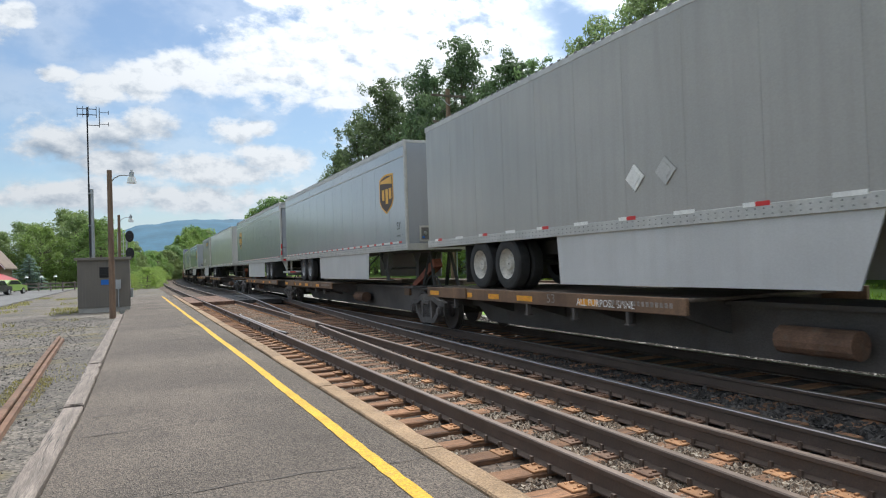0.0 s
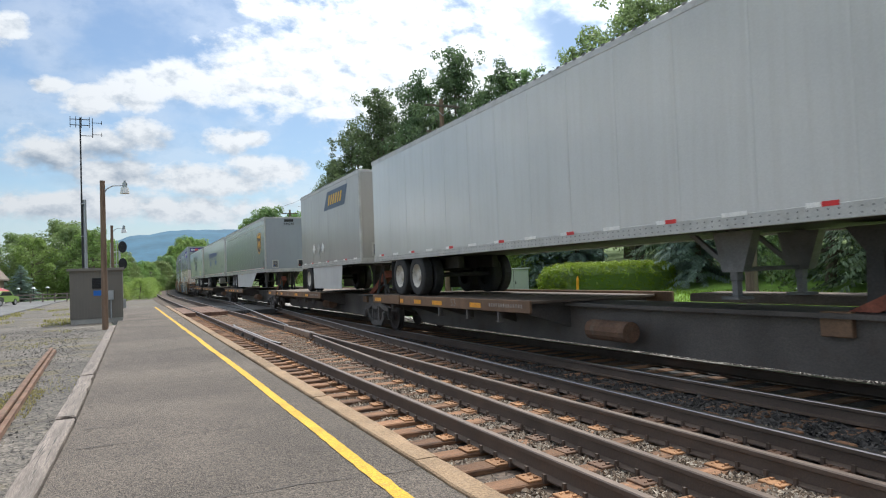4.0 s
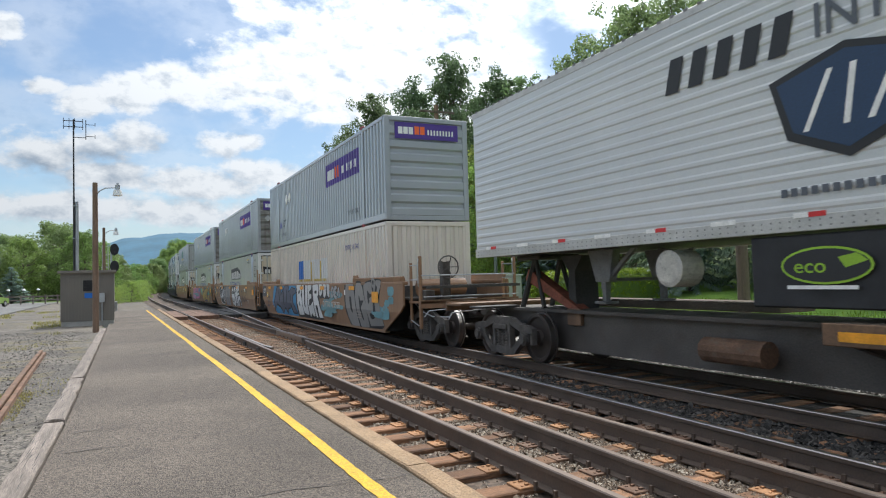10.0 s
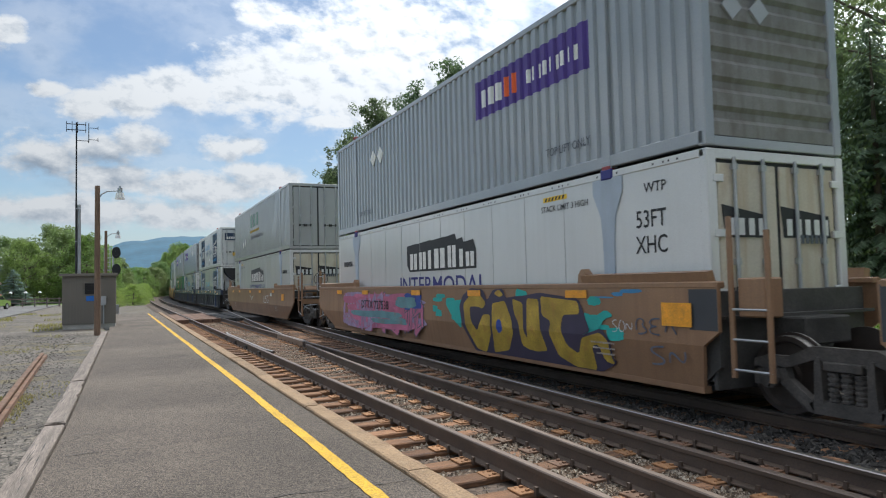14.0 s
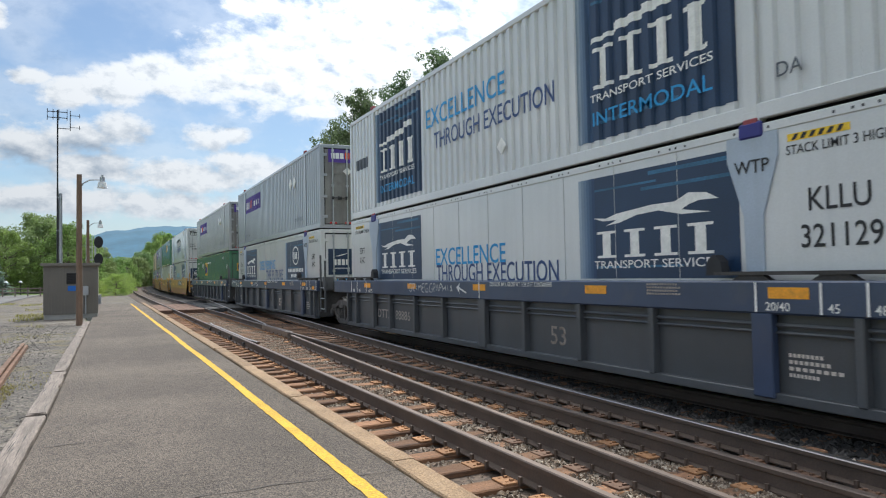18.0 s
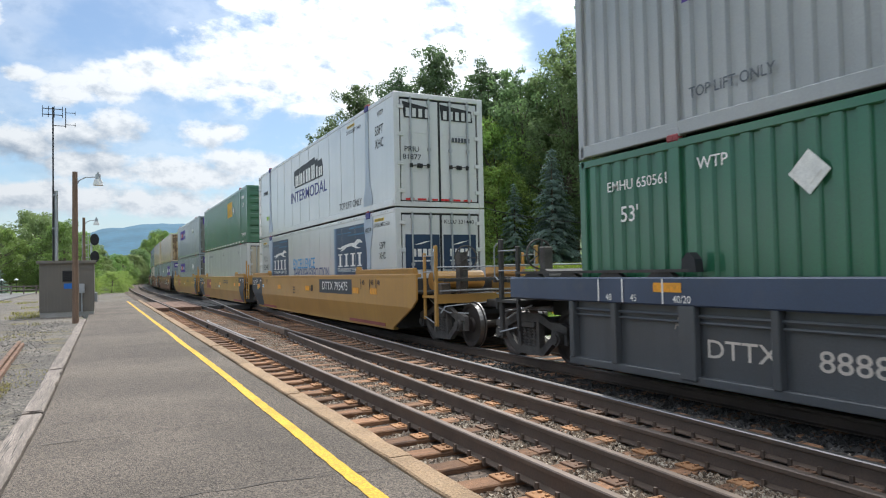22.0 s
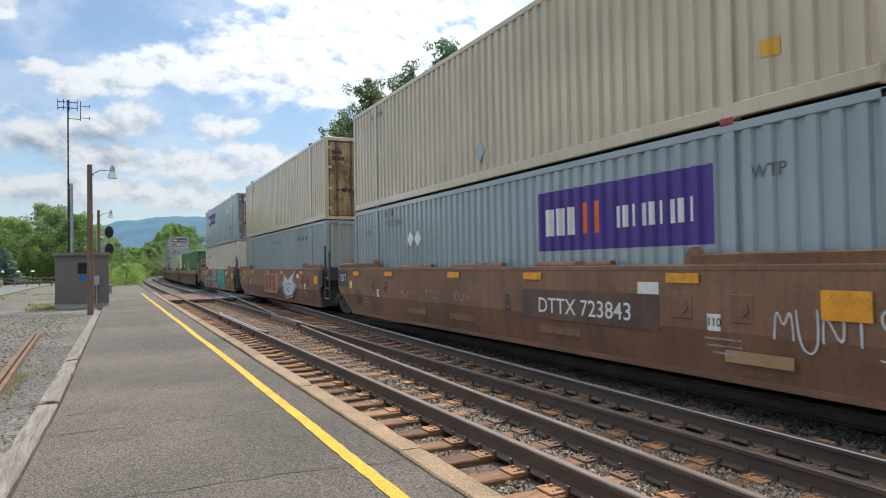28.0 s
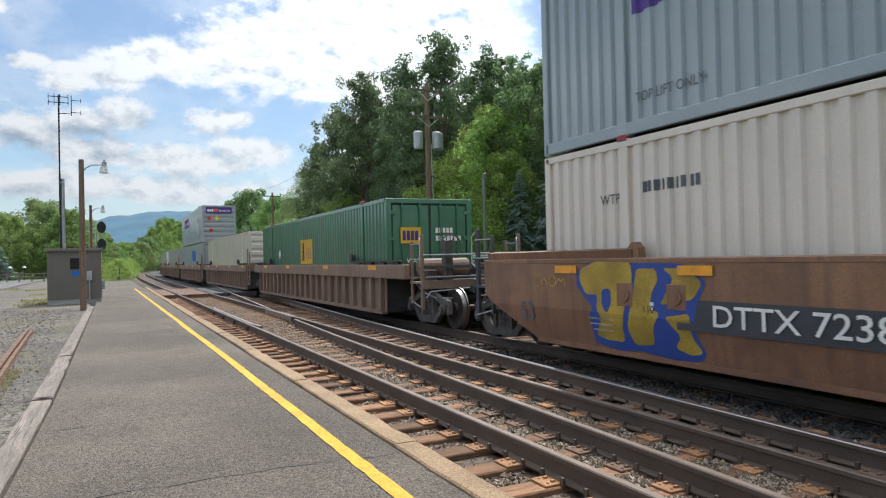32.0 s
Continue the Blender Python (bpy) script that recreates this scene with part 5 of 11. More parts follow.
    for z, n in ((0.0, "end_sill"), (H - 0.11, "end_header")):
        part(n, shared(n, lambda: Shape().box(-W + 0.15, W - 0.15, 0.01, 0.11, 0.0, 0.13, 0.01), rp), None, root, at=(0, 0, z - (0.02 if z else 0)))
    if end == "ribs":
        part("end_wall", shared("end_wall", ribs_shape, ep), None, root)
    elif end == "upright":
        def upright_shape():
            s = Shape()
            xs = stops(-W + 0.15, W - 0.15)
            for a, b in zip(xs, xs[1:]):
                ya, yb = 0.02 + wave(a + 1e-6), 0.02 + wave(b - 1e-6)
                s.quad((a, ya, 0.12), (b, yb, 0.12), (b, yb, H - 0.12), (a, ya, H - 0.12))
            return s
        part("end_wall", shared("upright_end_wall", upright_shape, ep), None, root)
    elif end == "doors":
        for a in (-1, 1):
            d = part("door", shared("door", lambda: Shape().box(-0.535, 0.535, 0.035, 0.085, 0.155, H - 0.175, 0.012).box(-0.49, 0.49, 0.028, 0.04, 0.9, 0.93).box(-0.49, 0.49, 0.028, 0.04, 1.9, 1.93), ep), None, root, at=(a * 0.568, 0, 0))
            for x in (-0.26, 0.26):
                part("lock_rod", shared("lock_rod", lambda: Shape().tube((0, 0.0, 0.10), (0, 0.0, H - 0.10), 0.026, 8).box(-0.045, 0.045, -0.02, 0.035, 0.16, 0.24).box(-0.045, 0.045, -0.02, 0.035, H - 0.26, H - 0.18).box(-0.045, 0.045, -0.015, 0.035, 1.45, 1.53), ep if ep is box_green else galv if rods else rusty), None, d, at=(x, 0.0, 0))
                part("lock_handle", shared("lock_handle", lambda: Shape().tube((0, -0.03, 0), (0.24, -0.03, 0.02), 0.014, 6).box(-0.03, 0.03, -0.04, 0.03, -0.05, 0.05).box(0.18, 0.23, -0.03, 0.03, -0.05, 0.06), dark_metal), None, d, at=(x - (0.0 if x < 0 else 0.24), 0.0, 1.05))
            for z in (0.4, 1.1, 1.85, 2.55):
                part("hinge", shared("hinge", lambda: Shape().box(-0.09, 0.09, -0.012, 0.03, -0.05, 0.05, 0.008), rp), None, d, at=(a * 0.55, 0.0, z))
        part("door_seal", shared("door_seal", lambda: Shape().box(-1.145, 1.145, 0.055, 0.095, 0.12, H - 0.12), black_paint), None, root, "black rubber door seal")
    elif end == "reefer":   # cooled box: deep end frame with the black tub of its power unit
        part("end_wall", shared("flat_end", lambda: Shape().box(-W + 0.15, W - 0.15, 0.55, 0.60, 0.12, H - 0.12), ep), None, root)
        part("side_return", shared("side_return", lambda: Shape().box(-W + 0.02, -W + 0.05, 0.14, 0.62, 1.55, 1.62).box(-W + 0.02, -W + 0.05, 0.14, 0.62, 0.7, 0.77).box(-W + 0.02, -W + 0.05, 0.5, 0.62, 0.1, H - 0.1), rp), None, root)
        part("power_unit", shared("power_unit", lambda: Shape().prism([(-W + 0.30, H - 0.12), (W - 0.22, H - 0.12), (W - 0.22, H - 0.42), (W - 0.52, H - 0.92), (W - 0.80, H - 1.00), (-W + 0.85, H - 1.00), (-W + 0.52, H - 0.75), (-W + 0.30, H - 0.42)], "y", -0.02, 0.55), black_paint), None, root, "black tub of the cooling power unit")
        part("badge", shared("badge", lambda: Shape().box(0.12, 0.42, -0.03, -0.02, H - 0.27, H - 0.19, 0.003), galv), None, root)
    w = Wall(root, -W + 0.012, ribbed)
    w.root = root
    return w


def end_parcel_panel(root, up=0.0):
    part("sign_panel", Shape().box(-0.98, 0.98, 0.0, 0.012, 2.30, 2.76), purple, root, "purple panel with white and orange blocks")
    s, o, q = Shape(), Shape(), Shape()
    for k in range(3):
        s.box(-0.88 + k * 0.16, -0.75 + k * 0.16, -0.006, 0.0, 2.43, 2.63)
    for k in range(2):
        o.box(-0.38 + k * 0.17, -0.24 + k * 0.17, -0.006, 0.0, 2.43, 2.66)
    for k in range(9):
        q.box(0.02 + k * 0.095, 0.07 + k * 0.095, -0.006, 0.0, 2.43, 2.58)
    part("marking", s, white_paint, root)
    part("marking", o, logo_orange, root)
    part("marking", q, white_paint, root)


def end_marks(root, z0, z1, x0, x1, n, material, y=-0.004):
    s = Shape()
    w = (x1 - x0) / n
    for k in range(n):
        s.box(x0 + k * w, x0 + (k + 0.72) * w, y, y + 0.006, z0, z1)
    part("marking", s, material, root)


def end_placard(root, x, z, material, r=0.15):
    part("placard_holder", Shape().prism([(x - r, z), (x, z - r), (x + r, z), (x, z + r)], "y", -0.01, 0.02), material, root)


# -- well cars --
CAR_W = 1.535


def well_car(label, style, paint, lead, tail, sill_paint=None, group="well cars of the train", trucks=(), ends=("in", "in"), end_paint=None, mid_paint=None):
    """One unit of a double-stack car. lead, tail: how far its sides run past the box; ends: 'out' where it couples to another car."""
    root = thing("well_car", label, "railway car", group)
    L = BOX_L
    y0, y1 = -lead, L + tail
    cut0, cut1 = (-0.1 if ends[0] == "out" else 0.05), L + (0.1 if ends[1] == "out" else -0.12)
    sp = sill_paint or paint
    for a in (-1, 1):
        X = a * CAR_W
        if style == "smooth":
            def side(X=X, a=a):
                s = Shape()
                rows = [(X, 1.57, y0, y1), (X, 0.98, y0, y1), (X, 0.80, y0 + 0.25, y1 - 0.25), (X - a * 0.09, 0.26, cut0, cut1)]
                for (x, z, p, q), (x2, z2, p2, q2) in zip(rows, rows[1:]):
                    s.quad((x, p, z), (x, q, z), (x2, q2, z2), (x2, p2, z2))
                inner = [(x - a * 0.05, z, p, q) for x, z, p, q in rows]
                for (x, z, p, q), (x2, z2, p2, q2) in zip(inner, inner[1:]):
                    s.quad((x, p, z), (x2, p2, z2), (x2, q2, z2), (x, q, z))
                for (x, z, p, q), (x2, z2, p2, q2), (x3, z3, p3, q3), (x4, z4, p4, q4) in zip(rows, rows[1:], inner, inner[1:]):
                    s.quad((x, p, z), (x2, p2, z2), (x4, p4, z4), (x3, p3, z3))
                    s.quad((x, q, z), (x3, q3, z3), (x4, q4, z4), (x2, q2, z2))
                return s
            part("side_sheet", side(), paint, root)
            part("top_chord", Shape().box(min(X, X - a * 0.16), max(X, X - a * 0.16) + 0.0, y0 + 0.02, y1 - 0.02, 1.50, 1.585, 0.015), paint, root, at=(a * 0.006, 0, 0))
            part("bottom_chord", Shape().box(min(X - a * 0.085, X - a * 0.225), max(X - a * 0.085, X - a * 0.225), cut0, cut1, 0.20, 0.29, 0.01), sp, root)
        else:
            part("top_chord", Shape().box(min(X, X - a * 0.17), max(X, X - a * 0.17), y0, y1, 1.14, 1.50, 0.02), sp, root)
            part("side_sheet", Shape().box(min(X - a * 0.13, X - a * 0.16), max(X - a * 0.13, X - a * 0.16), cut0 - 0.1, cut1 + 0.1, 0.26, 1.14), paint, root)
            part("bottom_chord", Shape().box(min(X - a * 0.04, X - a * 0.2), max(X - a * 0.04, X - a * 0.2), cut0, cut1, 0.19, 0.30, 0.01), paint, root)
            wide = 0.05 if style == "ribs" else 0.06
            rib_at = (cut0 + 0.1, 0.65, 3.42, 4.95, 6.48, 9.62, 11.1, 12.63, 15.2, cut1 - 0.1) if style == "ribs" else [cut0 + 0.1 + (cut1 - cut0 - 0.2) * k / 21 for k in range(22)]
            for yy in rib_at:
                part("rib", shared(("rib", style), lambda: Shape().box(-0.06, 0.06, -wide, wide, 0.29, 1.15, 0.012), paint), None, root, at=(X - a * 0.075, yy, 0))
            if style == "ribs":
                part("pipe", Shape().tube((X - a * 0.10, cut0, 1.02), (X - a * 0.10, cut1, 1.02), 0.025, 6).tube((X - a * 0.10, cut0, 0.94), (X - a * 0.10, cut1, 0.94), 0.02, 6), paint, root)
        # guide plates on top of the side, by the ends
        for g0, g1 in ((y0 + 0.15, 2.35), (L - 2.35, y1 - 0.15)):
            x_in, x_out = X - a * 0.15, X - a * 0.02
            if style == "smooth":
                s = Shape()
                s.prism([(x_in, 1.56), (x_out, 1.56), (x_out + a * 0.03, 1.70), (x_in + a * 0.05, 1.72)], "y", g0, g1)
                part("guide_plate", s, mid_paint or paint, root)
            else:
                s = Shape().box(min(x_in, x_out), max(x_in, x_out), g0, g1, 1.56, 1.60)
                for q in range(4):
                    yy = g0 + (g1 - g0) * (q + 0.5) / 4
                    s.prism([(yy - 0.25, 1.5), (yy + 0.25, 1.5), (yy + 0.14, 1.57), (yy - 0.14, 1.57)], "x", min(x_in, x_out) + 0.02, max(x_in, x_out) - 0.02)
                part("guide_plate", s, undercar, root)
            yy = 2.35 if g0 < 3 else L - 2.35
            s = Shape().prism([(yy - 0.12, 1.56), (yy + 0.12, 1.56), (yy + 0.10, 1.72), (yy + 0.02, 1.80), (yy - 0.02, 1.80), (yy - 0.10, 1.72)], "x", min(x_in, x_out), max(x_in, x_out))
            part("box_guide", s, mid_paint or paint if style == "smooth" else dark_metal, root)
    part("well_floor", Shape().box(-1.30, 1.30, cut0, cut1, 0.23, 0.30).box(-0.4, 0.4, cut0, cut1, 0.18, 0.24), undercar, root)
    for k, (ya, yb) in enumerate(((y0, cut0 + 0.25), (cut1 - 0.25, y1))):
        e = end_paint or paint
        wall_y = -0.13 if k == 0 else L + 0.06
        part("end_bulkhead", Shape().box(-1.40, 1.40, wall_y, wall_y + 0.07, 0.26, 1.46, 0.01), undercar, root)
        part("end_sill", Shape().box(-0.42, 0.42, ya - (0.3 if not k else 0), yb + (0.3 if k else 0), 0.78, 1.12, 0.02), undercar, root)
        part("end_deck", Shape().box(-1.40, 1.40, min(ya, yb) + 0.02, max(ya, yb) - 0.02, 1.12, 1.16), undercar, root)
    for y in trucks:
        truck(root, y)
    for k, e in enumerate(ends):
        if e == "out":
            car_end(root, y0 if k == 0 else y1, -1 if k == 0 else 1, mid_paint or end_paint or paint, brake=k == 0 or style != "smooth")
        elif k == 1 and style == "smooth":   # dark stencilled plate over the shared truck, a placard under it
            ew = Wall(root, -CAR_W)
            ew.panel(L + 0.05, y1 - 0.02, 1.0, 1.53, car_charcoal, 0.003)
            ew.text("125 T", L + 0.48, 1.27, 0.2, white_tape, 0.9, up=0.006)
            ew.panel(L - 0.42, L - 0.18, 0.98, 1.2, yellow_tape, 0.006)
            ew.panel(L - 0.40, L - 0.20, 1.06, 1.12, white_tape, 0.009)
            part("frame_knee", Shape().prism([(L - 0.1, 0.5), (y1 - 0.2, 0.78), (y1 - 0.2, 1.0), (L - 0.1, 1.0)], "x", -1.40, -1.30), undercar, root)
        elif k == 0:   # ladder and rails between the units
            if style == "smooth":
                Wall(root, -CAR_W).panel(y0 + 0.01, 0.16, 0.99, 1.49, car_charcoal, 0.003)
                part("frame_knee", Shape().prism([(0.1, 0.3), (y0 + 0.1, 0.55), (y0 + 0.1, 1.0), (0.1, 1.0)], "x", -1.42, -1.36), undercar, root)
            s = Shape()
            for yy in (y0 - 0.10, y0 - 0.62):
                s.bent([(-1.42, yy, 0.45), (-1.42, yy, 2.35 if yy > y0 - 0.3 else 2.15)], 0.035, 6)
            post_paint = car_charcoal if paint == car_brown else mid_paint or paint
            part("grab_post", s, post_paint, root)
            for zz in (0.55, 0.9, 1.25):
                part("rung", shared("ladder_rung", lambda: Shape().tube((0, -0.08, 0), (0, -0.64, 0), 0.016, 6), galv), None, root, at=(-1.43, y0, zz))
            part("side_box", Shape().box(-1.38, -1.1, y0 - 0.55, y0 - 0.15, 1.16, 1.62, 0.02), post_paint, root)
    w = Wall(root, -CAR_W, False)
    w.root = root
    return w


def car_end(root, y, d, paint, brake=True, posts=True):
    """The open end of a car where it couples: platform, posts, rails, walkway, pipes, hoses, coupler."""
    part("end_platform", Shape().box(-1.38, 1.38, min(y, y + d * 0.75), max(y, y + d * 0.75), 1.04, 1.09).box(-1.38, 1.38, y + d * 0.70, y + d * 0.75, 0.92, 1.12), paint, root)
    for x in (-1.36, 1.30) if posts else ():
        part("corner_post", Shape().box(x, x + 0.07, y + d * 0.62 - 0.05, y + d * 0.62 + 0.05, 0.42, 2.20, 0.012), paint, root)
        part("corner_post", Shape().box(x, x + 0.06, y + d * 0.05 - 0.04, y + d * 0.05 + 0.04, 0.55, 2.05, 0.012), paint, root)
        xx = x + 0.03
        for z0, z1 in ((1.62, 1.62), (1.98, 1.98), (0.62, 0.50)):
            part("grab_iron", shared(("grab_iron", z0, d), lambda: Shape().tube((-0.02, d * 0.05, z0), (-0.05, d * 0.62, z1), 0.013, 6), galv), None, root, at=(xx, y, 0))
        part("hand_loop", shared(("hand_loop", d), lambda: Shape().bent([(-0.05, d * 0.64, 1.45), (-0.09, d * 0.70, 1.52), (-0.09, d * 0.70, 2.05), (-0.05, d * 0.64, 2.12)], 0.014), galv), None, root, at=(xx, y, 0))
    if posts:
        walk_way = part("walkway", Shape().box(-1.30, 1.30, y + d * 0.45 - 0.02, y + d * 0.45 + 0.02, 1.40, 1.46).box(-1.30, 1.30, y + d * 0.95 - 0.02, y + d * 0.95 + 0.02, 1.40, 1.46), undercar, root)
        for k in range(14):   # open grating
            part("grate_bar", shared(("grate_bar", d), lambda: Shape().box(-0.035, 0.035, -0.26, 0.26, 1.44, 1.475), truck_steel), None, walk_way, at=(-1.2 + k * 0.185, y + d * 0.70, 0))
        for zz, yy in ((1.20, 0.80), (1.72, 0.66)):
            part("cross_rail", shared(("cross_rail", zz), lambda: Shape().tube((-1.32, 0, zz), (1.32, 0, zz), 0.018, 6), galv), None, root, at=(0, y + d * yy, 0))
        part("brake_pipe", Shape().bent([(-0.95, y - d * 0.4, 0.98), (-0.98, y + d * 0.3, 0.92), (-0.92, y + d * 0.55, 0.70), (-0.60, y + d * 0.85, 0.62)], 0.022), truck_steel, root)
        part("brake_pipe", Shape().bent([(-1.15, y - d * 0.1, 1.0), (-1.20, y + d * 0.4, 0.84), (-1.10, y + d * 0.8, 0.72), (-0.75, y + d * 1.05, 0.70)], 0.016), galv, root)
        part("valve_box", Shape().box(-1.05, -0.80, y + d * 0.20 - 0.12, y + d * 0.20 + 0.12, 1.09, 1.36, 0.02), truck_steel, root)
    part("coupler", Shape().box(-0.12, 0.12, min(y, y + d * 1.9), max(y, y + d * 1.9), 0.80, 0.98, 0.02).box(-0.22, 0.18, y + d * 1.78 - 0.18, y + d * 1.78 + 0.18, 0.72, 1.04, 0.05), truck_steel, root)
    part("air_hose", Shape().bent([(0.3, y + d * 0.75, 0.8), (0.32, y + d * 0.95, 0.55), (0.25, y + d * 1.15, 0.45), (0.12, y + d * 1.3, 0.55)], 0.022), rubber, root)
    part("cut_lever", Shape().bent([(-1.3, y + d * 0.78, 0.72), (-1.2, y + d * 0.80, 0.86), (-0.2, y + d * 0.86, 0.92)], 0.015), galv, root)
    if brake:
        part("brake_stand", Shape().box(-0.62, -0.42, y + d * 0.25, y + d * 0.42, 1.1, 2.05, 0.02), truck_steel, root)
        s = Shape()
        c, r = Vector((-0.52, y + d * 0.55, 1.92)), 0.28
        ring = [(c.x + r * math.cos(k * math.tau / 16), c.y, c.z + r * math.sin(k * math.tau / 16)) for k in range(17)]
        s.bent(ring, 0.018, 6)
        for k in range(5):
            s.tube(tuple(c), (c.x + r * math.cos(k * math.tau / 5), c.y, c.z + r * math.sin(k * math.tau / 5)), 0.012, 6)
        part("brake_wheel", s, truck_steel, root)
        part("air_tank", Shape().tube((-1.0, y - d * 0.25, 1.42), (0.3, y - d * 0.25, 1.42), 0.22, 14), paint, root)


# -- spine cars and trailers --


hitch_red = mat("rust_red_hitch", (0.27, 0.085, 0.05), 0.8, vary=0.3, size=4, grain=30, bump=0.3, spots=0.3, dirt=(0.09, 0.05, 0.04))


faded_stencil = mat("faded_stencil", (0.30, 0.25, 0.21), 0.7, vary=0.35, size=8, bump=0.0, spots=0.6, dirt=(0.16, 0.10, 0.06))


def spine_car(label, deck_at, trucks, ends=("in", "in"), nose_lead=True, spots=()):
    root = thing("spine_car", label, "railway car", "spine cars of the train")
    L = 16.15
    beam = Shape()
    beam.prism([(-0.6, 0.62), (0.95, 0.58), (1.45, 0.27), (2.2, 0.25), (L - 2.2, 0.25), (L - 1.45, 0.27), (L - 0.95, 0.58), (L + 0.6, 0.62), (L + 0.6, 1.0), (-0.6, 1.0)], "x", -0.42, 0.42)
    beam.box(-0.55, 0.55, -0.5, L + 0.5, 0.94, 1.0)
    part("centre_beam", beam, spine_dark, root)
    d0, d1 = deck_at
    part("deck", Shape().box(-1.41, 1.41, d0, d1, 1.02, 1.070, 0.01), deck_top, root)
    for a in (-1, 1):
        x = a * 1.47
        far = a > 0   # the far sill stands a little higher and starts ahead of the near one
        part("deck_side_sill", Shape().box(min(x, x - a * 0.06), max(x, x - a * 0.06), d0 - (0.45 if far else 0), d1 - (0.15 if far else 0), 0.85, 1.125 if far else 1.08, 0.01), deck_orange, root)
        for yy in (d0 + 1.2, d0 + 2.55, d0 + 4.0, d1 - 1.5):
            part("sill_hanger", shared("sill_hanger", lambda: Shape().box(-0.04, 0.04, -0.035, 0.035, 0.66, 0.86, 0.006).box(-0.06, 0.06, -0.06, 0.06, 0.645, 0.665), spine_dark), None, root, at=(x - a * 0.06, yy, 0))
        for k, yy in enumerate(np.linspace(d0 + 0.3, d1 - 0.3, 5)):
            part("outrigger", Shape().prism([(a * 0.3, 0.5), (a * 1.44, 0.86), (a * 1.44, 1.02), (a * 0.3, 1.02)], "y", float(yy) - 0.05, float(yy) + 0.05), spine_dark, root)
        part("lug_box", Shape().box(min(x, x + a * 0.035), max(x, x + a * 0.035), d1 - 2.18, d1 - 1.53, 0.86, 1.095, 0.012), deck_orange, root)
    # raised kerbs on the far half and the hitch that holds the trailer's nose
    k0, k1 = (0.6, 5.6) if nose_lead else (L - 5.6, L - 0.6)
    part("far_kerb", Shape().box(0.62, 1.40, k0, k1, 1.0, 1.14, 0.015), deck_top, root)
    hy, sg = (0.7, 1) if nose_lead else (L - 0.7, -1)
    hitch = part("hitch", Shape().box(-0.5, 0.5, hy - 0.42, hy + 0.42, 1.96, 2.06, 0.03), undercar, root)
    for a in (-1, 1):
        part("strut", Shape().tube((a * 0.36, hy + 0.45, 1.0), (a * 0.30, hy, 2.0), 0.06, 6), undercar, hitch)
        part("strut", Shape().tube((a * 0.36, hy - 0.35, 1.0), (a * 0.30, hy, 2.0), 0.05, 6), undercar, hitch)
    part("strut", Shape().prism([(hy + sg * 1.45, 1.01), (hy + sg * 1.10, 1.01), (hy - sg * 0.35, 1.56), (hy - sg * 0.22, 1.78)], "x", -0.34, -0.10), hitch_red, hitch, "rust-red slanting strut")
    part("hitch_foot", Shape().prism([(hy + sg * 1.15 - 0.12, 1.0), (hy + sg * 1.15 + 0.12, 1.0), (hy + sg * 1.15 + 0.10, 1.7), (hy + sg * 1.15 + 0.34, 2.0), (hy + sg * 1.15 - 0.34, 2.0), (hy + sg * 1.15 - 0.10, 1.7)], "x", -0.26, 0.26), undercar, hitch)
    part("side_bracket", Shape().box(-0.50, -0.42, hy + sg * 1.5 - 0.2, hy + sg * 1.5 + 0.2, 0.72, 1.02, 0.01), deck_orange, root)
    part("hose_loop", Shape().bent([(-0.5, -0.4, 1.0), (-0.52, -0.2, 1.26), (-0.5, 0.15, 1.34), (-0.5, 0.5, 1.22), (-0.5, 0.7, 1.0)], 0.025), rubber, root)
    ry = 5.5 if nose_lead else L - 6.5
    part("brake_reservoir", Shape().tube((-0.72, ry, 0.58), (-0.72, ry + 1.0, 0.58), 0.17, 14), old_rust, root, "dull rusty brake air tank")
    part("far_walkway", Shape().box(-1.3, -0.4, -0.35 if nose_lead else L - 0.2, 0.2 if nose_lead else L + 0.35, 1.0, 1.04), undercar, root)
    for y in trucks:
        truck(root, y)
    w = Wall(root, -1.47)
    w.root = root
    for yy, ln in ((d0 + 1.85, 0.5), (d0 + 3.75, 0.55), (d1 - 3.61, 0.44), (d1 - 2.44, 0.22), (d1 - 0.70, 0.52)):
        w.bars(yy, yy + ln, 0.90, 1.0, 1, orange_tape, up=0.006, gap=0.0, name="reflector")
    w.text("53", d1 - (4.8 if d1 < 15.5 else 5.45), 0.97, 0.15, faded_stencil, 1.3)
    w.bars(d0 + 0.2, d0 + 1.5, 0.94, 1.01, 14, faded_stencil, gap=0.35)
    for k, e in enumerate(ends):
        if e == "out":
            car_end(root, -0.6 if k == 0 else L + 0.6, -1 if k == 0 else 1, deck_orange, brake=False, posts=False)
    return w


def tyre_shape():
    s = Shape()
    for x in (0.0, 0.30):
        s.turned([(x, 0.30), (x - 0.01, 0.36), (x + 0.0, 0.47), (x + 0.03, 0.505), (x + 0.22, 0.505), (x + 0.26, 0.46), (x + 0.27, 0.30)], (0, 0), 26, caps=False)
    s.smooth = False
    return s


def rim_shape():
    s = Shape()
    s.turned([(0.005, 0.305), (0.02, 0.29), (0.09, 0.26), (0.13, 0.22), (0.10, 0.12), (0.04, 0.10), (0.04, 0.02)], (0, 0), 24, caps=False)
    for k in range(8):
        a = k * math.tau / 8
        s.tube((0.08, 0.17 * math.cos(a), 0.17 * math.sin(a)), (0.115, 0.17 * math.cos(a), 0.17 * math.sin(a)), 0.022, 6)
    return s


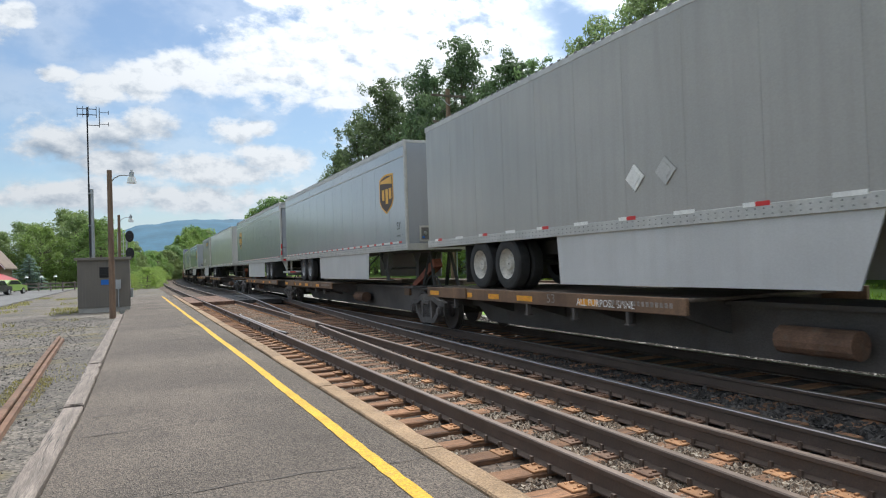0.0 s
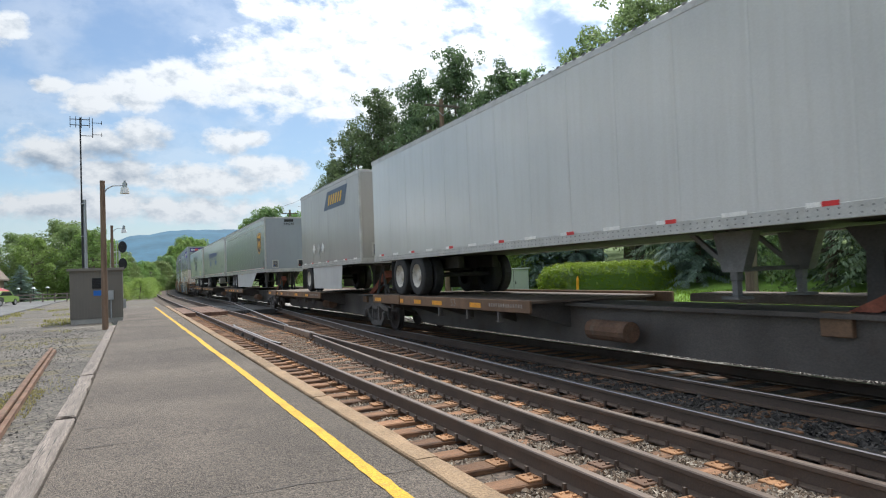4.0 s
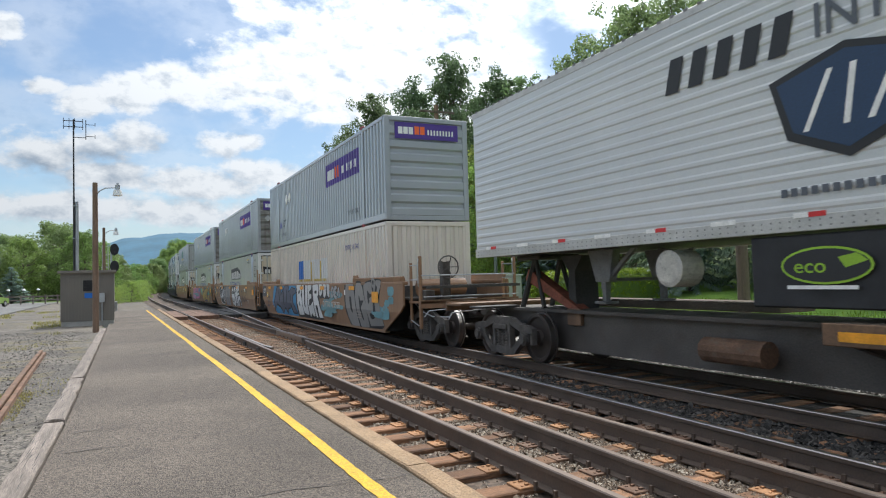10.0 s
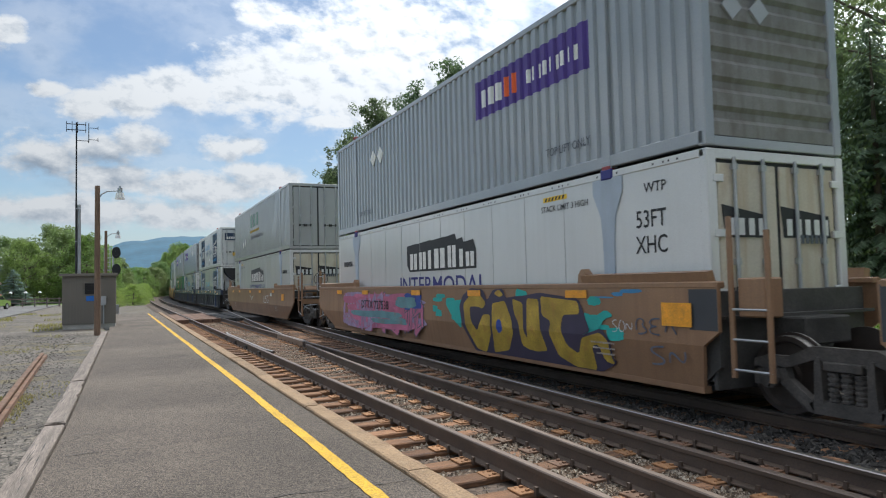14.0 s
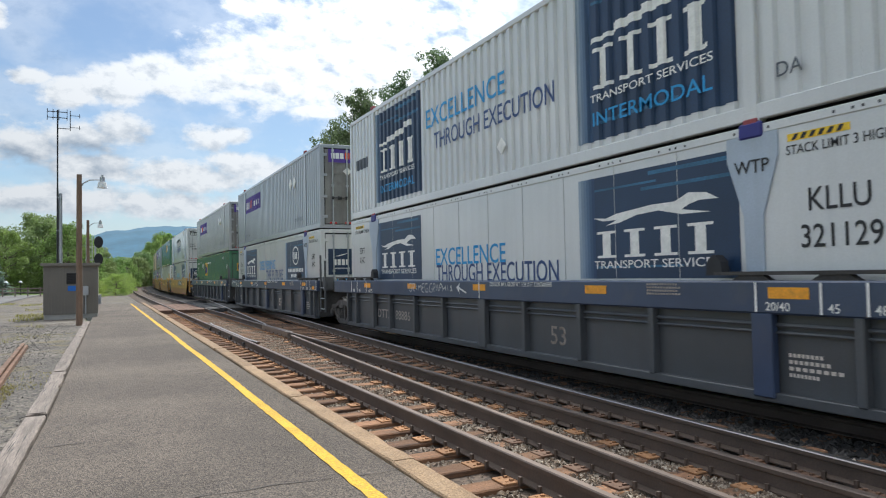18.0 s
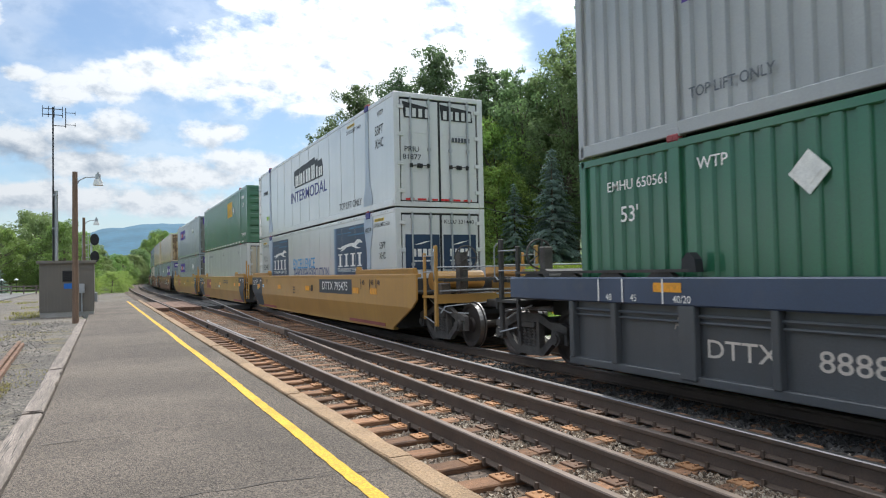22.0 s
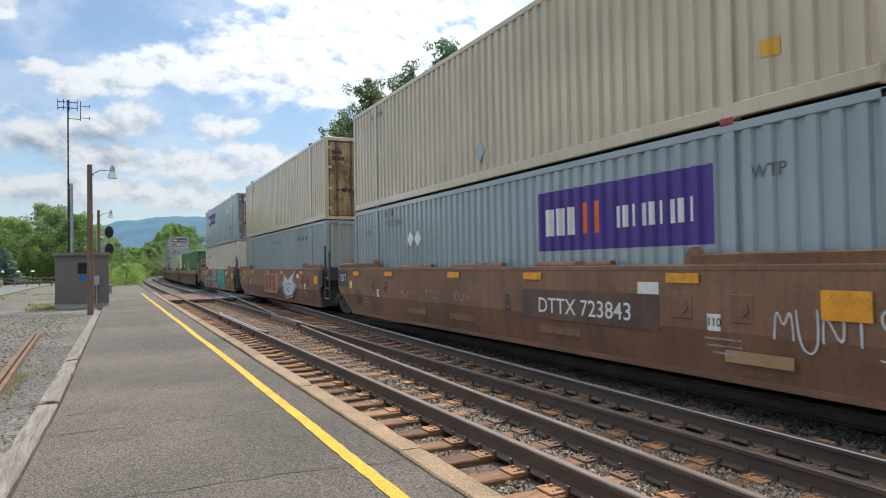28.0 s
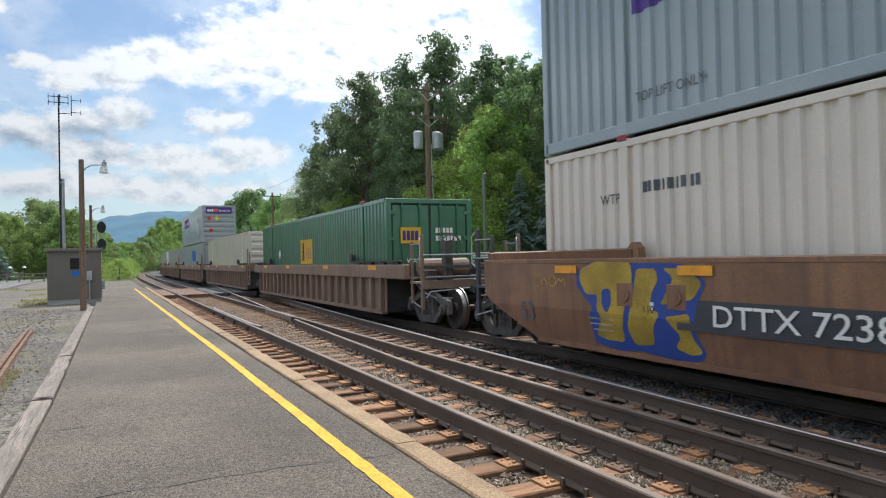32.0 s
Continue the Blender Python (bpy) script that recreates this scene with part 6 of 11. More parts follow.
def trailer(label, paint, length=16.15, nose_lead=True, axles=(12.0, 13.25), skirt=None, skirt_paint=None, rims=None, ribbed=False, doors=None, end_paint=None, tape="red", vents=True, bogie=True, mould=False, roll=False):
    root = thing("semi_trailer", label, "semi trailer", "trailers on the train")
    W, z0, z1, L = 1.295, 0.95, 3.92, length
    part("side_wall", Shape().box(-W, -W + 0.03, 0.05, L - 0.05, z0 + 0.14, z1 - 0.10), paint, root)
    part("side_wall", Shape().box(W - 0.03, W, 0.05, L - 0.05, z0 + 0.14, z1 - 0.10), paint, root)
    part("roof", Shape().box(-W, W, 0.02, L - 0.02, z1 - 0.03, z1), alu_rail, root)
    part("floor", Shape().box(-W + 0.03, W - 0.03, 0.06, L - 0.06, z0 + 0.02, z0 + 0.12), undercar, root)
    for a in (-1, 1):
        x = a * W
        part("bottom_rail", Shape().box(min(x + a * 0.008, x - a * 0.05), max(x + a * 0.008, x - a * 0.05), 0.0, L, z0, z0 + 0.17, 0.006), alu_rail, root)
        part("top_rail", Shape().box(min(x + a * 0.006, x - a * 0.05), max(x + a * 0.006, x - a * 0.05), 0.0, L, z1 - 0.11, z1 + 0.012, 0.012), alu_rail, root)
    if mould:   # pressed moulding under the roof line
        part("moulding", Shape().box(-W - 0.012, -W, 0.05, L - 0.05, z1 - 0.44, z1 - 0.40, 0.004), alu_rail, root)
        part("upper_moulding", Shape().box(-W - 0.007, -W, 0.05, L - 0.05, z1 - 0.145, z1 - 0.115, 0.002), alu_rail, root)
    if ribbed:
        s = Shape()
        for k in range(15):
            zz = z0 + 0.26 + k * 0.175
            s.prism([(-W - 0.008, zz - 0.02), (-W, zz - 0.045), (-W, zz + 0.045), (-W - 0.008, zz + 0.02)], "y", 0.12, L - 0.1)
        part("side_ribs", s, paint, root)
    else:
        s = Shape()
        y = 1.3
        while y < L - 0.6:
            s.box(-W - 0.003, -W, y - 0.02, y + 0.02, z0 + 0.17, z1 - 0.11)
            y += 1.22
        part("seam", s, paint, root)
    y, k = 0.35, 0
    zt = z0 + (0.20 if tape == "red" else 0.145)
    while y < L - 0.4:
        runs = [(0.0, 0.20, red_tape), (0.20, 0.72, dull_tape)] if tape == "red" else [(0.0, 0.20, red_tape if k % 2 else white_tape), (0.20, 0.38, white_tape)]
        for p, q, m in runs:
            q = min(q, L - 0.1 - y)
            part("reflector_strip", shared(("reflector_strip", round(q - p, 3)), lambda: Shape().box(-0.002, 0.002, 0.0, q - p, 0.0, 0.055), m), None, root, at=(-W - 0.012, y + p, zt))
        y += 0.72 if tape == "red" else 1.15
        k += 1
    rv = Shape()
    for zz in (z0 + 0.05, z0 + 0.115):
        for q in range(int(L / 0.12)):
            rv.box(-W - 0.0125, -W - 0.008, 0.06 + q * 0.12, 0.078 + q * 0.12, zz - 0.009, zz + 0.009)
    tagged(part("rivets", rv, gear_grey, root), kind="stuff")
    rc = Shape()
    for q in range(int(L / 0.24)):
        rc.box(-W - 0.012, -W + 0.01, 0.08 + q * 0.24, 0.15 + q * 0.24, z1 - 0.01, z1 + 0.024)
    tagged(part("roof_clip_strip", rc, gear_grey, root), kind="stuff")
    lead_paint = end_paint or paint
    if nose_lead:
        part("nose", Shape().box(-W + 0.02, W - 0.02, -0.005, 0.06, z0 + 0.02, z1 - 0.02, 0.02), lead_paint, root)
        for a in (-1, 1):
            part("nose_post", Shape().tube((a * (W - 0.035), 0.02, z0), (a * (W - 0.035), 0.02, z1), 0.05, 10), alu_rail, root)
        for x0, x1 in ((-W + 0.02, -0.004), (0.004, W - 0.02)):
            part("back_door", Shape().box(x0, x1, L - 0.05, L + 0.0, z0, z1 - 0.03, 0.01), paint, root)
        part("nose_sill", Shape().box(-W + 0.03, W - 0.03, -0.022, -0.004, z0 - 0.01, z0 + 0.17, 0.004), alu_rail, root)
        part("nose_header", Shape().box(-W + 0.03, W - 0.03, -0.018, -0.004, z1 - 0.07, z1 + 0.005, 0.004), alu_rail, root)
        for x in (-0.75, 0.62) if vents else ():   # recessed boxes for the air and power lines
            box = part("connection_box", Shape().box(x - 0.17, x + 0.17, -0.03, 0.0, z0 + 0.22, z0 + 0.27).box(x - 0.17, x + 0.17, -0.03, 0.0, z0 + 0.60, z0 + 0.65).box(x - 0.17, x - 0.12, -0.03, 0.0, z0 + 0.27, z0 + 0.60).box(x + 0.12, x + 0.17, -0.03, 0.0, z0 + 0.27, z0 + 0.60), alu_rail, root)
            part("recess", Shape().box(x - 0.12, x + 0.12, -0.010, -0.006, z0 + 0.27, z0 + 0.60), dark_metal if x > 0 else gear_grey, box)
            part("plug", Shape().tube((x, -0.006, z0 + 0.46), (x, -0.06, z0 + 0.44), 0.045, 10), rubber if x > 0 else galv, box)
            part("coupling", Shape().tube((x - 0.06, -0.006, z0 + 0.34), (x - 0.06, -0.05, z0 + 0.33), 0.03, 8), red_tape if x > 0 else sign_blue, box)
        gear_y = 3.47
    else:
        dp = doors or paint
        if roll:   # roller door in five flat sections, deep header and sill
            h = (z1 - 0.30 - z0 - 0.20) / 5
            for k in range(5):
                part("door_section", Shape().box(-W + 0.12, W - 0.12, 0.0, 0.03, z0 + 0.20 + k * h, z0 + 0.20 + (k + 1) * h - 0.012, 0.005), dp, root)
            part("door_header", Shape().box(-W + 0.09, W - 0.09, -0.015, 0.05, z1 - 0.30, z1 - 0.10, 0.008), alu_rail, root)
            part("door_sill", Shape().box(-W + 0.09, W - 0.09, -0.02, 0.05, z0 + 0.14, z0 + 0.20, 0.006), alu_rail, root)
            for a in (-1, 1):
                part("marker_lamp", Shape().box(a * (W - 0.045) - 0.03, a * (W - 0.045) + 0.03, -0.035, -0.02, z0 + 0.62, z0 + 0.86, 0.006), red_tape, root)
                part("marker_lamp", Shape().box(a * (W - 0.045) - 0.03, a * (W - 0.045) + 0.03, -0.035, -0.02, z0 + 0.30, z0 + 0.54, 0.006), red_tape, root)
                part("bumper_gusset", Shape().prism([(0.0, z0), (1.15, z0), (0.10, 0.42), (0.0, 0.42)], "x", a * 0.98 - 0.02, a * 0.98 + 0.02), alu_rail, root)
        for a in () if roll else (-1, 1):
            d = part("back_door", Shape().box(-0.585, 0.585, -0.02, 0.04, z0 + 0.14, z1 - 0.10, 0.012), dp, root, at=(a * 0.60, 0, 0))
            for x in (-0.1, 0.3):
                part("lock_rod", Shape().tube((0, 0, z0 + 0.12), (0, 0, z1 - 0.1), 0.018, 8).box(-0.04, 0.04, -0.02, 0.04, z0 + 0.9, z0 + 1.0).box(-0.04, 0.04, -0.02, 0.04, z1 - 0.3, z1 - 0.2), galv, d, at=(x * a, -0.045, 0))
            for z in (z0 + 0.4, z0 + 1.1, z0 + 1.8, z0 + 2.5):
                part("hinge", Shape().box(-0.10, 0.10, -0.045, 0.0, z - 0.04, z + 0.04, 0.008), galv, d, at=(a * 0.52, 0, 0))
        part("door_frame", Shape().box(-W, -W + 0.09, -0.02, 0.06, z0, z1, 0.01).box(W - 0.09, W, -0.02, 0.06, z0, z1, 0.01).box(-W + 0.09, W - 0.09, -0.02, 0.06, z1 - 0.10, z1).box(-W + 0.09, W - 0.09, -0.03, 0.06, z0, z0 + 0.14), alu_rail, root)
        for k in range(8):
            m = red_tape if k % 2 else white_tape
            for yy, zz in ((-0.034, z0 + 0.15), (-0.004, 0.36)):
                part("reflector_strip", shared("end_strip", lambda: Shape().box(0.0, 0.29, -0.002, 0.003, 0.0, 0.055), m), None, root, at=(-W + 0.15 + k * 0.30, yy, zz))
        part("bumper", Shape().box(-1.18, 1.18, 0.0, 0.10, 0.34, 0.44, 0.01).box(-0.8, -0.72, 0.02, 0.10, 0.44, 0.97).box(0.72, 0.8, 0.02, 0.10, 0.44, 0.97), alu_rail, root)
        for x in (-W + 0.18, W - 0.18):
            part("tail_lamp", Shape().box(x - 0.06, x + 0.06, -0.04, -0.03, z0 + 0.02, z0 + 0.10), red_tape, root)
        part("nose", Shape().box(-W + 0.02, W - 0.02, L - 0.06, L + 0.005, z0 + 0.02, z1 - 0.02, 0.02), paint, root)
        gear_y = L - 3.3
    if length > 12:
        d = 1 if gear_y < L / 2 else -1
        for a in (-1, 1):
            g = Shape()
            g.box(a * 0.62 - 0.06, a * 0.62 + 0.06, gear_y - 0.06, gear_y + 0.06, 0.30, z0 + 0.02, 0.01)
            g.box(a * 0.62 - 0.045, a * 0.62 + 0.045, gear_y - 0.045, gear_y + 0.045, 0.10, 0.32)
            leg = part("landing_leg", g, gear_grey, root)
            part("foot_plate", Shape().box(a * 0.62 - 0.14, a * 0.62 + 0.14, gear_y - 0.14, gear_y + 0.14, 0.06, 0.10), gear_grey, leg)
            part("leg_plate", Shape().prism([(gear_y - d * 0.36, z0), (gear_y + d * 0.30, z0), (gear_y + d * 0.17, 0.42), (gear_y - d * 0.17, 0.42)], "x", a * 0.62 - 0.075, a * 0.62 + 0.075), gear_grey, leg)
            part("leg_brace", Shape().prism([(gear_y + d * 0.68, z0), (gear_y + d * 0.78, z0), (gear_y + d * 0.14, 0.46), (gear_y + d * 0.16, 0.56)], "x", a * 0.62 - 0.03, a * 0.62 + 0.03), gear_grey, leg)
        part("leg_shaft", Shape().tube((-0.62, gear_y, 0.45), (0.62, gear_y, 0.45), 0.035, 6), gear_grey, root)
    if bogie:
        m = sum(axles) / len(axles)
        part("slider_frame", Shape().box(-0.55, -0.40, m - 1.6, m + 1.6, 0.66, z0, 0.01).box(0.40, 0.55, m - 1.6, m + 1.6, 0.66, z0, 0.01).box(-0.55, 0.55, m - 0.1, m + 0.1, 0.6, z0 - 0.05), undercar, root)
        for x in (-0.9, 0.9):
            part("mud_flap", Shape().box(x - 0.3, x + 0.3, m + (1.35 if nose_lead else -1.38), m + (1.38 if nose_lead else -1.35), 0.12, z0 - 0.02), rubber, root)
    for y in axles:
        ax = part("axle", shared("axle", lambda: Shape().tube((-0.9, 0, 0.505), (0.9, 0, 0.505), 0.06, 8), undercar), None, root, at=(0, y, 0))
        for a in (-1, 1):
            t = part("tyre", shared("tyre", tyre_shape, rubber), None, ax, at=(a * 1.26, 0, 0.505))
            r = part("rim", shared("rim", rim_shape, rims or rim_grey), None, ax, at=(a * 1.26, 0, 0.505))
            if a > 0:
                t.rotation_euler = r.rotation_euler = (0, 0, math.pi)
    if skirt:
        a, b, slope = skirt
        for xx in (-1.27, 1.24):
            part("side_skirt", Shape().prism([(a, z0), (b, z0), (b - 0.06, 0.13), (a + slope, 0.13)], "x", xx, xx + 0.02), skirt_paint or skirt_white, root)
        s = Shape()
        for yy in np.linspace(a + 0.8, b - 0.5, 5):
            s.tube((-1.25, float(yy), 0.3), (-0.6, float(yy), z0), 0.02, 5)
        part("skirt_brace", s, undercar, root)
    w = Wall(root, -W)
    w.root = root
    return w


# -- the make-up of the train: every thing with the place of its leading end --
def run(wall, s, length, height):
    RUNNERS.append((wall.root, s, length, height))
    return wall


DECK = 1.085
LOW, HIGH = 0.335, 3.30

graf_white, graf_black = mat("spray_white", (0.64, 0.64, 0.63), 0.6, vary=0.12, bump=0.0), mat("spray_black", (0.02, 0.02, 0.022), 0.6, vary=0.1, bump=0.0)
graf_silver, graf_blue = mat("spray_silver", (0.36, 0.37, 0.38), 0.5, vary=0.15, bump=0.0), mat("spray_blue", (0.05, 0.22, 0.42), 0.6, vary=0.2, bump=0.0)
graf_teal, graf_pink = mat("spray_teal", (0.03, 0.38, 0.34), 0.6, vary=0.15, bump=0.0), mat("spray_pink", (0.50, 0.14, 0.24), 0.6, vary=0.25, bump=0.0)
graf_gold, graf_royal = mat("spray_gold", (0.43, 0.29, 0.04), 0.6, vary=0.3, size=2.0, bump=0.0, spots=0.5, dirt=(0.36, 0.17, 0.045)), mat("spray_royal_blue", (0.03, 0.07, 0.32), 0.6, vary=0.15, bump=0.0)
spray_violet = mat("spray_dark_violet", (0.05, 0.04, 0.075), 0.6, vary=0.2, bump=0.0)
graf_slate = mat("spray_slate", (0.10, 0.11, 0.15), 0.6, vary=0.25, bump=0.0)
graf_yellow = mat("spray_yellow", (0.60, 0.44, 0.03), 0.6, vary=0.15, bump=0.0)
graf_grey = mat("spray_grey", (0.27, 0.255, 0.24), 0.6, vary=0.12, size=0.8, bump=0.0, streak=0.2, dirt=(0.2, 0.18, 0.16))
graf_aqua = mat("spray_aqua", (0.13, 0.27, 0.30), 0.6, vary=0.25, size=1.5, bump=0.0, spots=0.5, dirt=(0.25, 0.17, 0.11))
faded_red = mat("faded_red_paint", (0.30, 0.07, 0.06), 0.6, vary=0.2, bump=0.0)
faded_tan = mat("faded_tan_patch", (0.40, 0.24, 0.12), 0.6, vary=0.15, bump=0.0)
faded_gold = mat("faded_gold_paint", (0.50, 0.36, 0.10), 0.6, vary=0.2, bump=0.0, spots=0.6, dirt=(0.58, 0.55, 0.46))
navy_letters = mat("navy_letter_paint", (0.025, 0.06, 0.19), 0.45, vary=0.1, bump=0.0)
eco_green = mat("lime_letters", (0.30, 0.50, 0.03), 0.5, vary=0.1, bump=0.0)

# spine cars, platform by platform
for s, nose, deck_at, trucks, ends in (
        (-0.54, True, (7.3, 15.9), (-0.7, 16.94), ("in", "in")), (17.1, True, (7.3, 15.9), (16.87,), ("in", "in")), (34.75, False, (0.3, 11.0), (15.4,), ("in", "out")),
        (53.97, True, (7.3, 15.9), (-0.3, 16.88), ("out", "in")), (71.45, True, (4.6, 15.1), (16.3,), ("in", "in")), (88.2, True, (7.3, 15.9), (16.65,), ("in", "in")),
        (105.4, True, (7.3, 15.9), (16.8,), ("in", "in")), (123.0, False, (0.3, 8.4), (15.6,), ("in", "out"))):
    w = run(spine_car("dark spine car platform with an orange-brown rusty deck", deck_at, trucks, ends, nose), s, 16.15, 0.0)
    if s < 0:
        w.text("ALL PURPOSE SPINE", 9.0, 0.945, 0.11, white_tape)

# trailers
w = run(trailer("dirty grey box trailer with a white side skirt", dirty_grey, axles=(12.3, 13.45), skirt=(4.8, 10.5, 0.3), rims=rim_white, tape="mix"), -0.54, 16.15, DECK)
w.diamond(8.38, 1.70, 0.2, white_tape)
w.diamond(7.75, 1.72, 0.2, alu_rail)
w = run(trailer("grey parcel trailer with a brown and gold shield", steel_grey, axles=(11.5, 12.7), skirt=(3.4, 9.7, 0.1), mould=True), 17.1, 16.15, DECK)
w.shield(1.5, 2.60, 1.2, 1.15)
w.text("53'", 0.55, 1.62, 0.2, black_paint, 0.9)
w.bars(0.40, 0.72, 1.34, 1.38, 6, black_paint, name="number_bars")
w = run(trailer("grey parcel trailer, rear roller door first, brown and gold shield", steel_grey, nose_lead=False, axles=(3.0, 4.16), skirt=(5.0, 11.1, 0.1), mould=True, roll=True), 34.75, 16.15, DECK)
w.shield(14.4, 2.60, 1.2, 1.15)
w.text("53", 15.3, 1.35, 0.2, black_paint)
w = run(trailer("white box trailer with black marks down its nose", warm_white, axles=(13.0, 14.2), rims=rim_white, tape="none"), 53.97, 16.15, DECK)
words("\n".join("KYSB10126"), w.root, (-1.300, 0.34, 2.80), 0.105, black_paint, SIDE, 2.0)
w.text("53", 0.62, 1.42, 0.16, logo_brown)
part("nose_port", Shape().tube((0.75, -0.02, 3.35), (0.75, 0.02, 3.35), 0.14, 14), rusty, w.root)
w = run(trailer("short grey pup trailer with a dark and yellow sign", dirty_grey, length=8.05, axles=(7.05,), skirt=(2.2, 6.25, 0.2), rims=rim_white, tape="mix", bogie=True), 71.45, 8.05, DECK)
w.shape([(4.3, 3.0), (1.6, 3.0), (1.2, 3.65), (3.75, 3.65)], navy, 0.006, "sign_field")
w.bars(1.9, 3.7, 3.15, 3.5, 6, emp_yellow, up=0.012, slant=0.2)
for yy, m in ((5.9, white_tape), (5.15, alu_rail), (4.55, white_tape)):
    w.diamond(yy, 1.66, 0.2, m)
w = run(trailer("grey parcel trailer with gold shield and bent white skirt", steel_grey, axles=(11.5, 12.7), skirt=(3.0, 10.6, 2.0), end_paint=steel_grey, mould=True), 88.2, 16.15, DECK)
w.bars(8.07, 8.28, 1.97 - DECK, 2.06 - DECK, 1, orange_tape, up=0.03, gap=0, name="marker_lamp")
w.shield(1.75, 2.56, 1.2, 1.2)
w.text("53", 0.55, 1.42, 0.2, black_paint)
words("844245", w.root, (0.03, -0.012, 3.54), 0.13, black_paint, END)
part("marker_light_panel", Shape().box(-0.22, 0.28, -0.02, 0.0, 3.66, 3.80, 0.005), dark_metal, w.root)
w = run(trailer("white box trailer with slanted blue blocks and discs", off_white, axles=(11.6, 12.8), rims=rim_white), 105.4, 16.15, DECK)
fleet_blue = mat("faded_fleet_blue", (0.06, 0.09, 0.27), 0.5, vary=0.12, size=3, bump=0.0, spots=0.2, dirt=(0.14, 0.17, 0.32))
w.bars(7.9, 11.2, 2.62, 3.05, 8, fleet_blue, slant=0.22, name="emblem")
w.bars(5.0, 7.8, 2.66, 2.98, 13, fleet_blue, gap=0.4, name="emblem")
w.bars(5.0, 11.2, 2.48, 2.51, 1, fleet_blue, gap=0.0, name="emblem")
for yy, zz in ((9.8, 2.15), (10.5, 2.15), (5.75, 2.18), (6.4, 2.18)):
    w.shape([(yy + 0.27 * math.cos(k * math.tau / 24), zz + 0.27 * math.sin(k * math.tau / 24)) for k in range(24)], fleet_blue, 0.006, "emblem_disc")
w.text("ALLZ 531451", 1.95, 1.73, 0.2, grey_paint, 0.95)
w.text("53'", 8.2, 1.62, 0.22, grey_paint)
w.bars(13.4, 15.1, 1.50, 1.68, 15, grey_paint, gap=0.35, name="marking")
part("air_tank", Shape().turned([(-1.20, 0.20), (-1.18, 0.235), (-0.75, 0.235), (-0.73, 0.20)], (4.6, 0.60), 20), rim_white, w.root)
w = run(trailer("white ribbed trailer with dark shield and yellowed shut doors", off_white, nose_lead=False, axles=(2.15, 3.4), ribbed=True, doors=door_yellowed, rims=rim_white, tape="mix"), 123.0, 16.15, DECK)
w.bars(8.6, 10.6, 2.9, 3.35, 5, black_paint, up=0.02, slant=0.12, name="emblem")
w.text("INTERMODAL", 6.85, 3.12, 0.36, grey_paint, 0.98, up=0.022)
w.shape([(9.0, 2.62), (8.1, 2.84), (7.2, 2.62), (7.4, 1.95), (8.1, 1.66), (8.8, 1.95)], black_paint, 0.02, "shield_field")
w.shape([(8.9, 2.57), (8.1, 2.76), (7.3, 2.57), (7.48, 2.02), (8.1, 1.76), (8.72, 2.02)], navy, 0.024, "shield_field")
for a, b in ((8.6, 8.3), (8.15, 8.05), (7.9, 7.6)):
    w.shape([(a, 2.0), (a - 0.07, 2.0), (b - 0.07, 2.6), (b, 2.6)], white_tape, 0.028, "shield_stripe")
part("tool_box", Shape().box(-1.26, -0.7, 5.0, 9.4, 0.12, 0.92, 0.02), dark_metal, w.root)
w.shape([(8.45 + 0.52 * math.cos(k * math.tau / 24), 0.58 + 0.20 * math.sin(k * math.tau / 24)) for k in range(24)], eco_green, 0.004, "emblem_patch")
w.shape([(8.45 + 0.49 * math.cos(k * math.tau / 24), 0.58 + 0.175 * math.sin(k * math.tau / 24)) for k in range(24)], black_paint, 0.007, "emblem_patch")
w.shape([(8.22, 0.55), (7.98, 0.62), (8.10, 0.70), (8.3, 0.66)], eco_green, 0.010, "emblem_leaf")
w.text("eco", 8.62, 0.57, 0.15, eco_green, 1.2, up=0.010)
w.bars(8.1, 8.9, 0.33, 0.37, 1, white_tape, up=0.004, gap=0)
part("air_tank", Shape().turned([(-1.16, 0.20), (-1.14, 0.255), (-0.75, 0.255), (-0.73, 0.20)], (10.85, 0.60), 20), rim_white, w.root)
for yy in (6.25, 6.75):
    w.shape([(yy - 0.24, 0.55), (yy, 0.25), (yy + 0.24, 0.55), (yy, 0.85)], white_tape, 0.012, "emblem_diamond")
w.bars(2.75, 3.1, 1.25, 1.62, 1, yellow_tape, up=0.03, gap=0, name="warning_plate")
w.text("LIFT", 2.925, 1.52, 0.09, black_paint, 1.1, up=0.034)
w.text("HERE", 2.925, 1.40, 0.09, black_paint, 1.1, up=0.034)
w.bars(6.6, 8.9, 1.33, 1.42, 19, grey_paint, up=0.03, gap=0.35, name="marking")
part("end_sign", Shape().box(-0.85, 0.95, -0.05, -0.042, 3.0, 3.36), black_paint, w.root)
end_marks(w.root, 3.06, 3.28, -0.7, 0.85, 5, white_tape, -0.056)

# well cars
def stack(s, style, paint, label, ends, trucks, **kw):
    lead = 1.7 if ends[0] == "out" else 0.3
    tail = 1.7 if ends[1] == "out" else 1.0
    return run(well_car(label, style, paint, lead, tail, ends=ends, trucks=trucks, **kw), s, 16.15, 0.0)


OUT_IN, IN_IN, IN_OUT, OUT_OUT = (("out", "in"), (-2.0, 17.85)), (("in", "in"), (17.85,)), (("in", "out"), (18.0,)), (("out", "out"), (-2.0, 18.0))


worn_stencil = mat("worn_stencil", (0.36, 0.31, 0.27), 0.6, vary=0.3, size=6, bump=0.0)


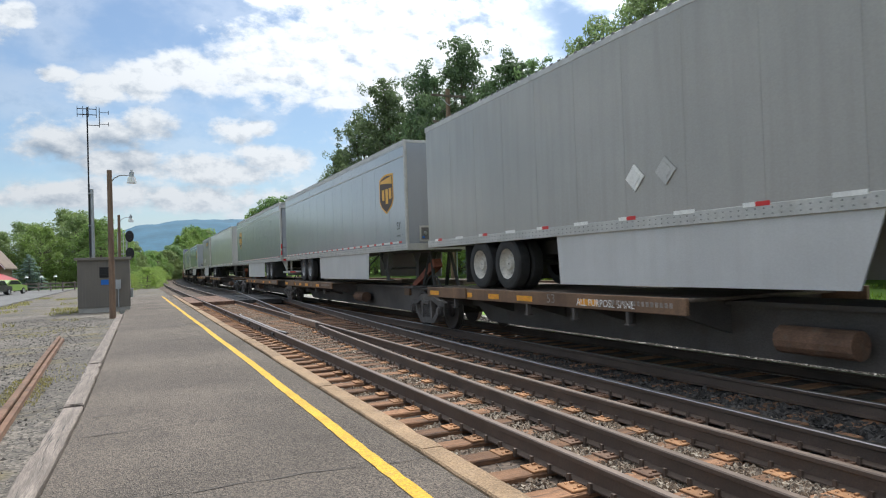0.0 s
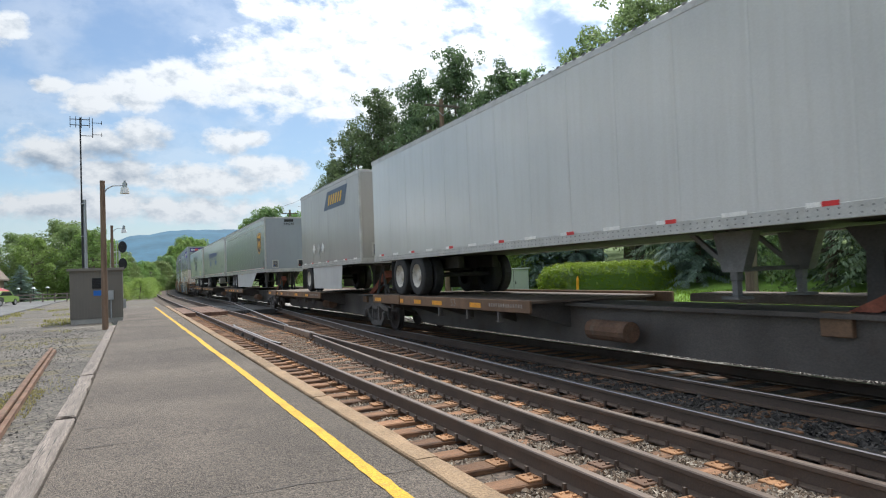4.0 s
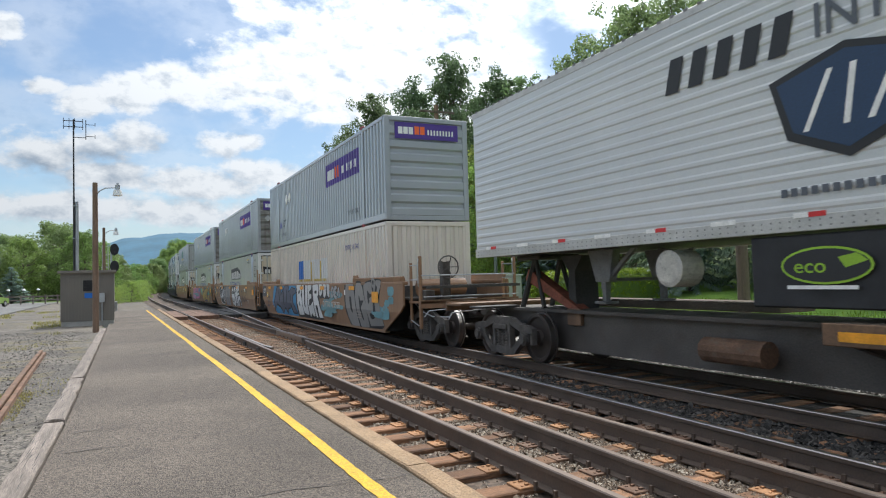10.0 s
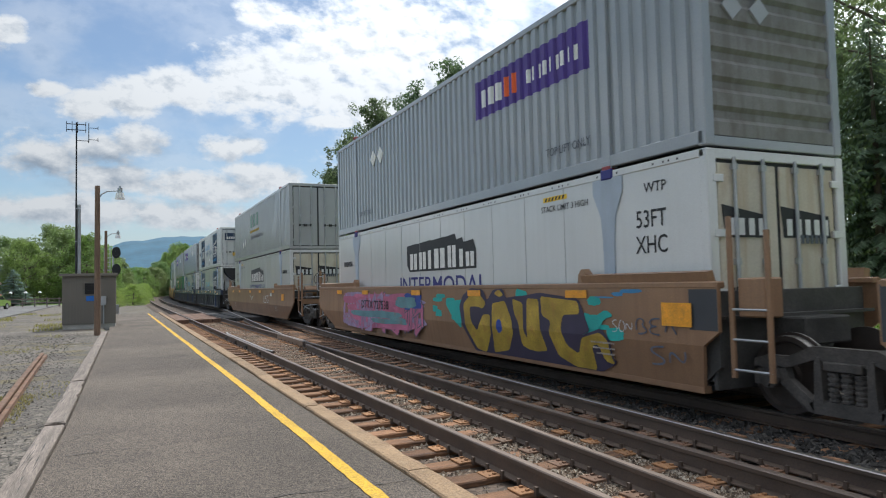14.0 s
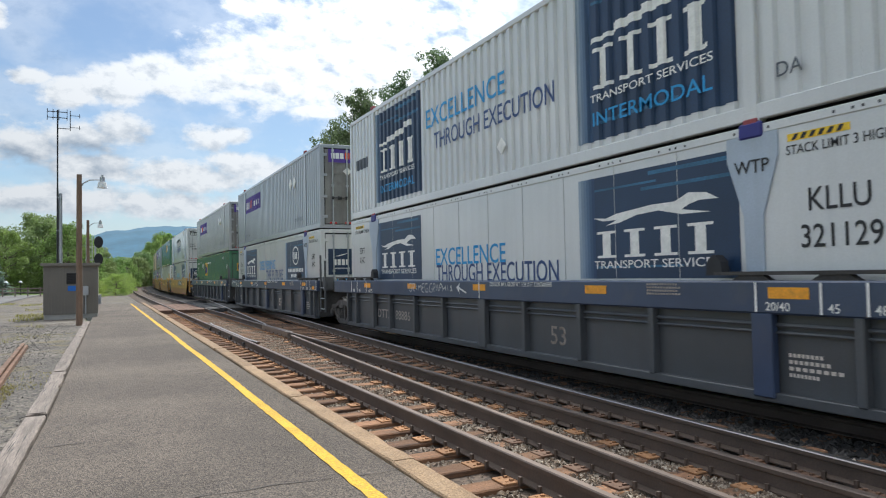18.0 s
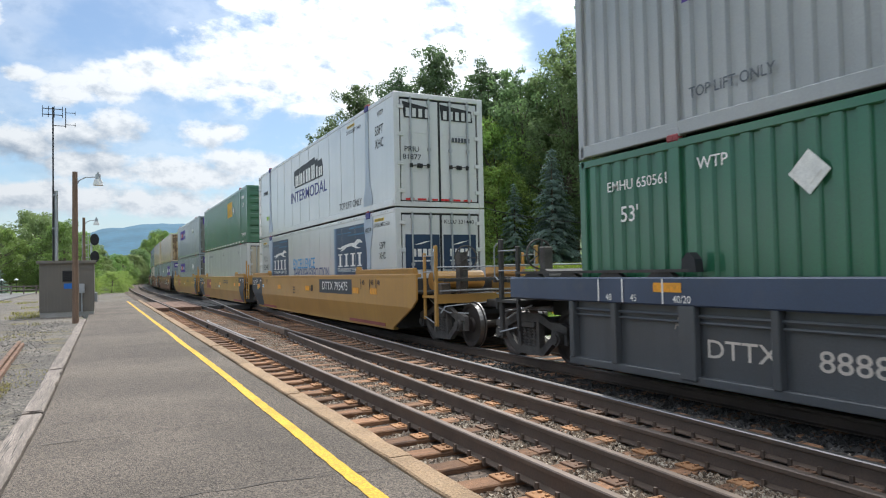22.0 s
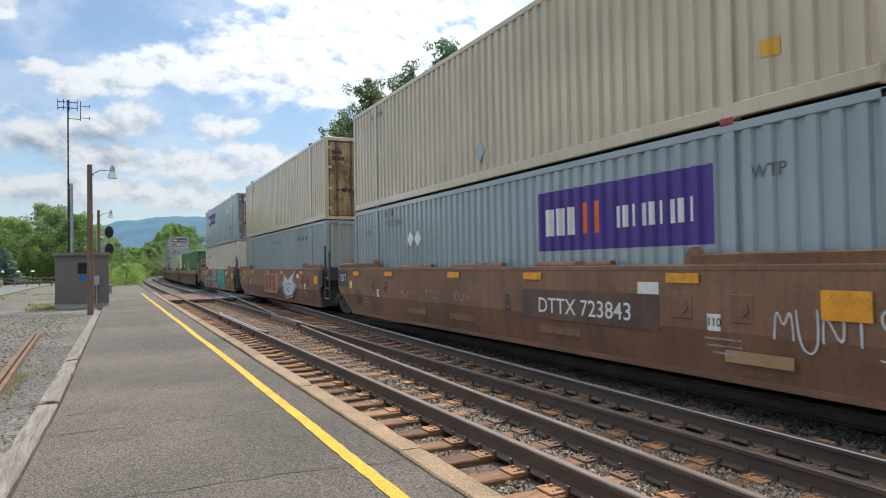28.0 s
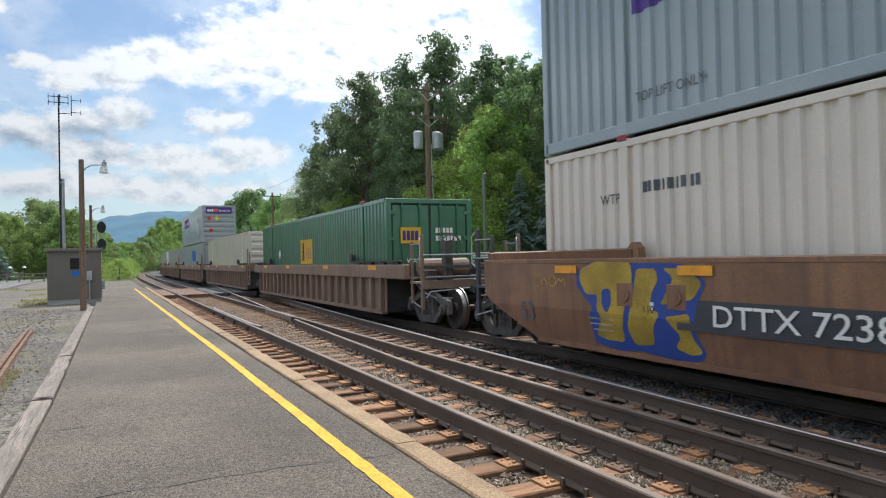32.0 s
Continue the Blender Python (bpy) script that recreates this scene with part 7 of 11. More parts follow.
def car_marks(w, light=worn_stencil, texts=True):
    """The usual stencils and reflectors of a well car's side."""
    for k, yy in enumerate((2.2, 5.6, 8.6, 12.4, 15.0)):
        w.bars(yy, yy + 0.55, 1.36, 1.48, 1, orange_tape, up=0.026, gap=0, name="reflector")
    w.bars(0.1, 0.62, 1.02, 1.32, 1, orange_tape, up=0.026, gap=0, name="reflector")
    for yy in (1.6, 14.2):
        w.bars(yy, yy + 0.5, 0.62, 0.645, 13, light, gap=0.25)
        w.bars(yy, yy + 0.55, 0.70, 0.725, 15, light, gap=0.25)
        w.bars(yy, yy + 0.42, 0.54, 0.565, 10, light, gap=0.25)
    w.bars(2.9, 3.3, 1.2, 1.36, 1, white_tape, up=0.006, gap=0, name="notice")


w = stack(144.35, "smooth", car_tan, "tan-brown well car covered in silver and black graffiti", *OUT_IN)
car_marks(w)
w.smear(-1.1, 1.0, 0.4, 1.5, graf_aqua, 71, 12)
w.smear(3.2, 6.2, 0.35, 1.35, graf_aqua, 72, 14)
w.paint(graf_black, 0.0050, (3.25, 1.56), (2.34, 1.55), (2.23, 1.36), (2.17, 1.55), (1.97, 1.64), (1.65, 1.62), (1.46, 1.53), (1.03, 1.63), (0.71, 1.65), (0.7, 1.71), (0.52, 1.71), (0.37, 1.69), (-0.12, 1.65), (-0.13, 1.53), (0.06, 1.23), (0.07, 1.04), (-0.15, 0.38), (0.14, 0.29), (1.15, 0.27), (2.03, 0.27), (2.91, 0.28), (3.19, 0.67), (3.31, 1.13))
w.paint(graf_grey, 0.0080, (3.08, 1.55), (2.37, 1.55), (2.24, 1.16), (2.13, 0.79), (2.01, 0.27), (2.75, 0.27), (2.98, 0.48), (3.15, 0.97), (3.2, 1.31))
w.paint(graf_black, 0.0110, (2.74, 1.19), (2.57, 1.14), (2.46, 0.7), (2.56, 0.66), (2.68, 0.83), (2.75, 1.03))
w.paint(graf_grey, 0.0080, (2.13, 1.51), (1.97, 1.58), (1.66, 1.57), (1.49, 1.46), (1.38, 1.22), (1.16, 0.88), (1.12, 0.28), (1.87, 0.27), (2, 0.53), (2.09, 0.86), (2.2, 1.2))
w.paint(graf_black, 0.0110, (1.8, 1.23), (1.69, 1.05), (1.36, 1.07), (1.65, 0.85), (1.5, 0.46), (1.64, 0.52), (1.77, 0.88), (1.84, 1.14))
w.paint(graf_grey, 0.0080, (1.39, 1.51), (1.04, 1.59), (0.71, 1.6), (0.62, 1.34), (0.39, 1.18), (0.06, 1.13), (0.04, 0.95), (-0.12, 0.39), (1, 0.33), (1.11, 0.64), (1.21, 0.98), (1.35, 1.26))
w.paint(graf_black, 0.0110, (1.05, 1.37), (0.79, 1.24), (0.57, 1.29), (0.55, 1.21), (0.89, 1.14), (0.83, 1.04), (0.96, 0.95), (1.04, 1.16))
w.paint(graf_black, 0.0110, (0.93, 0.69), (0.56, 0.77), (0.61, 1.19), (0.48, 1.13), (0.37, 0.79), (0.38, 0.68), (0.58, 0.56), (0.83, 0.53), (0.9, 0.59))
w.paint(graf_grey, 0.0110, (0.66, 1.71), (0.52, 1.71), (0.37, 1.66), (0.32, 1.47), (0.43, 1.28), (0.55, 1.24), (0.48, 1.41), (0.66, 1.47))
w.paint(graf_black, 0.0140, (0.57, 1.63), (0.49, 1.65), (0.45, 1.55), (0.53, 1.5), (0.57, 1.55))
w.paint(graf_grey, 0.0110, (0.32, 1.65), (-0.11, 1.63), (-0.1, 1.53), (0.06, 1.26), (0.24, 1.22), (0.19, 1.47), (0.31, 1.5))
w.paint(graf_black, 0.0050, (9.87, 1.55), (6.36, 1.58), (6.34, 1.13), (6.07, 0.27), (6.75, 0.27), (7.85, 0.27), (9.79, 0.27), (9.89, 0.91), (9.97, 1.35))
w.paint(graf_white, 0.0080, (9.8, 1.53), (9.02, 1.53), (8.99, 1.26), (9.12, 1.12), (8.97, 1.03), (8.82, 0.37), (9.63, 0.35), (9.73, 1.08))
w.paint(graf_black, 0.0110, (9.48, 1.3), (9.23, 1.33), (9.28, 1.2), (9.49, 1.17))
w.paint(graf_aqua, 0.0110, (9.45, 0.9), (9.25, 0.88), (9.24, 0.7), (9.45, 0.71))
w.paint(graf_white, 0.0080, (8.92, 1.53), (8.6, 1.54), (8.55, 1.12), (8.56, 0.67), (8.41, 0.68), (8.38, 1.22), (8.35, 1.52), (8.07, 1.52), (8.04, 0.4), (8.48, 0.41), (8.83, 0.52), (8.88, 1.11))
w.paint(graf_white, 0.0080, (8.02, 1.52), (7.42, 1.53), (7.43, 1.37), (7.76, 1.3), (7.77, 1.19), (7.44, 1.2), (7.45, 1.04), (7.78, 0.98), (7.81, 0.73), (7.49, 0.8), (7.2, 0.95), (7.16, 0.37), (7.41, 0.36), (7.56, 0.5), (7.84, 0.31), (7.92, 0.53), (7.98, 1.04))
w.paint(graf_white, 0.0080, (7.25, 1.53), (6.48, 1.55), (6.41, 1.42), (6.46, 1.16), (6.6, 1.12), (6.4, 0.91), (6.08, 0.35), (6.59, 0.34), (6.62, 0.78), (6.87, 0.8), (6.79, 0.31), (7.04, 0.38), (7.12, 0.87), (7.22, 1.25))
w.paint(graf_black, 0.0110, (6.99, 1.31), (6.66, 1.34), (6.67, 1.22), (6.97, 1.21))
w.paint(graf_black, 0.0056, (6.41, 1.57), (4.98, 1.56), (5.01, 1.03), (5.29, 1.04), (5.8, 1.06), (6.26, 1.04), (6.38, 1.26))
w.paint(graf_white, 0.0090, (6.36, 1.55), (5.93, 1.55), (5.88, 1.39), (5.93, 1.24), (6.12, 1.13), (6.28, 1.14), (6.34, 1.38))
w.paint(graf_black, 0.0120, (6.19, 1.46), (6.06, 1.44), (6.05, 1.31), (6.18, 1.29))
w.paint(graf_white, 0.0090, (5.82, 1.55), (5.43, 1.55), (5.46, 1.37), (5.4, 1.22), (5.57, 1.09), (5.74, 1.09))
w.paint(graf_black, 0.0120, (5.7, 1.44), (5.59, 1.44), (5.59, 1.37), (5.7, 1.37))
w.paint(graf_white, 0.0090, (5.35, 1.55), (4.98, 1.54), (5.01, 1.1), (5.13, 1.11), (5.17, 1.23), (5.25, 1.12))
w.paint(graf_blue, 0.0040, (14.31, 1.54), (9.96, 1.55), (9.91, 0.63), (9.79, 0.28), (10.76, 0.27), (14.05, 0.27), (14.76, 0.68))
w.paint(graf_black, 0.0065, (14.41, 0.31), (14.33, 0.78), (13.67, 1.51), (12.62, 1.53), (12.78, 1.19), (11.99, 1.53), (11.23, 1.53), (11.24, 1.27), (10.66, 1.47), (9.99, 1.38), (9.98, 1.2), (10.48, 1.08), (10.44, 0.82), (9.85, 0.35), (10.68, 0.35), (11.01, 0.66), (11.11, 0.53), (11.55, 0.51), (11.63, 0.27), (12.09, 0.53), (12.62, 0.27), (13.09, 0.53), (13.78, 0.64))
w.paint(graf_slate, 0.0090, (14.25, 0.4), (14.18, 0.78), (13.56, 1.46), (12.74, 1.5), (12.91, 1.05), (11.93, 1.5), (11.32, 1.49), (11.34, 1.21), (10.66, 1.43), (10.07, 1.35), (10.03, 1.25), (10.58, 1.11), (10.54, 0.82), (9.98, 0.41), (10.59, 0.41), (10.91, 0.8), (11.09, 0.59), (11.61, 0.58), (11.66, 0.38), (12.03, 0.62), (12.6, 0.31), (12.98, 0.62), (13.71, 0.73))
w.paint(graf_black, 0.0120, (13.34, 1.32), (13.19, 1.32), (13.01, 0.8), (13.14, 0.79))
w.paint(graf_black, 0.0120, (12.4, 1.33), (12.26, 1.33), (12.15, 0.67), (12.28, 0.66))
w.paint(graf_black, 0.0120, (11.69, 1.34), (11.57, 1.34), (11.67, 0.79), (11.79, 0.79))
w.paint(graf_black, 0.0120, (11, 1.16), (10.89, 1.16), (10.81, 0.86), (10.91, 0.86))
w.tag(3.7, 4.8, 1.05, 1.5, graf_silver, graf_black, 15, letters="OEA")
w.text("DTTX 727538", 4.8, 0.86, 0.19, box_cream, 1.25, up=0.02)
w.text("53", 15.55, 0.76, 0.52, car_charcoal, 0.9)
w = stack(163.95, "smooth", car_tan, "tan-brown well car with large white and black graffiti", *IN_IN)
car_marks(w)
w.paint(graf_black, 0.0050, (8.19, 1.39), (7.82, 1.54), (5.23, 1.55), (5.14, 1.49), (5.1, 1.03), (4.75, 0.96), (4.55, 0.58), (4.61, 0.27), (4.84, 0.27), (4.91, 0.46), (5.07, 0.6), (5.29, 0.46), (5.41, 0.27), (5.73, 0.31), (5.92, 0.28), (6.57, 0.27), (7.07, 0.27), (7.84, 0.27), (8.17, 0.7), (8.32, 1.09))
w.paint(graf_white, 0.0080, (8.08, 1.29), (7.82, 1.44), (7.62, 1.37), (7.53, 1.12), (7.7, 1.14), (7.72, 1.3), (7.87, 1.25), (7.95, 1.01), (7.85, 0.68), (7.8, 0.44), (7.64, 0.55), (7.7, 0.71), (7.89, 0.8), (7.91, 1.01), (7.18, 1.04), (7.13, 0.82), (7.3, 0.63), (7.48, 0.38), (7.74, 0.27), (8, 0.47), (8.14, 0.85))
w.paint(graf_white, 0.0080, (7.1, 1.45), (6.86, 1.49), (6.67, 1.36), (6.6, 1.07), (6.68, 0.64), (7.07, 0.27), (7.34, 0.31), (7.15, 0.69), (6.98, 0.88), (6.89, 1.06), (6.93, 1.27), (7.08, 1.23), (7.15, 1.09), (7.31, 1.11), (7.26, 1.31))
w.paint(graf_white, 0.0080, (6.42, 1.53), (6.07, 1.53), (5.96, 1.33), (6.04, 1.14), (5.95, 1.08), (5.98, 0.94), (6.1, 0.9), (5.86, 0.35), (6.01, 0.29), (6.26, 0.64), (6.43, 0.27), (6.61, 0.31), (6.4, 0.83), (6.55, 0.95), (6.46, 1.28))
w.paint(graf_black, 0.0110, (6.33, 1.29), (6.15, 1.27), (6.18, 1.17), (6.34, 1.14))
w.paint(graf_white, 0.0080, (5.86, 1.45), (5.79, 1.53), (5.25, 1.55), (5.25, 1.24), (5.74, 1.15), (5.72, 1.09), (5.2, 1.14), (5.16, 1.01), (5.68, 0.96), (5.66, 0.74), (5.31, 0.9), (5, 0.94), (4.76, 0.79), (4.67, 0.5), (4.72, 0.27), (4.79, 0.48), (4.91, 0.69), (5.17, 0.71), (5.4, 0.54), (5.51, 0.27), (5.71, 0.47), (5.78, 0.76), (5.86, 1.1))
w.paint(graf_slate, 0.0050, (11.22, 1.43), (10.46, 1.52), (8.82, 1.52), (8.89, 0.96), (8.99, 0.27), (9.44, 0.27), (10.23, 0.27), (10.89, 0.27), (11.13, 0.61), (11.43, 1.04))
w.paint(graf_grey, 0.0080, (11.11, 1.3), (10.51, 1.49), (10.35, 1.46), (10.26, 0.31), (10.66, 0.27), (10.66, 0.7), (10.82, 0.75), (10.86, 0.27), (11.07, 0.61))
w.paint(graf_grey, 0.0080, (10.26, 1.49), (9.98, 1.5), (9.96, 0.91), (9.9, 0.52), (9.68, 0.93), (9.75, 1.49), (9.56, 1.49), (9.53, 0.77), (9.86, 0.3), (10.19, 0.32))
w.paint(graf_grey, 0.0090, (9.65, 1.46), (8.95, 1.51), (8.93, 0.92), (9.2, 0.88), (9.07, 0.31), (9.53, 0.28), (9.52, 0.99))
w.paint(graf_white, 0.0050, (14.24, 1.4), (13.7, 1.53), (11.34, 1.54), (11.5, 1.17), (11.4, 0.72), (11.65, 0.27), (12.76, 0.27), (13.53, 0.41), (13.92, 0.88))
w.paint(graf_black, 0.0080, (14.11, 1.35), (13.65, 1.49), (11.43, 1.52), (11.58, 1.16), (11.49, 0.71), (11.71, 0.29), (12.71, 0.31), (13.41, 0.46), (13.8, 0.89))
w.paint(graf_white, 0.0110, (13.52, 1.27), (12.93, 1.4), (13.03, 1.32), (13.36, 1.21), (13.15, 0.84), (12.97, 0.78), (12.92, 0.99), (13.14, 1), (12.73, 1.07), (12.84, 0.71), (13.13, 0.61), (13.35, 0.79))
w.paint(graf_white, 0.0110, (12.72, 0.79), (12.36, 1.35), (12.19, 1.37), (12.13, 0.47), (12.25, 0.47), (12.28, 0.77), (12.52, 0.76), (12.65, 0.64))
w.paint(graf_white, 0.0110, (11.64, 1.42), (11.59, 1.36), (11.86, 1.24), (11.64, 0.9), (11.78, 0.57), (12.16, 0.39), (12.2, 0.44), (11.86, 0.63), (11.8, 0.83), (12.06, 1.19))
w.scrawl(2.2, 4.4, 0.5, 1.4, graf_black, 10)
w.text("53", 15.5, 0.75, 0.42, car_charcoal, 0.9)
w.scrawl(14.6, 15.6, 1.1, 1.3, graf_blue, 84)
w = stack(183.3, "smooth", car_tan, "tan-brown well car with gold and pink graffiti", *IN_OUT)
car_marks(w)
graf_lilac = mat("spray_lilac", (0.33, 0.25, 0.40), 0.6, vary=0.3, size=2.5, bump=0.0, spots=0.5, dirt=(0.36, 0.14, 0.22))
w.smear(8.0, 15.2, 0.32, 1.50, graf_lilac, 75, 26)
w.smear(8.2, 15.0, 0.35, 1.48, graf_pink, 76, 30, 0.007)
w.smear(8.2, 10.6, 0.9, 1.48, graf_royal, 77, 7, 0.012)
w.smear(8.6, 15.0, 0.4, 1.4, graf_aqua, 79, 5, 0.0148)
w.wild(8.4, 11.2, 0.32, 1.46, graf_pink, graf_slate, 12, 12, 0.07)
w.wild(11.2, 14.8, 0.32, 1.46, graf_lilac, graf_pink, 17, 16, 0.07)
w.smear(6.6, 8.0, 0.75, 1.5, graf_teal, 78, 6)
w.smear(1.2, 2.9, 0.7, 1.42, graf_teal, 82, 7)
w.paint(spray_violet, 0.0165, (6.4, 1.37), (6.01, 1.53), (5.5, 1.49), (5.35, 1.28), (5.1, 1.49), (4.73, 1.51), (4.63, 1.34), (4.33, 1.37), (3.95, 1.39), (3.51, 1.44), (2.42, 1.35), (2.33, 1.2), (2.16, 0.86), (2.37, 0.79), (1.89, 0.92), (1.72, 0.79), (1.69, 0.52), (1.61, 0.43), (1.99, 0.27), (2.64, 0.27), (3.21, 0.27), (3.86, 0.27), (4.55, 0.27), (5.52, 0.27), (6.02, 0.27), (6.44, 0.74), (6.56, 1.14))
w.paint(graf_gold, 0.0195, (6.36, 1.2), (5.97, 1.43), (5.59, 1.38), (5.39, 1.23), (5.52, 1.12), (5.77, 1.16), (6.08, 1.15), (6.05, 0.88), (5.82, 0.67), (5.52, 1.01), (5.24, 1.02), (5.25, 0.66), (5.55, 0.27), (5.92, 0.31), (6.3, 0.75))
w.paint(graf_gold, 0.0195, (5.15, 1.23), (4.67, 1.29), (4.45, 0.96), (4.41, 0.73), (4.66, 0.38), (5.23, 0.29), (5.19, 0.67))
w.paint(graf_royal, 0.0225, (4.98, 0.93), (4.83, 0.94), (4.78, 0.75), (4.95, 0.66), (5.03, 0.78))
w.paint(graf_gold, 0.0195, (5.07, 1.42), (4.88, 1.5), (4.7, 1.39), (4.88, 1.35))
w.paint(graf_gold, 0.0195, (4.4, 1.33), (4.05, 1.26), (4.05, 0.75), (3.95, 0.63), (3.91, 1.34), (3.54, 1.33), (3.52, 0.84), (3.38, 0.47), (3.71, 0.43), (3.97, 0.45), (4.17, 0.51), (4.19, 0.88), (4.34, 1.06))
w.paint(graf_gold, 0.0195, (3.48, 1.38), (2.43, 1.31), (2.4, 1.11), (2.84, 1.09), (2.92, 0.86), (2.8, 0.61), (2.51, 0.49), (2.38, 0.75), (1.93, 0.86), (1.76, 0.76), (1.73, 0.52), (1.66, 0.4), (1.88, 0.44), (1.99, 0.68), (2.15, 0.64), (2.1, 0.28), (2.64, 0.28), (3.08, 0.42), (3.26, 0.77), (3.19, 0.97), (3.45, 1.06))
w.paint(graf_teal, 0.0140, (2.31, 1.15), (2.03, 1.09), (1.77, 1.2), (1.6, 1.11), (1.81, 1.06), (1.97, 0.88), (2.24, 0.93))
w.paint(graf_teal, 0.0140, (4.26, 1.51), (3.88, 1.45), (3.95, 1.3), (4.3, 1.34))
w.paint(graf_teal, 0.0140, (7.01, 1.25), (6.4, 1.29), (6.51, 0.68), (6.82, 0.84), (7.23, 1.18))
w.scrawl(0.35, 1.15, 0.85, 1.15, graf_slate, 14, "BEA")
w.scrawl(0.2, 0.9, 0.45, 0.8, graf_slate, 18, "SN")
w.scrawl(1.2, 1.65, 0.85, 1.1, graf_white, 19, "SON")
w.smear(0.9, 2.2, 1.30, 1.52, graf_blue, 86, 4)
w.text("DTTX 727538", 11.9, 1.07, 0.22, graf_black, 1.2, up=0.024)
w = stack(207.0, "smooth", car_tan, "faded orange-brown single well car", *OUT_OUT)
car_marks(w)
w.text("FEC 703", 13.6, 1.19, 0.30, mat("faded_stencil_brown", (0.19, 0.105, 0.06), 0.65), 1.3)
w.scrawl(3.6, 5.0, 0.8, 1.3, graf_white, 15)
w.scrawl(8.0, 9.0, 0.9, 1.3, graf_white, 16)
for k, (s, set_) in enumerate(((230.57, OUT_IN), (250.0, IN_IN), (269.35, IN_OUT))):
    w = stack(s, "ribs", car_grey, "grey ribbed well car with a blue top sill", *set_, sill_paint=car_blue, end_paint=undercar)
    for yy in (1.13, 4.25, 7.70, 10.9, 13.9):
        w.bars(yy, yy + 0.48, 1.31, 1.43, 1, orange_tape, up=0.006, gap=0, name="reflector")
    w.bars(-0.01, 0.27, 1.19, 1.31, 1, orange_tape, up=0.006, gap=0, name="reflector")
    for yy, body in ((-0.12, "53"), (0.41, "48"), (0.87, "45"), (1.50, "20/40"), (13.9, "40/20"), (14.75, "45"), (15.25, "48")):
        w.text(body, yy, 1.22, 0.09, white_tape)
    for yy in (-0.27, 0.52, 0.99, 1.75, 7.92, 14.2, 14.95, 15.45):
        w.bars(yy, yy + 0.03, 1.16, 1.48, 1, white_tape, gap=0, name="gauge_line")
    w.text("52,900 LBS. MAX. GROSS WT. FOR 20 FT CONTAINERS", 6.55, 1.43, 0.072, white_tape, 0.78)
    for q in range(4):
        w.bars(2.84 + 0.05 * (q % 2), 3.44, 1.32 + q * 0.04, 1.345 + q * 0.04, 12, worn_stencil, gap=0.3)
    w2 = Wall(w.root, -CAR_W + 0.128)
    if k != 1:
        for body, yy in ((("DTTX", 13.2), ("88886", 12.0)) if k == 0 else (("DTTX", 13.16), ("88888", 11.75))):
            w2.text(body, yy, 0.63, 0.215, worn_stencil if k == 0 else box_cream, 1.2)
    w2.text("53", 5.60, 0.60, 0.29, faded_stencil if k == 0 else box_cream, 1.1)
    if k == 2:
        w2.text("L201-2", 4.53, 0.52, 0.09, box_cream)
        w2.text("H", 3.73, 0.52, 0.09, box_cream)
        for q in range(2):
            w2.bars(3.58, 3.88, 0.62 + q * 0.06, 0.65 + q * 0.06, 6, box_cream, gap=0.3)
        ring = Shape()
        for q in range(24):
            (c0, s0), (c1, s1) = [(math.cos(b), math.sin(b)) for b in (q * math.tau / 24, (q + 1) * math.tau / 24)]
            ring.quad(*[(w2.x - 0.007, 3.73 + r * c, 0.61 + r * z) for r, c, z in ((0.185, c0, s0), (0.168, c0, s0), (0.168, c1, s1), (0.185, c1, s1))])
        part("ring_mark", ring, box_cream, w.root)
        for q, ln in enumerate((0.7, 0.5, 0.3, 0.78)):
            w2.bars(10.5 - ln, 10.5, 0.50 + q * 0.13, 0.545 + q * 0.13, 8, worn_stencil, gap=0.35)
    w2.text("B" if k == 0 else "A" if k == 2 else "C", 14.08, 0.91, 0.16, worn_stencil)
    if k == 1:
        w2.text("125-T", 14.7, 0.60, 0.18, box_cream, 0.8)
    for q, ln in enumerate((0.35, 0.62, 0.48, 0.40)):
        w2.bars(1.48 - ln, 1.48, 0.48 + q * 0.07, 0.52 + q * 0.07, 8, box_cream, gap=0.3)
    for yy, tint in ((1.72, car_blue), (7.9, car_blue if k == 1 else car_grey), (13.85, car_grey)):   # broad posts under the sill
        part("post", shared(("sill_post", tint.name), lambda: Shape().box(-0.055, 0.055, -0.13, 0.13, 0.24, 1.15, 0.012), tint), None, w.root, at=(-CAR_W + 0.058, yy, 0))
    if k == 1:
        w.scrawl(9.52, 11.1, 1.20, 1.48, graf_white, 21, "GRIMEG")
        w.scrawl(15.68, 16.74, 1.30, 1.49, graf_white, 22, "GRAPHIX")
    elif k == 0:
        w.scrawl(10.2, 11.28, 1.20, 1.48, graf_white, 20, "GRIMEG")
        w.scrawl(9.0, 10.15, 1.20, 1.48, graf_white, 23, "GRAPHIX")
        w.shape([(8.88, 1.36), (8.72, 1.45), (8.76, 1.37), (8.44, 1.27), (8.45, 1.24), (8.76, 1.33), (8.74, 1.24)], graf_white, 0.006, "sprayed_arrow")
    else:
        w.scrawl(9.64, 11.26, 1.20, 1.48, graf_white, 22, "GRAPHIX")
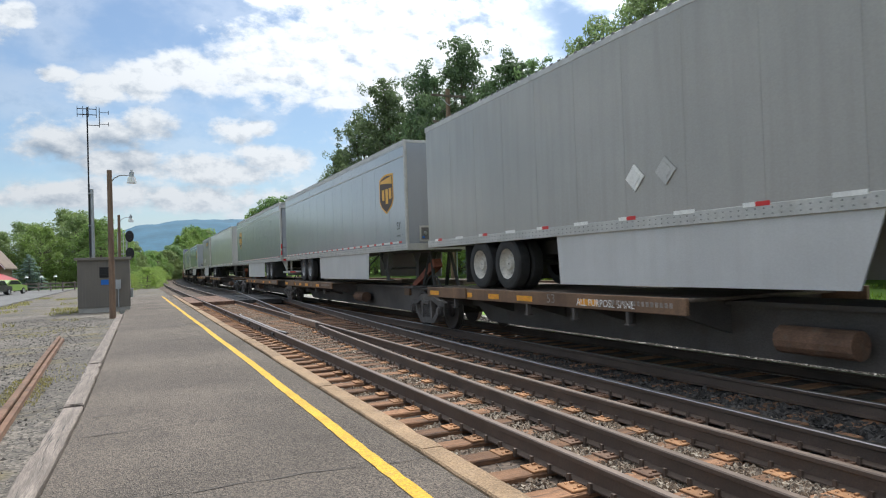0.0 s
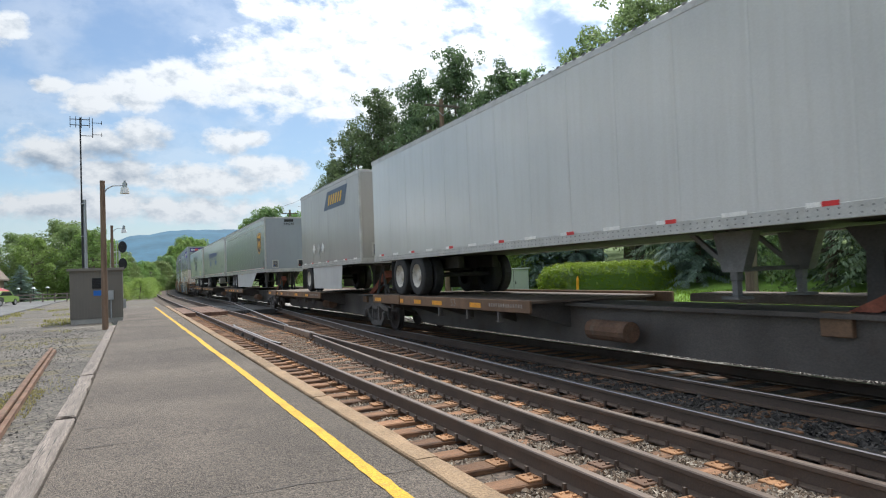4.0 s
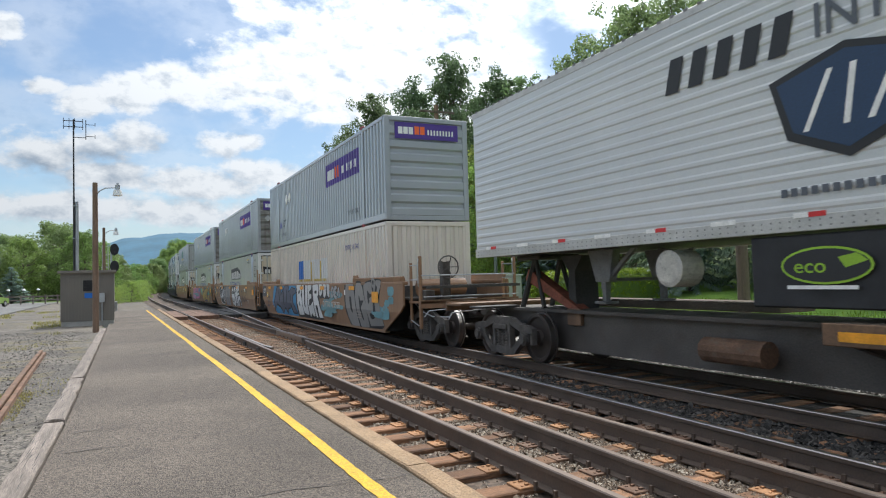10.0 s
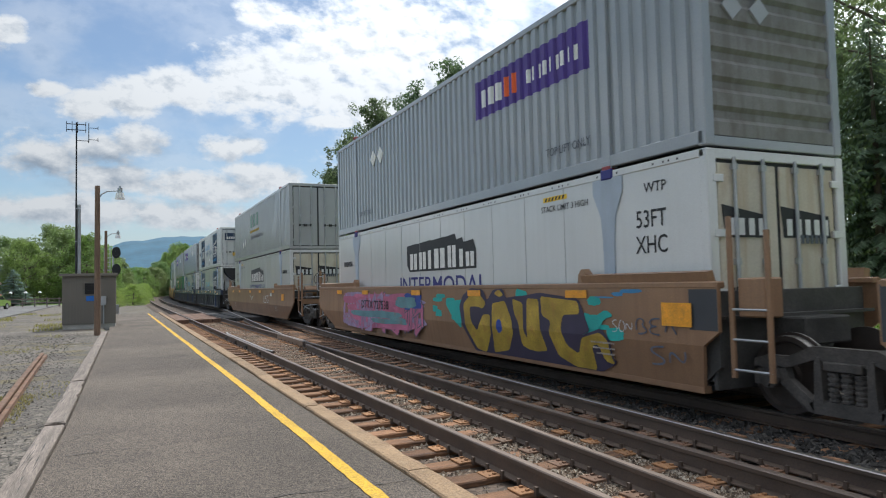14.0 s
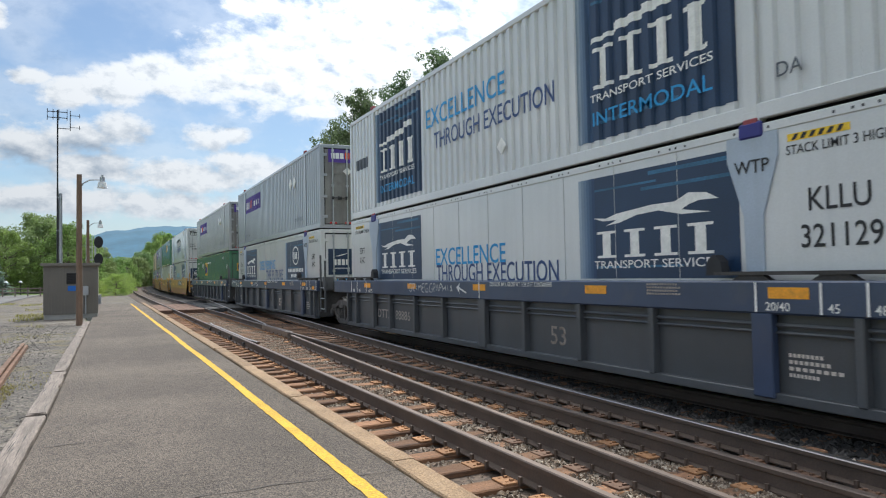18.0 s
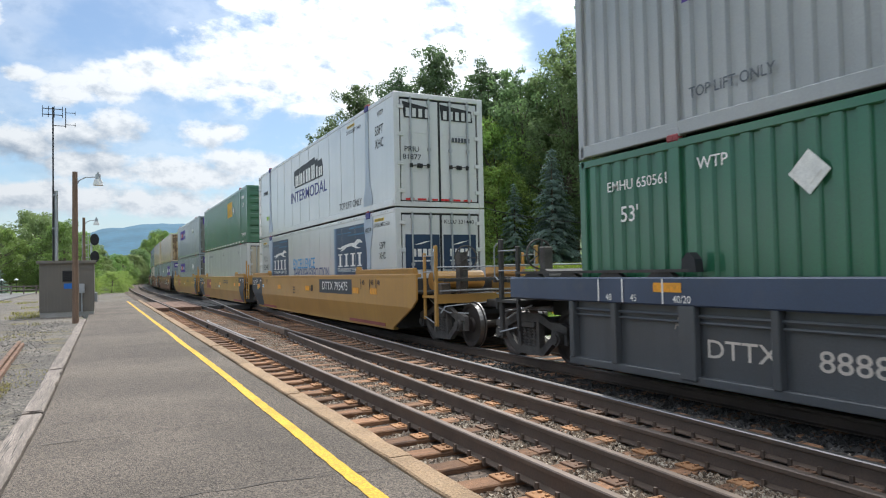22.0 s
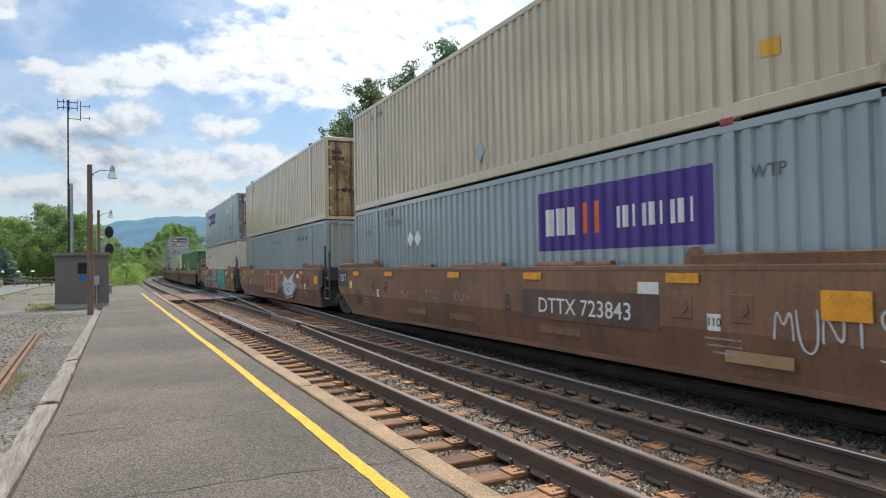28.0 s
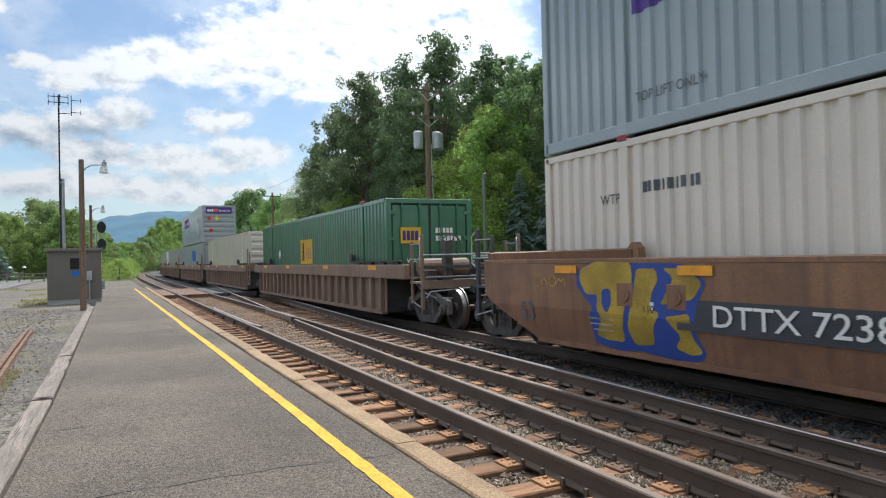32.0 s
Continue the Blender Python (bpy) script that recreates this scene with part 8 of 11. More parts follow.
for k, (s, set_) in enumerate(((292.9, OUT_IN), (312.5, IN_IN), (331.95, IN_OUT))):
    w = stack(s, "smooth", car_yellow, "yellow well car with charcoal ends and black stencils", *set_, sill_paint=car_yellow, end_paint=undercar, mid_paint=car_yellow)
    if k:
        w.paint(car_charcoal, 0.004, (-0.28, 1.57), (1.2, 1.57), (1.1, 0.97), (0.75, 0.28), (0.08, 0.28), (-0.04, 0.80), (-0.28, 0.98))
    if k < 2:
        w.paint(car_charcoal, 0.004, (15.04, 1.57), (14.98, 0.97), (14.87, 0.28), (15.98, 0.28), (16.85, 0.80), (17.12, 0.98), (17.12, 1.57))
    for yy, body in ((-0.1, "53"), (0.62, "48"), (1.10, "45"), (1.78, "40"), (13.88, "40"), (14.68, "45"), (15.18, "48"), (15.95, "53")):
        if (k == 0 and yy < 0) or (k == 2 and yy > 15):
            continue
        dark = (yy < 0.7 and k) or yy > 15
        w.text(body, yy, 1.36, 0.13, white_tape if dark else black_paint, up=0.012)
        w.bars(yy + 0.16, yy + 0.20, 1.18, 1.46, 1, white_tape if dark else black_paint, up=0.012, gap=0)
    for yy in (0.75, 2.15, 7.2, 11.4, 15.4):
        w.bars(yy, yy + 0.5, 1.06, 1.22, 1, orange_tape, up=0.013, gap=0, name="reflector")
    w.bars(14.54, 14.84, 1.08, 1.22, 1, white_tape, up=0.006, gap=0, name="notice")
    w.bars(14.57, 14.81, 1.12, 1.18, 8, sky_blue, up=0.010, gap=0.3)
    for q in range(3):
        w.bars(13.0, 14.8 - q * 0.2, 0.84 + q * 0.07, 0.87 + q * 0.07, 30, mat("faint_stencil", (0.40, 0.22, 0.06), 0.6) if q == 0 and k == 0 else bpy.data.materials["faint_stencil"], gap=0.3)
    if k == 0:
        w.panel(2.75, 6.0, 1.02, 1.45, car_charcoal, 0.004)
        w.text("DTTX 795475", 4.38, 1.235, 0.25, white_tape, 1.2, up=0.010)
        w.text("53", 9.3, 1.04, 0.24, black_paint)
        w.text("A", 8.73, 0.99, 0.13, black_paint)
        w.bars(6.75, 7.0, 1.05, 1.25, 2, black_paint, gap=0.2)
    else:
        w.bars(11.15, 13.15, 0.84, 1.42, 3, faded_red, gap=0.15, name="emblem")
        w.text("53", 9.15, 1.02, 0.3, black_paint)
        w.text("C" if k == 1 else "B", 8.42, 0.97, 0.2, grey_paint)
        w.bars(7.6, 8.05, 0.93, 1.06, 1, white_tape, up=0.006, gap=0, name="notice")
        w.bars(7.80, 7.86, 1.22, 1.46, 1, black_paint, up=0.006, gap=0, name="gauge_line")
        for q in range(2):
            w.bars(4.6, 6.2, 1.18 + q * 0.11, 1.25 + q * 0.11, 15, car_charcoal, gap=0.35)
    part("red_bottom_edge", Shape().box(-1.464, -1.446, 0.4, 3.2, 0.26, 0.34), faded_red, w.root)
    part("red_bottom_edge", Shape().box(-1.464, -1.446, 12.6, 15.0, 0.26, 0.34), faded_red, w.root)
for k, (s, set_) in enumerate(((355.4, OUT_IN), (374.85, IN_IN), (394.25, IN_OUT))):
    w = stack(s, "smooth", car_brown, ("rust-brown well car with white scrawls", "rust-brown well car with a faded red block emblem", "rust-brown well car with teal and gold graffiti")[k], *set_, end_paint=car_charcoal)
    car_marks(w)
    for yy in (1.6, 2.5, 13.0, 13.95):   # round jacking bosses on square pads
        part("jacking_pad", shared("jacking_pad", lambda: Shape().box(-0.012, 0.0, -0.16, 0.16, -0.16, 0.16, 0.004).tube((-0.03, 0, 0), (0.0, 0, 0), 0.10, 16).tube((-0.036, 0, 0), (-0.02, 0, 0), 0.05, 12), car_brown), None, w.root, at=(-CAR_W, yy, 1.08))
    for yy in (2.0, 13.5):
        w.bars(yy - 0.1, yy + 0.1, 0.80, 1.0, 1, white_tape, up=0.006, gap=0, name="notice")
        w.text("110", yy, 0.90, 0.10, black_paint, up=0.010)
    for yy in (5.2, 8.6, 11.0) if k < 2 else ():
        part("patch_plate", Shape().box(-0.008, 0.0, yy - 0.55, yy + 0.55, -0.07, 0.07, 0.003), car_brown, w.root, at=(-CAR_W + 0.040, 0, 0.55))
    if k:
        w.paint(car_charcoal, 0.004, (-0.28, 1.565), (0.02, 1.565), (0.09, 0.28), (0.06, 0.28), (-0.03, 0.80), (-0.28, 0.98))
    if k == 0:
        w.panel(2.9, 6.25, 0.72, 1.20, mat("sooty_brown_patch", (0.125, 0.075, 0.055), 0.7, vary=0.3, size=1.0, bump=0.1, streak=0.5, dirt=(0.19, 0.10, 0.06), spots=0.6), 0.003)
        w.text("53", 15.2, 0.72, 0.40, car_charcoal, 0.9)
        w.text("DTTX 723843", 4.58, 0.93, 0.24, white_tape, 1.12)
        w.text("B", 6.72, 0.92, 0.3, car_charcoal, 0.9)
        for q0, q1 in ((3.88, 5.87), (6.95, 9.04), (10.09, 12.12)):   # rolled guide edges on the top chord
            part("guide_roll", Shape().tube((-CAR_W + 0.07, q0, 1.60), (-CAR_W + 0.07, q1, 1.60), 0.06, 10), car_brown, w.root)
        w.scrawl(-0.2, 1.2, 0.55, 1.3, graf_white, 30, "MUNIS")
        for q in range(5):
            yy = 1.6 + q * 3.0
            part("top_lug", Shape().prism([(yy - 0.16, 1.57), (yy + 0.16, 1.57), (yy + 0.10, 1.65), (yy - 0.10, 1.65)], "x", -CAR_W + 0.01, -CAR_W + 0.10), car_brown, w.root)
        w.bars(0.95, 1.85, 0.46, 0.60, 1, faded_tan, up=0.006, gap=0)
        for q in range(3):
            w.scrawl(8.2 + 1.5 * q, 8.9 + 1.5 * q, 0.85, 1.1, worn_stencil, 40 + q)
    elif k == 1:
        w.panel(6.8, 9.7, 0.48, 1.38, faded_tan, 0.004)
        w.bars(7.1, 9.5, 0.62, 1.30, 3, faded_red, gap=0.2, name="emblem")
        fish = [(6.1, 0.98), (5.75, 1.38), (5.1, 1.14), (3.75, 1.50), (4.15, 1.12), (3.55, 0.92), (4.2, 0.44), (5.3, 0.36), (5.9, 0.62)]
        for q, (grow, m) in enumerate(((1.0, graf_white), (0.93, graf_black), (0.83, graf_white))):
            w.shape([(4.62 + (a - 4.85) * grow, 0.90 + (b - 0.90) * grow) for a, b in fish], m, 0.004 + 0.003 * q, "graffiti_fill")
        w.scrawl(3.95, 5.25, 0.58, 1.05, graf_black, 31, "GET")
        w.scrawl(12.0, 12.9, 0.8, 1.2, worn_stencil, 44, "NS")
        w.text("53", 15.6, 0.78, 0.42, car_charcoal, 0.9)
    else:
        w.paint(graf_yellow, 0.0050, (7.16, 0.96), (6.89, 1.29), (6.74, 1.58), (4.27, 1.58), (4, 1.58), (4.08, 0.27), (4.36, 0.27), (4.76, 0.27), (5.49, 0.31), (6.09, 0.4), (6.58, 0.4), (6.77, 0.55), (6.96, 0.7))
        w.paint(graf_teal, 0.0080, (6.73, 0.96), (6.75, 0.79), (6.82, 0.71), (6.95, 0.68), (7.08, 0.69), (7.11, 0.76), (7.12, 0.94), (7.09, 1.12), (7.04, 1.19), (6.91, 1.22), (6.78, 1.2), (6.74, 1.13))
        w.paint(graf_teal, 0.0084, (6.45, 1.36), (6.47, 1.23), (6.51, 1.17), (6.61, 1.15), (6.71, 1.17), (6.75, 1.22), (6.76, 1.36), (6.74, 1.5), (6.7, 1.55), (6.6, 1.57), (6.5, 1.55), (6.46, 1.5))
        w.paint(graf_teal, 0.0088, (6.11, 1.29), (6.13, 1.11), (6.17, 1.04), (6.28, 1.01), (6.39, 1.02), (6.44, 1.1), (6.45, 1.28), (6.43, 1.47), (6.38, 1.54), (6.26, 1.57), (6.16, 1.54), (6.11, 1.47))
        w.paint(graf_teal, 0.0092, (5.72, 1.27), (5.74, 1.08), (5.79, 1), (5.92, 0.97), (6.04, 0.99), (6.09, 1.07), (6.1, 1.26), (6.08, 1.46), (6.02, 1.54), (5.9, 1.56), (5.78, 1.54), (5.73, 1.46))
        w.paint(graf_teal, 0.0096, (5.49, 1.3), (5.5, 1.14), (5.53, 1.07), (5.61, 1.04), (5.68, 1.06), (5.71, 1.13), (5.71, 1.3), (5.7, 1.47), (5.66, 1.54), (5.59, 1.56), (5.52, 1.54), (5.49, 1.47))
        w.paint(graf_teal, 0.0100, (5.15, 1.31), (5.17, 1.14), (5.21, 1.07), (5.33, 1.04), (5.45, 1.06), (5.49, 1.13), (5.51, 1.3), (5.48, 1.48), (5.43, 1.55), (5.31, 1.57), (5.2, 1.54), (5.16, 1.48))
        w.paint(graf_teal, 0.0104, (4.85, 1.31), (4.86, 1.15), (4.9, 1.08), (5, 1.06), (5.09, 1.07), (5.13, 1.14), (5.14, 1.3), (5.12, 1.47), (5.08, 1.53), (4.98, 1.55), (4.89, 1.53), (4.85, 1.47))
        w.paint(graf_teal, 0.0108, (4.66, 1.32), (4.67, 1.17), (4.7, 1.11), (4.75, 1.09), (4.81, 1.11), (4.83, 1.17), (4.84, 1.32), (4.82, 1.47), (4.8, 1.53), (4.74, 1.55), (4.68, 1.53), (4.66, 1.47))
        w.paint(graf_teal, 0.0112, (4.27, 1.27), (4.29, 1.07), (4.34, 0.98), (4.47, 0.95), (4.59, 0.97), (4.64, 1.05), (4.65, 1.25), (4.63, 1.46), (4.58, 1.55), (4.45, 1.57), (4.33, 1.54), (4.28, 1.46))
        w.paint(graf_teal, 0.0116, (6.32, 0.79), (6.38, 0.55), (6.44, 0.45), (6.57, 0.4), (6.68, 0.42), (6.71, 0.52), (6.68, 0.77), (6.65, 1.01), (6.6, 1.11), (6.48, 1.15), (6.37, 1.12), (6.32, 1.03))
        w.paint(graf_teal, 0.0120, (6.03, 0.8), (6.08, 0.56), (6.14, 0.46), (6.24, 0.41), (6.34, 0.43), (6.36, 0.53), (6.33, 0.78), (6.3, 1.02), (6.26, 1.12), (6.16, 1.16), (6.07, 1.13), (6.03, 1.04))
        w.paint(graf_teal, 0.0124, (5.65, 0.75), (5.7, 0.53), (5.77, 0.44), (5.9, 0.39), (6.02, 0.41), (6.06, 0.49), (6.04, 0.71), (6, 0.94), (5.95, 1.03), (5.82, 1.06), (5.7, 1.04), (5.65, 0.96))
        w.paint(graf_teal, 0.0128, (5.33, 0.71), (5.38, 0.5), (5.43, 0.4), (5.55, 0.36), (5.65, 0.37), (5.68, 0.46), (5.66, 0.68), (5.62, 0.9), (5.58, 0.99), (5.47, 1.03), (5.36, 1), (5.33, 0.92))
        w.paint(graf_teal, 0.0132, (4.87, 0.7), (4.92, 0.47), (5, 0.36), (5.15, 0.31), (5.31, 0.32), (5.36, 0.41), (5.34, 0.65), (5.29, 0.89), (5.23, 0.99), (5.07, 1.03), (4.93, 1.01), (4.87, 0.92))
        w.paint(graf_teal, 0.0136, (4.53, 0.72), (4.58, 0.47), (4.64, 0.36), (4.75, 0.31), (4.86, 0.33), (4.9, 0.43), (4.87, 0.69), (4.84, 0.94), (4.79, 1.05), (4.68, 1.09), (4.57, 1.06), (4.53, 0.96))
        w.paint(graf_teal, 0.0140, (4.14, 0.66), (4.19, 0.42), (4.25, 0.31), (4.38, 0.27), (4.51, 0.27), (4.55, 0.36), (4.53, 0.61), (4.49, 0.87), (4.43, 0.97), (4.3, 1.01), (4.18, 0.99), (4.14, 0.9))
        w.paint(graf_teal, 0.0144, (4, 1.26), (4.02, 1.06), (4.05, 0.98), (4.14, 0.94), (4.23, 0.96), (4.26, 1.04), (4.27, 1.25), (4.25, 1.46), (4.21, 1.54), (4.12, 1.57), (4.04, 1.54), (4, 1.46))
        w.paint(graf_black, 0.0050, (9.98, 1.53), (7.95, 1.54), (7.53, 1.01), (7.73, 0.86), (7.14, 0.38), (7.4, 0.28), (9.15, 0.27), (10.36, 0.3), (10.29, 0.71), (10.01, 0.84))
        w.paint(graf_silver, 0.0080, (9.91, 1.5), (8.02, 1.52), (7.69, 1.04), (7.63, 0.97), (7.94, 0.79), (7.23, 0.36), (7.99, 0.27), (10.03, 0.32), (10.16, 0.49), (9.99, 0.73), (9.73, 0.85))
        w.paint(graf_black, 0.0110, (9.54, 1.51), (9.46, 1.51), (9.34, 0.87), (9.42, 0.87))
        w.paint(graf_black, 0.0110, (9.18, 1.51), (9.11, 1.51), (9.16, 0.88), (9.24, 0.87))
        w.paint(graf_black, 0.0110, (8.72, 1.52), (8.64, 1.52), (8.7, 0.95), (8.77, 0.95))
        w.paint(graf_black, 0.0110, (8.37, 1.52), (8.31, 1.52), (8.42, 0.92), (8.49, 0.91))
        w.paint(graf_black, 0.0110, (9.44, 0.81), (9.36, 0.82), (9.09, 0.27), (9.16, 0.27))
        w.paint(graf_black, 0.0110, (9.07, 0.86), (9, 0.86), (8.67, 0.27), (8.74, 0.27))
        w.paint(graf_black, 0.0110, (8.68, 0.9), (8.61, 0.91), (8.26, 0.27), (8.32, 0.27))
        w.paint(graf_black, 0.0110, (8.29, 0.96), (8.23, 0.97), (7.91, 0.79), (7.98, 0.79))
        w.paint(graf_black, 0.0056, (7.06, 1.31), (7.09, 1.15), (7.17, 1.09), (7.37, 1.06), (7.58, 1.07), (7.66, 1.13), (7.69, 1.3), (7.65, 1.46), (7.56, 1.53), (7.36, 1.55), (7.16, 1.53), (7.08, 1.46))
        w.paint(graf_silver, 0.0090, (7.14, 1.33), (7.16, 1.22), (7.22, 1.17), (7.37, 1.15), (7.52, 1.16), (7.58, 1.2), (7.6, 1.33), (7.57, 1.45), (7.51, 1.5), (7.36, 1.51), (7.21, 1.5), (7.15, 1.45))
        w.paint(graf_royal, 0.0050, (15.02, 1.39), (14.61, 1.56), (13.82, 1.55), (13.29, 1.51), (12.86, 1.5), (12.51, 1.28), (12.69, 0.96), (12.73, 0.65), (12.58, 0.39), (12.71, 0.3), (13.08, 0.27), (13.74, 0.32), (14.15, 0.28), (14.69, 0.34), (14.75, 0.76), (14.64, 0.85), (15.03, 1.18))
        w.paint(graf_gold, 0.0080, (14.92, 1.43), (14.55, 1.54), (13.82, 1.52), (13.79, 1.29), (13.93, 1.01), (14.04, 0.61), (14.03, 0.41), (14.42, 0.41), (14.64, 0.47), (14.47, 0.7), (14.57, 0.86), (14.53, 1.06), (14.8, 1.05), (14.95, 1.26))
        w.paint(graf_royal, 0.0110, (14.44, 1.13), (14.25, 1.16), (14.23, 0.96), (14.33, 0.79), (14.44, 0.9))
        w.paint(graf_gold, 0.0080, (13.71, 1.44), (13.34, 1.44), (13.31, 1.29), (13.42, 1.14), (13.48, 0.92), (13.29, 0.86), (13.45, 0.66), (13.45, 0.43), (13.83, 0.39), (13.94, 0.62), (13.8, 1.02))
        w.paint(graf_gold, 0.0080, (13.23, 1.45), (12.81, 1.44), (12.57, 1.27), (12.73, 1.06), (12.97, 1.02), (13.29, 0.97), (13.09, 1.23), (13.05, 1.33))
        w.paint(graf_gold, 0.0080, (13.21, 0.82), (12.79, 0.89), (12.79, 0.61), (12.63, 0.41), (12.83, 0.36), (13.09, 0.43), (12.96, 0.59), (13.12, 0.72))
        w.panel(7.9, 13.0, 0.68, 1.06, car_charcoal, 0.003)
        w.text("DTTX 723843", 11.15, 0.87, 0.25, white_tape, 1.2, up=0.022)
        w.scrawl(15.3, 16.2, 1.1, 1.35, graf_gold, 35)
        w.text("53", 16.4, 0.7, 0.3, graf_slate)
for k, (s, set_) in enumerate(((417.75, OUT_IN), (437.7, IN_IN), (457.5, IN_IN), (477.5, IN_IN), (497.5, IN_OUT))):
    w = stack(s, "slats", car_rib, "grey-brown well car with closely ribbed sides", *set_, sill_paint=car_rib)
    for yy in (0.2, 4.6, 9.9, 14.2):
        w.bars(yy, yy + 0.6, 1.36, 1.48, 1, orange_tape, up=0.006, gap=0, name="reflector")

# containers: lower ones sit in the wells, upper ones stand on them


def parcel_box(label, paint, panel_y, end="ribs", end_paint=None):
    w = container(label, paint, True, end, end_paint)
    w.parcel_panel(panel_y[0], panel_y[1], 1.68, 2.46)
    near = panel_y[0] < 5
    for q in ((11.9, 12.5) if near else (3.55, 4.15)):
        w.diamond(q, 2.02, 0.24)
    w.text("TOP LIFT ONLY", 2.95, 0.52, 0.135, grey_paint, 0.9, up=0.004)
    w.text("TOP LIFT ONLY", 13.3, 0.50, 0.135, grey_paint, 0.9, up=0.004)
    if end == "ribs":
        end_parcel_panel(w.root)
    elif end == "doors":
        end_parcel_panel(w.root)
        end_placard(w.root, -0.72, 2.0, door_grime)
        end_placard(w.root, -0.30, 2.0, white_tape)
        end_marks(w.root, 1.85, 2.0, 0.1, 0.9, 8, grey_paint)
        for q in range(4):
            part("reflector_strip", Shape().box(-0.95 + q * 0.55, -0.70 + q * 0.55, -0.004, 0.004, 0.16, 0.21), red_tape, w.root)
    return w


def swirl_box(label, tail=False, upper=False):
    """Smooth white box with heavy block logo and blue lettering."""
    w = container(label, box_white, False, "doors", box_white if upper else door_yellowed)
    w.truckline_logo(6.2, 10.1, 1.62, 2.36)
    w.text("INTERMODAL", 8.2, 1.24, 0.40, deep_blue, 1.32)
    c, e = (BOX_L - 1.05, BOX_L - 3.2) if tail else (1.05, 3.1)
    w.text("53FT", c, 2.12, 0.24, black_paint, 0.85)
    w.text("XHC", c, 1.76, 0.24, black_paint, 0.85)
    w.text("STACK LIMIT 3 HIGH", e, 2.52, 0.10, black_paint)
    w.bars(e - 0.05, e + 0.55, 2.66, 2.72, 6, black_paint, slant=0.04, gap=0.5, name="warning_stripes")
    w.bars(e - 0.1, e + 0.6, 2.65, 2.73, 1, yellow_tape, up=0.004, gap=0)
    w.text("WTP", c - 0.1, 2.56, 0.14, black_paint)
    w.bars(BOX_L - 1.5 if not tail else 0.6, BOX_L - 0.6 if not tail else 1.5, 1.9, 2.06, 9, black_paint, gap=0.4, name="number_bars")
    for yy in (1.95, BOX_L - 1.95):
        plate = [(-0.10, 0.2), (0.10, 0.2), (0.13, 1.9), (0.17, 2.25), (0.34, 2.6), (0.34, 2.82), (-0.34, 2.82), (-0.34, 2.6), (-0.17, 2.25), (-0.13, 1.9)]
        part("lift_gusset", Shape().prism([(yy + a, (3.0 - b) if upper else b) for a, b in plate], "x", -BOX_W - 0.010, -BOX_W + 0.02), gusset_blue, w.root)
        part("lift_clamp", Shape().box(-BOX_W - 0.03, -BOX_W + 0.02, yy - 0.13, yy + 0.13, 2.80, 2.96, 0.02), deep_blue, w.root)
    at_z = 2.28 if upper else 1.80   # block emblem across both doors: pale blocks on a leaning dark field
    for x, n in ((-1.0, 4), (0.07, 5)):
        part("emblem_field", Shape().prism([(x, 0.0), (x + n * 0.185, 0.0), (x + n * 0.185 - 0.03, 0.30), (x - 0.05, 0.42)], "y", -0.004, 0.004), black_paint, w.root, at=(0, 0.024, at_z))
        for k in range(n):
            part("emblem_block", shared("emblem_block", lambda: Shape().prism([(0.0, 0.0), (0.10, 0.0), (0.10, 0.22), (0.0, 0.22)], "y", -0.004, 0.004), box_white), None, w.root, at=(x + 0.05 + k * 0.18, 0.016, at_z + 0.03))
    end_marks(w.root, 1.72, 1.84, 0.35, 0.9, 6, grey_paint, -0.012)
    for q, body in enumerate(("PRIU", "81877")):
        words(body, w.root, (-0.82, -0.03, (1.46 if upper else 1.10) - 0.2 * q), 0.13, black_paint, END, 1.1)
    return w


